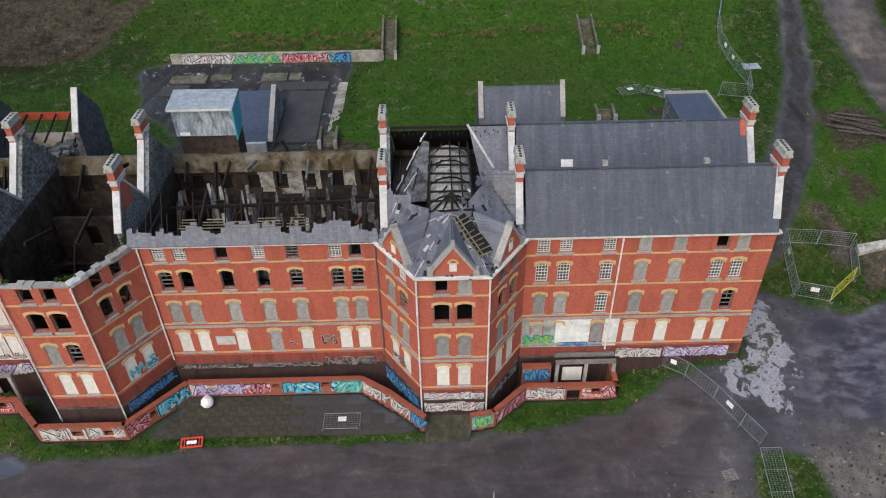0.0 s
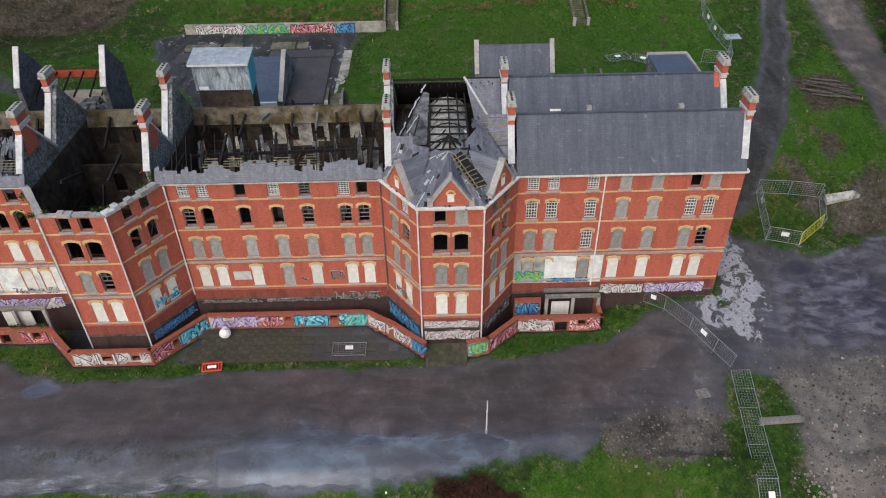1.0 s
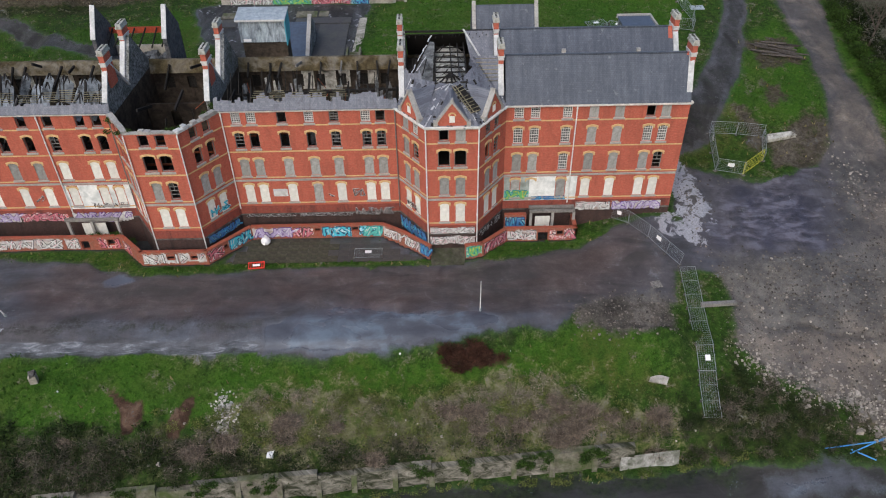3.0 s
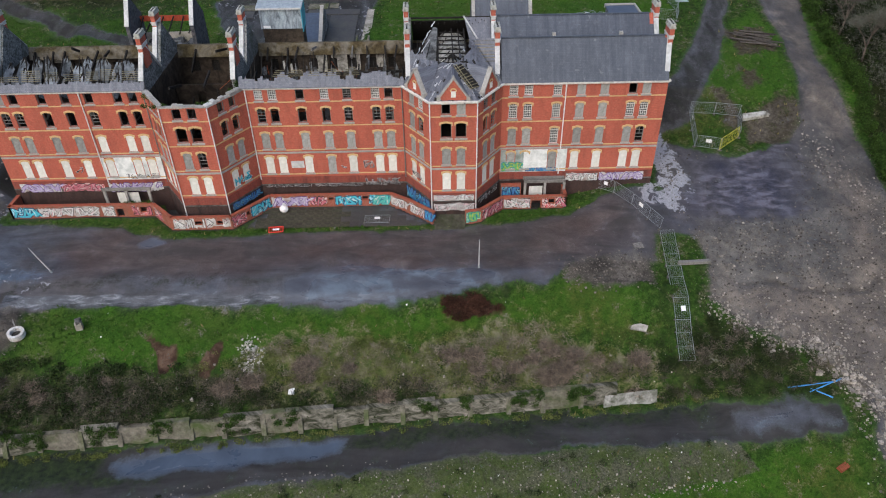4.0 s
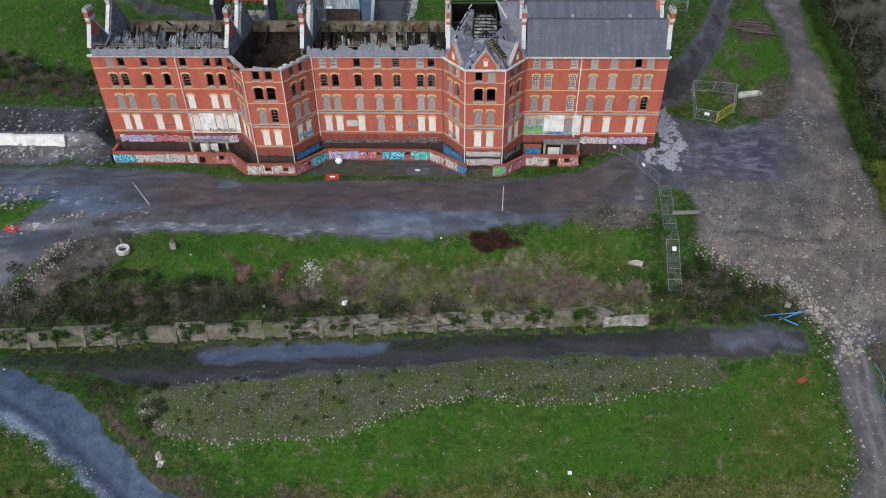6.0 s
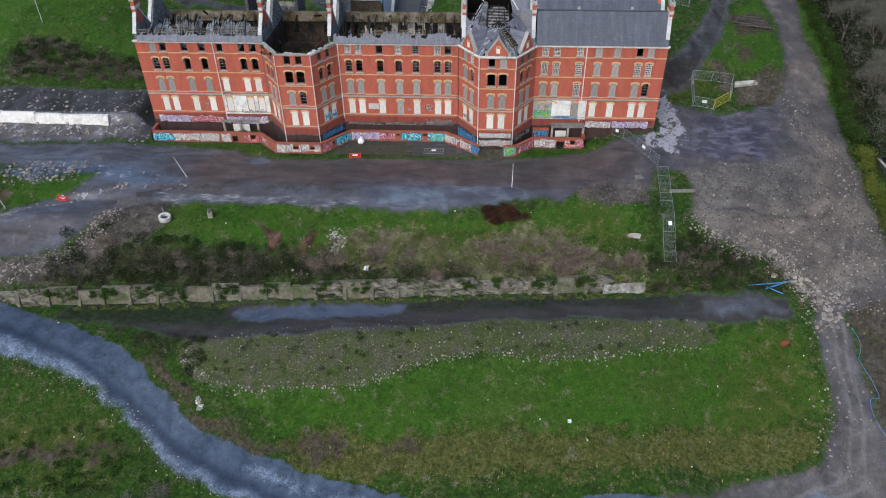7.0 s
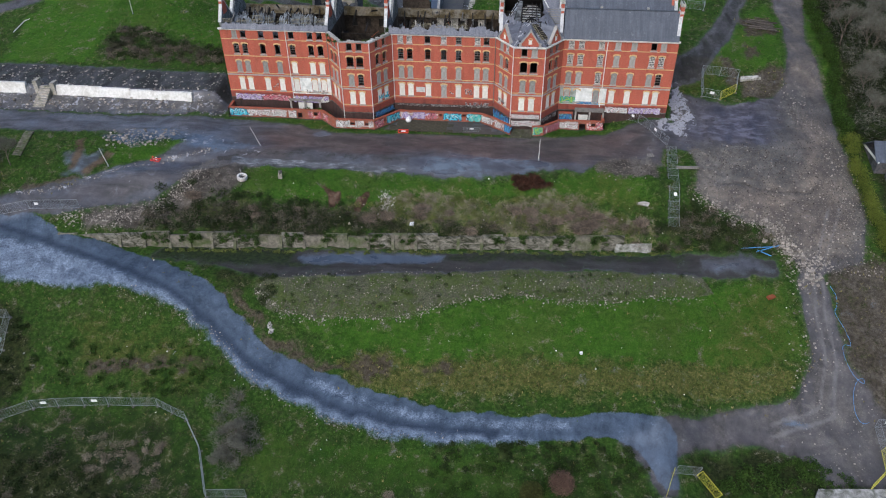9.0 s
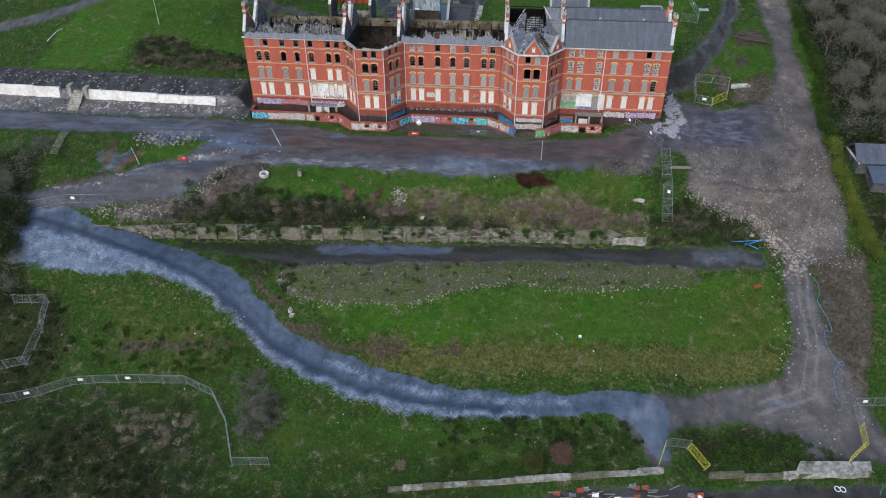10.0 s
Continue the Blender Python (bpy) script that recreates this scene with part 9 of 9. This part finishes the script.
scatter("brambles", "dark dead weeds in the lower field", "brambles", twig_cloud(7000, spots_in(weedy, 160, 35, 0.5, 1.3), 36, (0.4, 1.2), 0.025), BRAMBLE)
weedy2 = [(-104, -55), (-80, -54.5), (-70, -61), (-84, -62.5), (-104, -62)]
scatter("scrub", "low green weeds beside the stone track", "scrub", leaf_cloud(6000, spots_in(weedy2, 80, 37, 0.4, 0.9), 38, (0.08, 0.18)), GREEN_LEAF)
north_bush = [(-125, 14), (-127, 23), (-121, 26), (-110, 21), (-97, 18), (-97, 13.5), (-110, 13)]
scatter("brambles", "brown brambles in the hollow above the wall", "brambles", twig_cloud(12000, spots_in(north_bush, 90, 39, 0.6, 1.5), 40, (0.5, 1.4), 0.03), BRAMBLE)
scatter("scrub", "dark green scrub in the hollow above the wall", "scrub", leaf_cloud(8000, spots_in(north_bush, 60, 41, 0.6, 1.4), 42, (0.1, 0.22)), DARK_LEAF)
north_west = [(-112, 48), (-78, 50), (-78, 60), (-112, 62)]
scatter("brambles", "brown dead bracken on the upper slope", "brambles", twig_cloud(9000, spots_in(north_west, 90, 43, 0.6, 1.4), 44, (0.4, 1.2), 0.03), BRAMBLE)
bank_n = [(-60, 49.4), (-38, 49.2), (-34, 53.5), (-9, 53.5), (2, 52), (2, 55), (-60, 55)]
scatter("dry_grass", "rough tall grass on the terrace bank", "grass", twig_cloud(9000, spots_in(bank_n, 120, 45, 0.5, 1.0, 0.4), 46, (0.3, 0.8), 0.03), DRY_BLADE)
dark_west = [(-150, -28), (-131, -20), (-128, -33), (-125, -40), (-121, -50), (-124, -58), (-150, -58)]
scatter("thicket", "dark leafless thicket at the west edge", "thicket", twig_cloud(14000, spots_in(dark_west, 130, 47, 1.2, 2.4, 0.9, 0.8), 48, (0.8, 2.0), 0.03), TWIG)
scatter("thicket", "dark evergreen thicket at the west edge", "thicket", leaf_cloud(14000, spots_in(dark_west, 110, 49, 1.0, 2.2, 0.9, 0.8), 50, (0.1, 0.26)), DARK_LEAF)
west_clump = [(-130, -35), (-125.5, -36), (-124.5, -41), (-125.5, -45), (-130, -46)]
scatter("thicket", "dark evergreen clump at the road end", "thicket", leaf_cloud(12000, spots_in(west_clump, 40, 98, 1.2, 2.4, 1.1, 1.0), 99, (0.1, 0.26)), DARK_LEAF)
hedge_line = [(37.5, 44), (36.2, 26), (35.2, 10), (33.8, -3), (32.9, -12), (33.6, -21), (34.9, -27), (36.4, -32)]
hs = []
for (x0, y0), (x1, y1) in zip(hedge_line, hedge_line[1:]):
    for k in range(14):
        t = (k + rng.random()) / 14
        x, y = x0 + (x1 - x0) * t + rng.uniform(-0.7, 0.7), y0 + (y1 - y0) * t
        s = rng.uniform(0.8, 1.5)
        hs.append((x, y, height(x, y) + rng.uniform(0.5, 2.0), s, s, s))
scatter("hedge", "thick green hedge along the east boundary", "hedge", leaf_cloud(26000, [q for q in hs if q[1] > -6], 51, (0.08, 0.18)), GREEN_LEAF)
scatter("hedge", "clipped yellow-green hedge beside the neighbour's house", "hedge", leaf_cloud(22000, [q for q in hs if q[1] <= -6], 56, (0.07, 0.16)), HEDGE_LEAF)
beyond = [(40, 60), (39, 14), (37, 0), (36.5, -5), (58, -5), (58, 60)]
scatter("undergrowth", "dark undergrowth beneath the trees", "undergrowth", leaf_cloud(60000, spots_in(beyond, 300, 52, 1.4, 3.2, 0.9, 0.6), 53, (0.12, 0.3)), DARK_LEAF)
scatter("undergrowth", "bare twiggy undergrowth beneath the trees", "undergrowth", twig_cloud(26000, spots_in(beyond, 200, 54, 1.5, 3.4, 1.0, 0.9), 55, (0.8, 2.2), 0.026), TWIG)


def tree(x, y, h, seed, ivy=True):
    """A leafless tree: forked limbs, fine twigs, ivy on the stem."""
    r = random.Random(seed)
    t = thing("tree", "tall leafless tree with ivy on its trunk" if ivy else "leafless grey-brown tree with fine twigs", "tree", pose(x, y, height(x, y) - 0.2), "trees by the east boundary")
    limbs, tips = Build(), []

    def grow(a, d, length, rad, depth):
        b = a + d * length
        limbs.tube(a, b, rad, rad * 0.68, 6 if depth > 1 else 4)
        if depth == 0:
            tips.append(b)
            return
        for _ in range(r.choice((2, 3)) if depth < 4 else 3):
            n = (d + Vector((r.uniform(-0.75, 0.75), r.uniform(-0.75, 0.75), r.uniform(-0.1, 0.5)))).normalized()
            grow(b, n, length * r.uniform(0.6, 0.82), rad * 0.62, depth - 1)
        if depth < 4:
            tips.append(b)

    grow(Vector((0, 0, 0)), Vector((r.uniform(-0.08, 0.08), r.uniform(-0.08, 0.08), 1)).normalized(), h * 0.27, h * 0.02, 5)
    part("trunk", limbs.mesh("trunk", BARK, smooth=True), None, t)
    v, f = twig_cloud(9000, [(*p, h * 0.1, h * 0.1, h * 0.08) for p in tips], seed, (h * 0.03, h * 0.08), 0.012)()
    me = bpy.data.meshes.new("crown")
    me.from_pydata(v, [], f)
    me.materials.append(TWIG)
    part("crown", me, None, t, "fine bare twigs")
    if ivy:
        v, f = leaf_cloud(1500, [(r.uniform(-0.3, 0.3), r.uniform(-0.3, 0.3), h * 0.05 * k + 0.5, 0.7, 0.7, 0.7) for k in range(8)], seed + 1, (0.08, 0.16))()
        me = bpy.data.meshes.new("ivy")
        me.from_pydata(v, [], f)
        me.materials.append(DARK_LEAF)
        part("ivy", me, None, t, "dark ivy round the trunk")


for k, (x, y, h) in enumerate(((39.5, 24, 10), (42.5, 17, 11), (40, 8, 10), (39.6, 33, 10), (45, 28, 12), (45, 6, 10), (43, 40, 11), (48, 16, 11), (39.2, 1.0, 8), (38.6, -27.5, 7), (49, 36, 12), (42, -31, 8), (41.5, 50, 11),
                                (44, 22, 11), (41.5, 13, 9), (50, 26, 11), (43, 0.5, 9), (47.5, 46, 11), (52, 8, 11))):
    tree(x, y, h, 100 + k, k % 3 != 0)
for k, (x, y, h) in enumerate(((-70.5, -67.5, 4.2), (-68.8, -70.5, 4.6), (-72, -72.5, 3.8), (-127, -24, 6.5), (-131, -34, 7.0), (-128, -45, 6.0))):
    tree(x, y, h, 130 + k, False)


def stones(n, box, seed, want, size):
    def make():
        px, py, pz, r = sample(n, *box, seed, want)
        s = Build()
        rr = random.Random(seed)
        for x, y, z in zip(px, py, pz):
            k = rr.uniform(0, 1) ** 3
            s.rock((x, y, z), size[0] + (size[1] - size[0]) * k, rr)
        return s.v, s.f
    return make


scatter("rubble", "grey broken stone over the right-hand yard", "rubble", stones(19000, (2, 34, -34, 6), 61, lambda i, j: np.clip(mask["gravel"][j, i] * 0.85, 0, 1), (0.025, 0.13)), STONES)
scatter("rubble", "pale broken stone along the edge of the yard", "rubble", stones(11000, (2, 34, -34, -8), 62, lambda i, j: np.clip(0.4 * mask["gravel"][j, i] * (0.2 + ease(-10, -26, ys[j])), 0, 1), (0.025, 0.17)), PALE_STONES)
scatter("rubble", "pale stones strewn over the low rubble strip", "rubble", stones(9000, (-76, 8, -50, -34), 63, lambda i, j: 0.4 * np.clip(mask["olive"][j, i], 0, 1), (0.025, 0.13)), PALE_STONES)
scatter("rubble", "grey stones on the gravel heap", "rubble", stones(6000, (-108, -78, -37, -18), 64, lambda i, j: 0.8 * np.clip(mask["gravel"][j, i], 0, 1), (0.03, 0.14)), STONES)
scatter("rubble", "scattered stones on the bare gravel patch", "rubble", stones(1800, (-15, -2, -20, -12), 65, lambda i, j: 0.7 * np.clip(mask["gravel"][j, i], 0, 1), (0.04, 0.16)), STONES)
scatter("rubble", "broken masonry on the bank by the west wall", "rubble", stones(8000, (-172, -91, -5, 10.5), 66, lambda i, j: 0.55 * np.clip(mask["dark"][j, i] * 0.5 + mask["gravel"][j, i], 0, 1), (0.04, 0.3)), PALE_STONES)
scatter("rubble", "pale lumps in the brambles on the bank", "rubble", stones(5000, (-62, -2, -32, -22), 67, lambda i, j: 0.14 * np.clip(mask["bramble"][j, i], 0, 1), (0.06, 0.24)), PALE_STONES)
scatter("litter", "white scraps of litter strewn over the grass", "litter", stones(520, (-100, 30, -72, -20), 68, lambda i, j: 0.35 * green(i, j), (0.04, 0.13)), SIGN_WHITE)
scatter("rubble", "stones along the edge of the right-hand track", "rubble", stones(3500, (16, 34, -68, -30), 69, lambda i, j: 0.25 * np.clip(mask["mud"][j, i], 0, 1), (0.03, 0.14)), PALE_STONES)
scatter("rubble", "dumped stone by the west road", "rubble", stones(1400, (-112, -98, -18, -11), 70, lambda i, j: 0.5 * np.clip(mask["blue"][j, i], 0, 1), (0.08, 0.32)), PALE_STONES)


def edge_stones(points, n, spread, size, seed):
    """Stones strewn along a line."""
    def make():
        r = random.Random(seed)
        s = Build()
        for _ in range(n):
            k = r.randrange(len(points) - 1)
            t = r.random()
            x = points[k][0] + (points[k + 1][0] - points[k][0]) * t + r.gauss(0, spread)
            y = points[k][1] + (points[k + 1][1] - points[k][1]) * t + r.gauss(0, spread)
            s.rock((x, y, height(x, y)), size[0] + (size[1] - size[0]) * r.random() ** 3, r)
        return s.v, s.f
    return make


scatter("rubble", "pale stones along the edge of the low rubble strip", "rubble", edge_stones([(-72.2, -46.5), (-67, -49.2), (-59.5, -49.4), (-48, -48.2), (-39, -45.1), (-30, -43), (-20, -43.4), (-10.8, -42.5), (3.8, -39.2)], 1100, 0.4, (0.03, 0.17), 75), PALE_STONES)
scatter("rubble", "stones pushed up beside the track", "rubble", edge_stones([(18.7, -29.6), (20.2, -33), (19.0, -36), (19.8, -47), (16.6, -53.5)], 260, 1.0, (0.03, 0.2), 76), PALE_STONES)
scatter("rubble", "large broken stones tipped where the track leaves the yard", "rubble", edge_stones([(15, -26.4), (18, -28.6), (20.4, -31.5), (22.5, -34), (21, -36)], 260, 0.9, (0.08, 0.42), 73), PALE_STONES)
scatter("rubble", "pale rubble spilled between the ramp and the wall", "rubble", edge_stones([(-112, -34.8), (-104, -34.4), (-96, -32.4), (-91, -28.6), (-88.6, -24.5)], 1500, 0.9, (0.04, 0.2), 128), PALE_STONES)
scatter("rubble", "heap of pale broken masonry on the bank", "rubble", edge_stones([(-53.6, -25.2), (-52.6, -26.8), (-52.8, -29)], 260, 0.6, (0.06, 0.24), 74), WHITE_STONES)
scatter("rubble", "small heap of pale stones on the grass", "rubble", edge_stones([(-69.2, -50.8), (-68.6, -51.8)], 60, 0.25, (0.06, 0.24), 89), WHITE_STONES)
scatter("rubble", "pale stones along the foot of the yard", "rubble", edge_stones([(3.9, -19.8), (7.3, -23.4), (14, -25.8), (16.5, -26.7), (18.7, -29.6), (22, -32), (25, -31)], 1400, 0.9, (0.04, 0.24), 77), PALE_STONES)
scatter("rubble", "stones along the east side of the yard", "rubble", edge_stones([(26, 10), (27.5, 2), (30, -4), (30.6, -12), (30.5, -22), (29, -30)], 900, 1.6, (0.04, 0.18), 78), PALE_STONES)
scatter("rubble", "stones lying off the edge of the blue stone road", "rubble", edge_stones([(-98, -47), (-83.5, -50.7), (-76, -54.2), (-70, -59.8), (-55, -64.8), (-33, -66)], 600, 0.5, (0.03, 0.13), 79), PALE_STONES)
scatter("rubble", "stones along the edge of the west ramp", "rubble", edge_stones([(-124, -30.5), (-113.5, -28.6), (-103.4, -22.8), (-95.2, -19.6), (-88, -16.6)], 300, 0.4, (0.04, 0.2), 80), PALE_STONES)
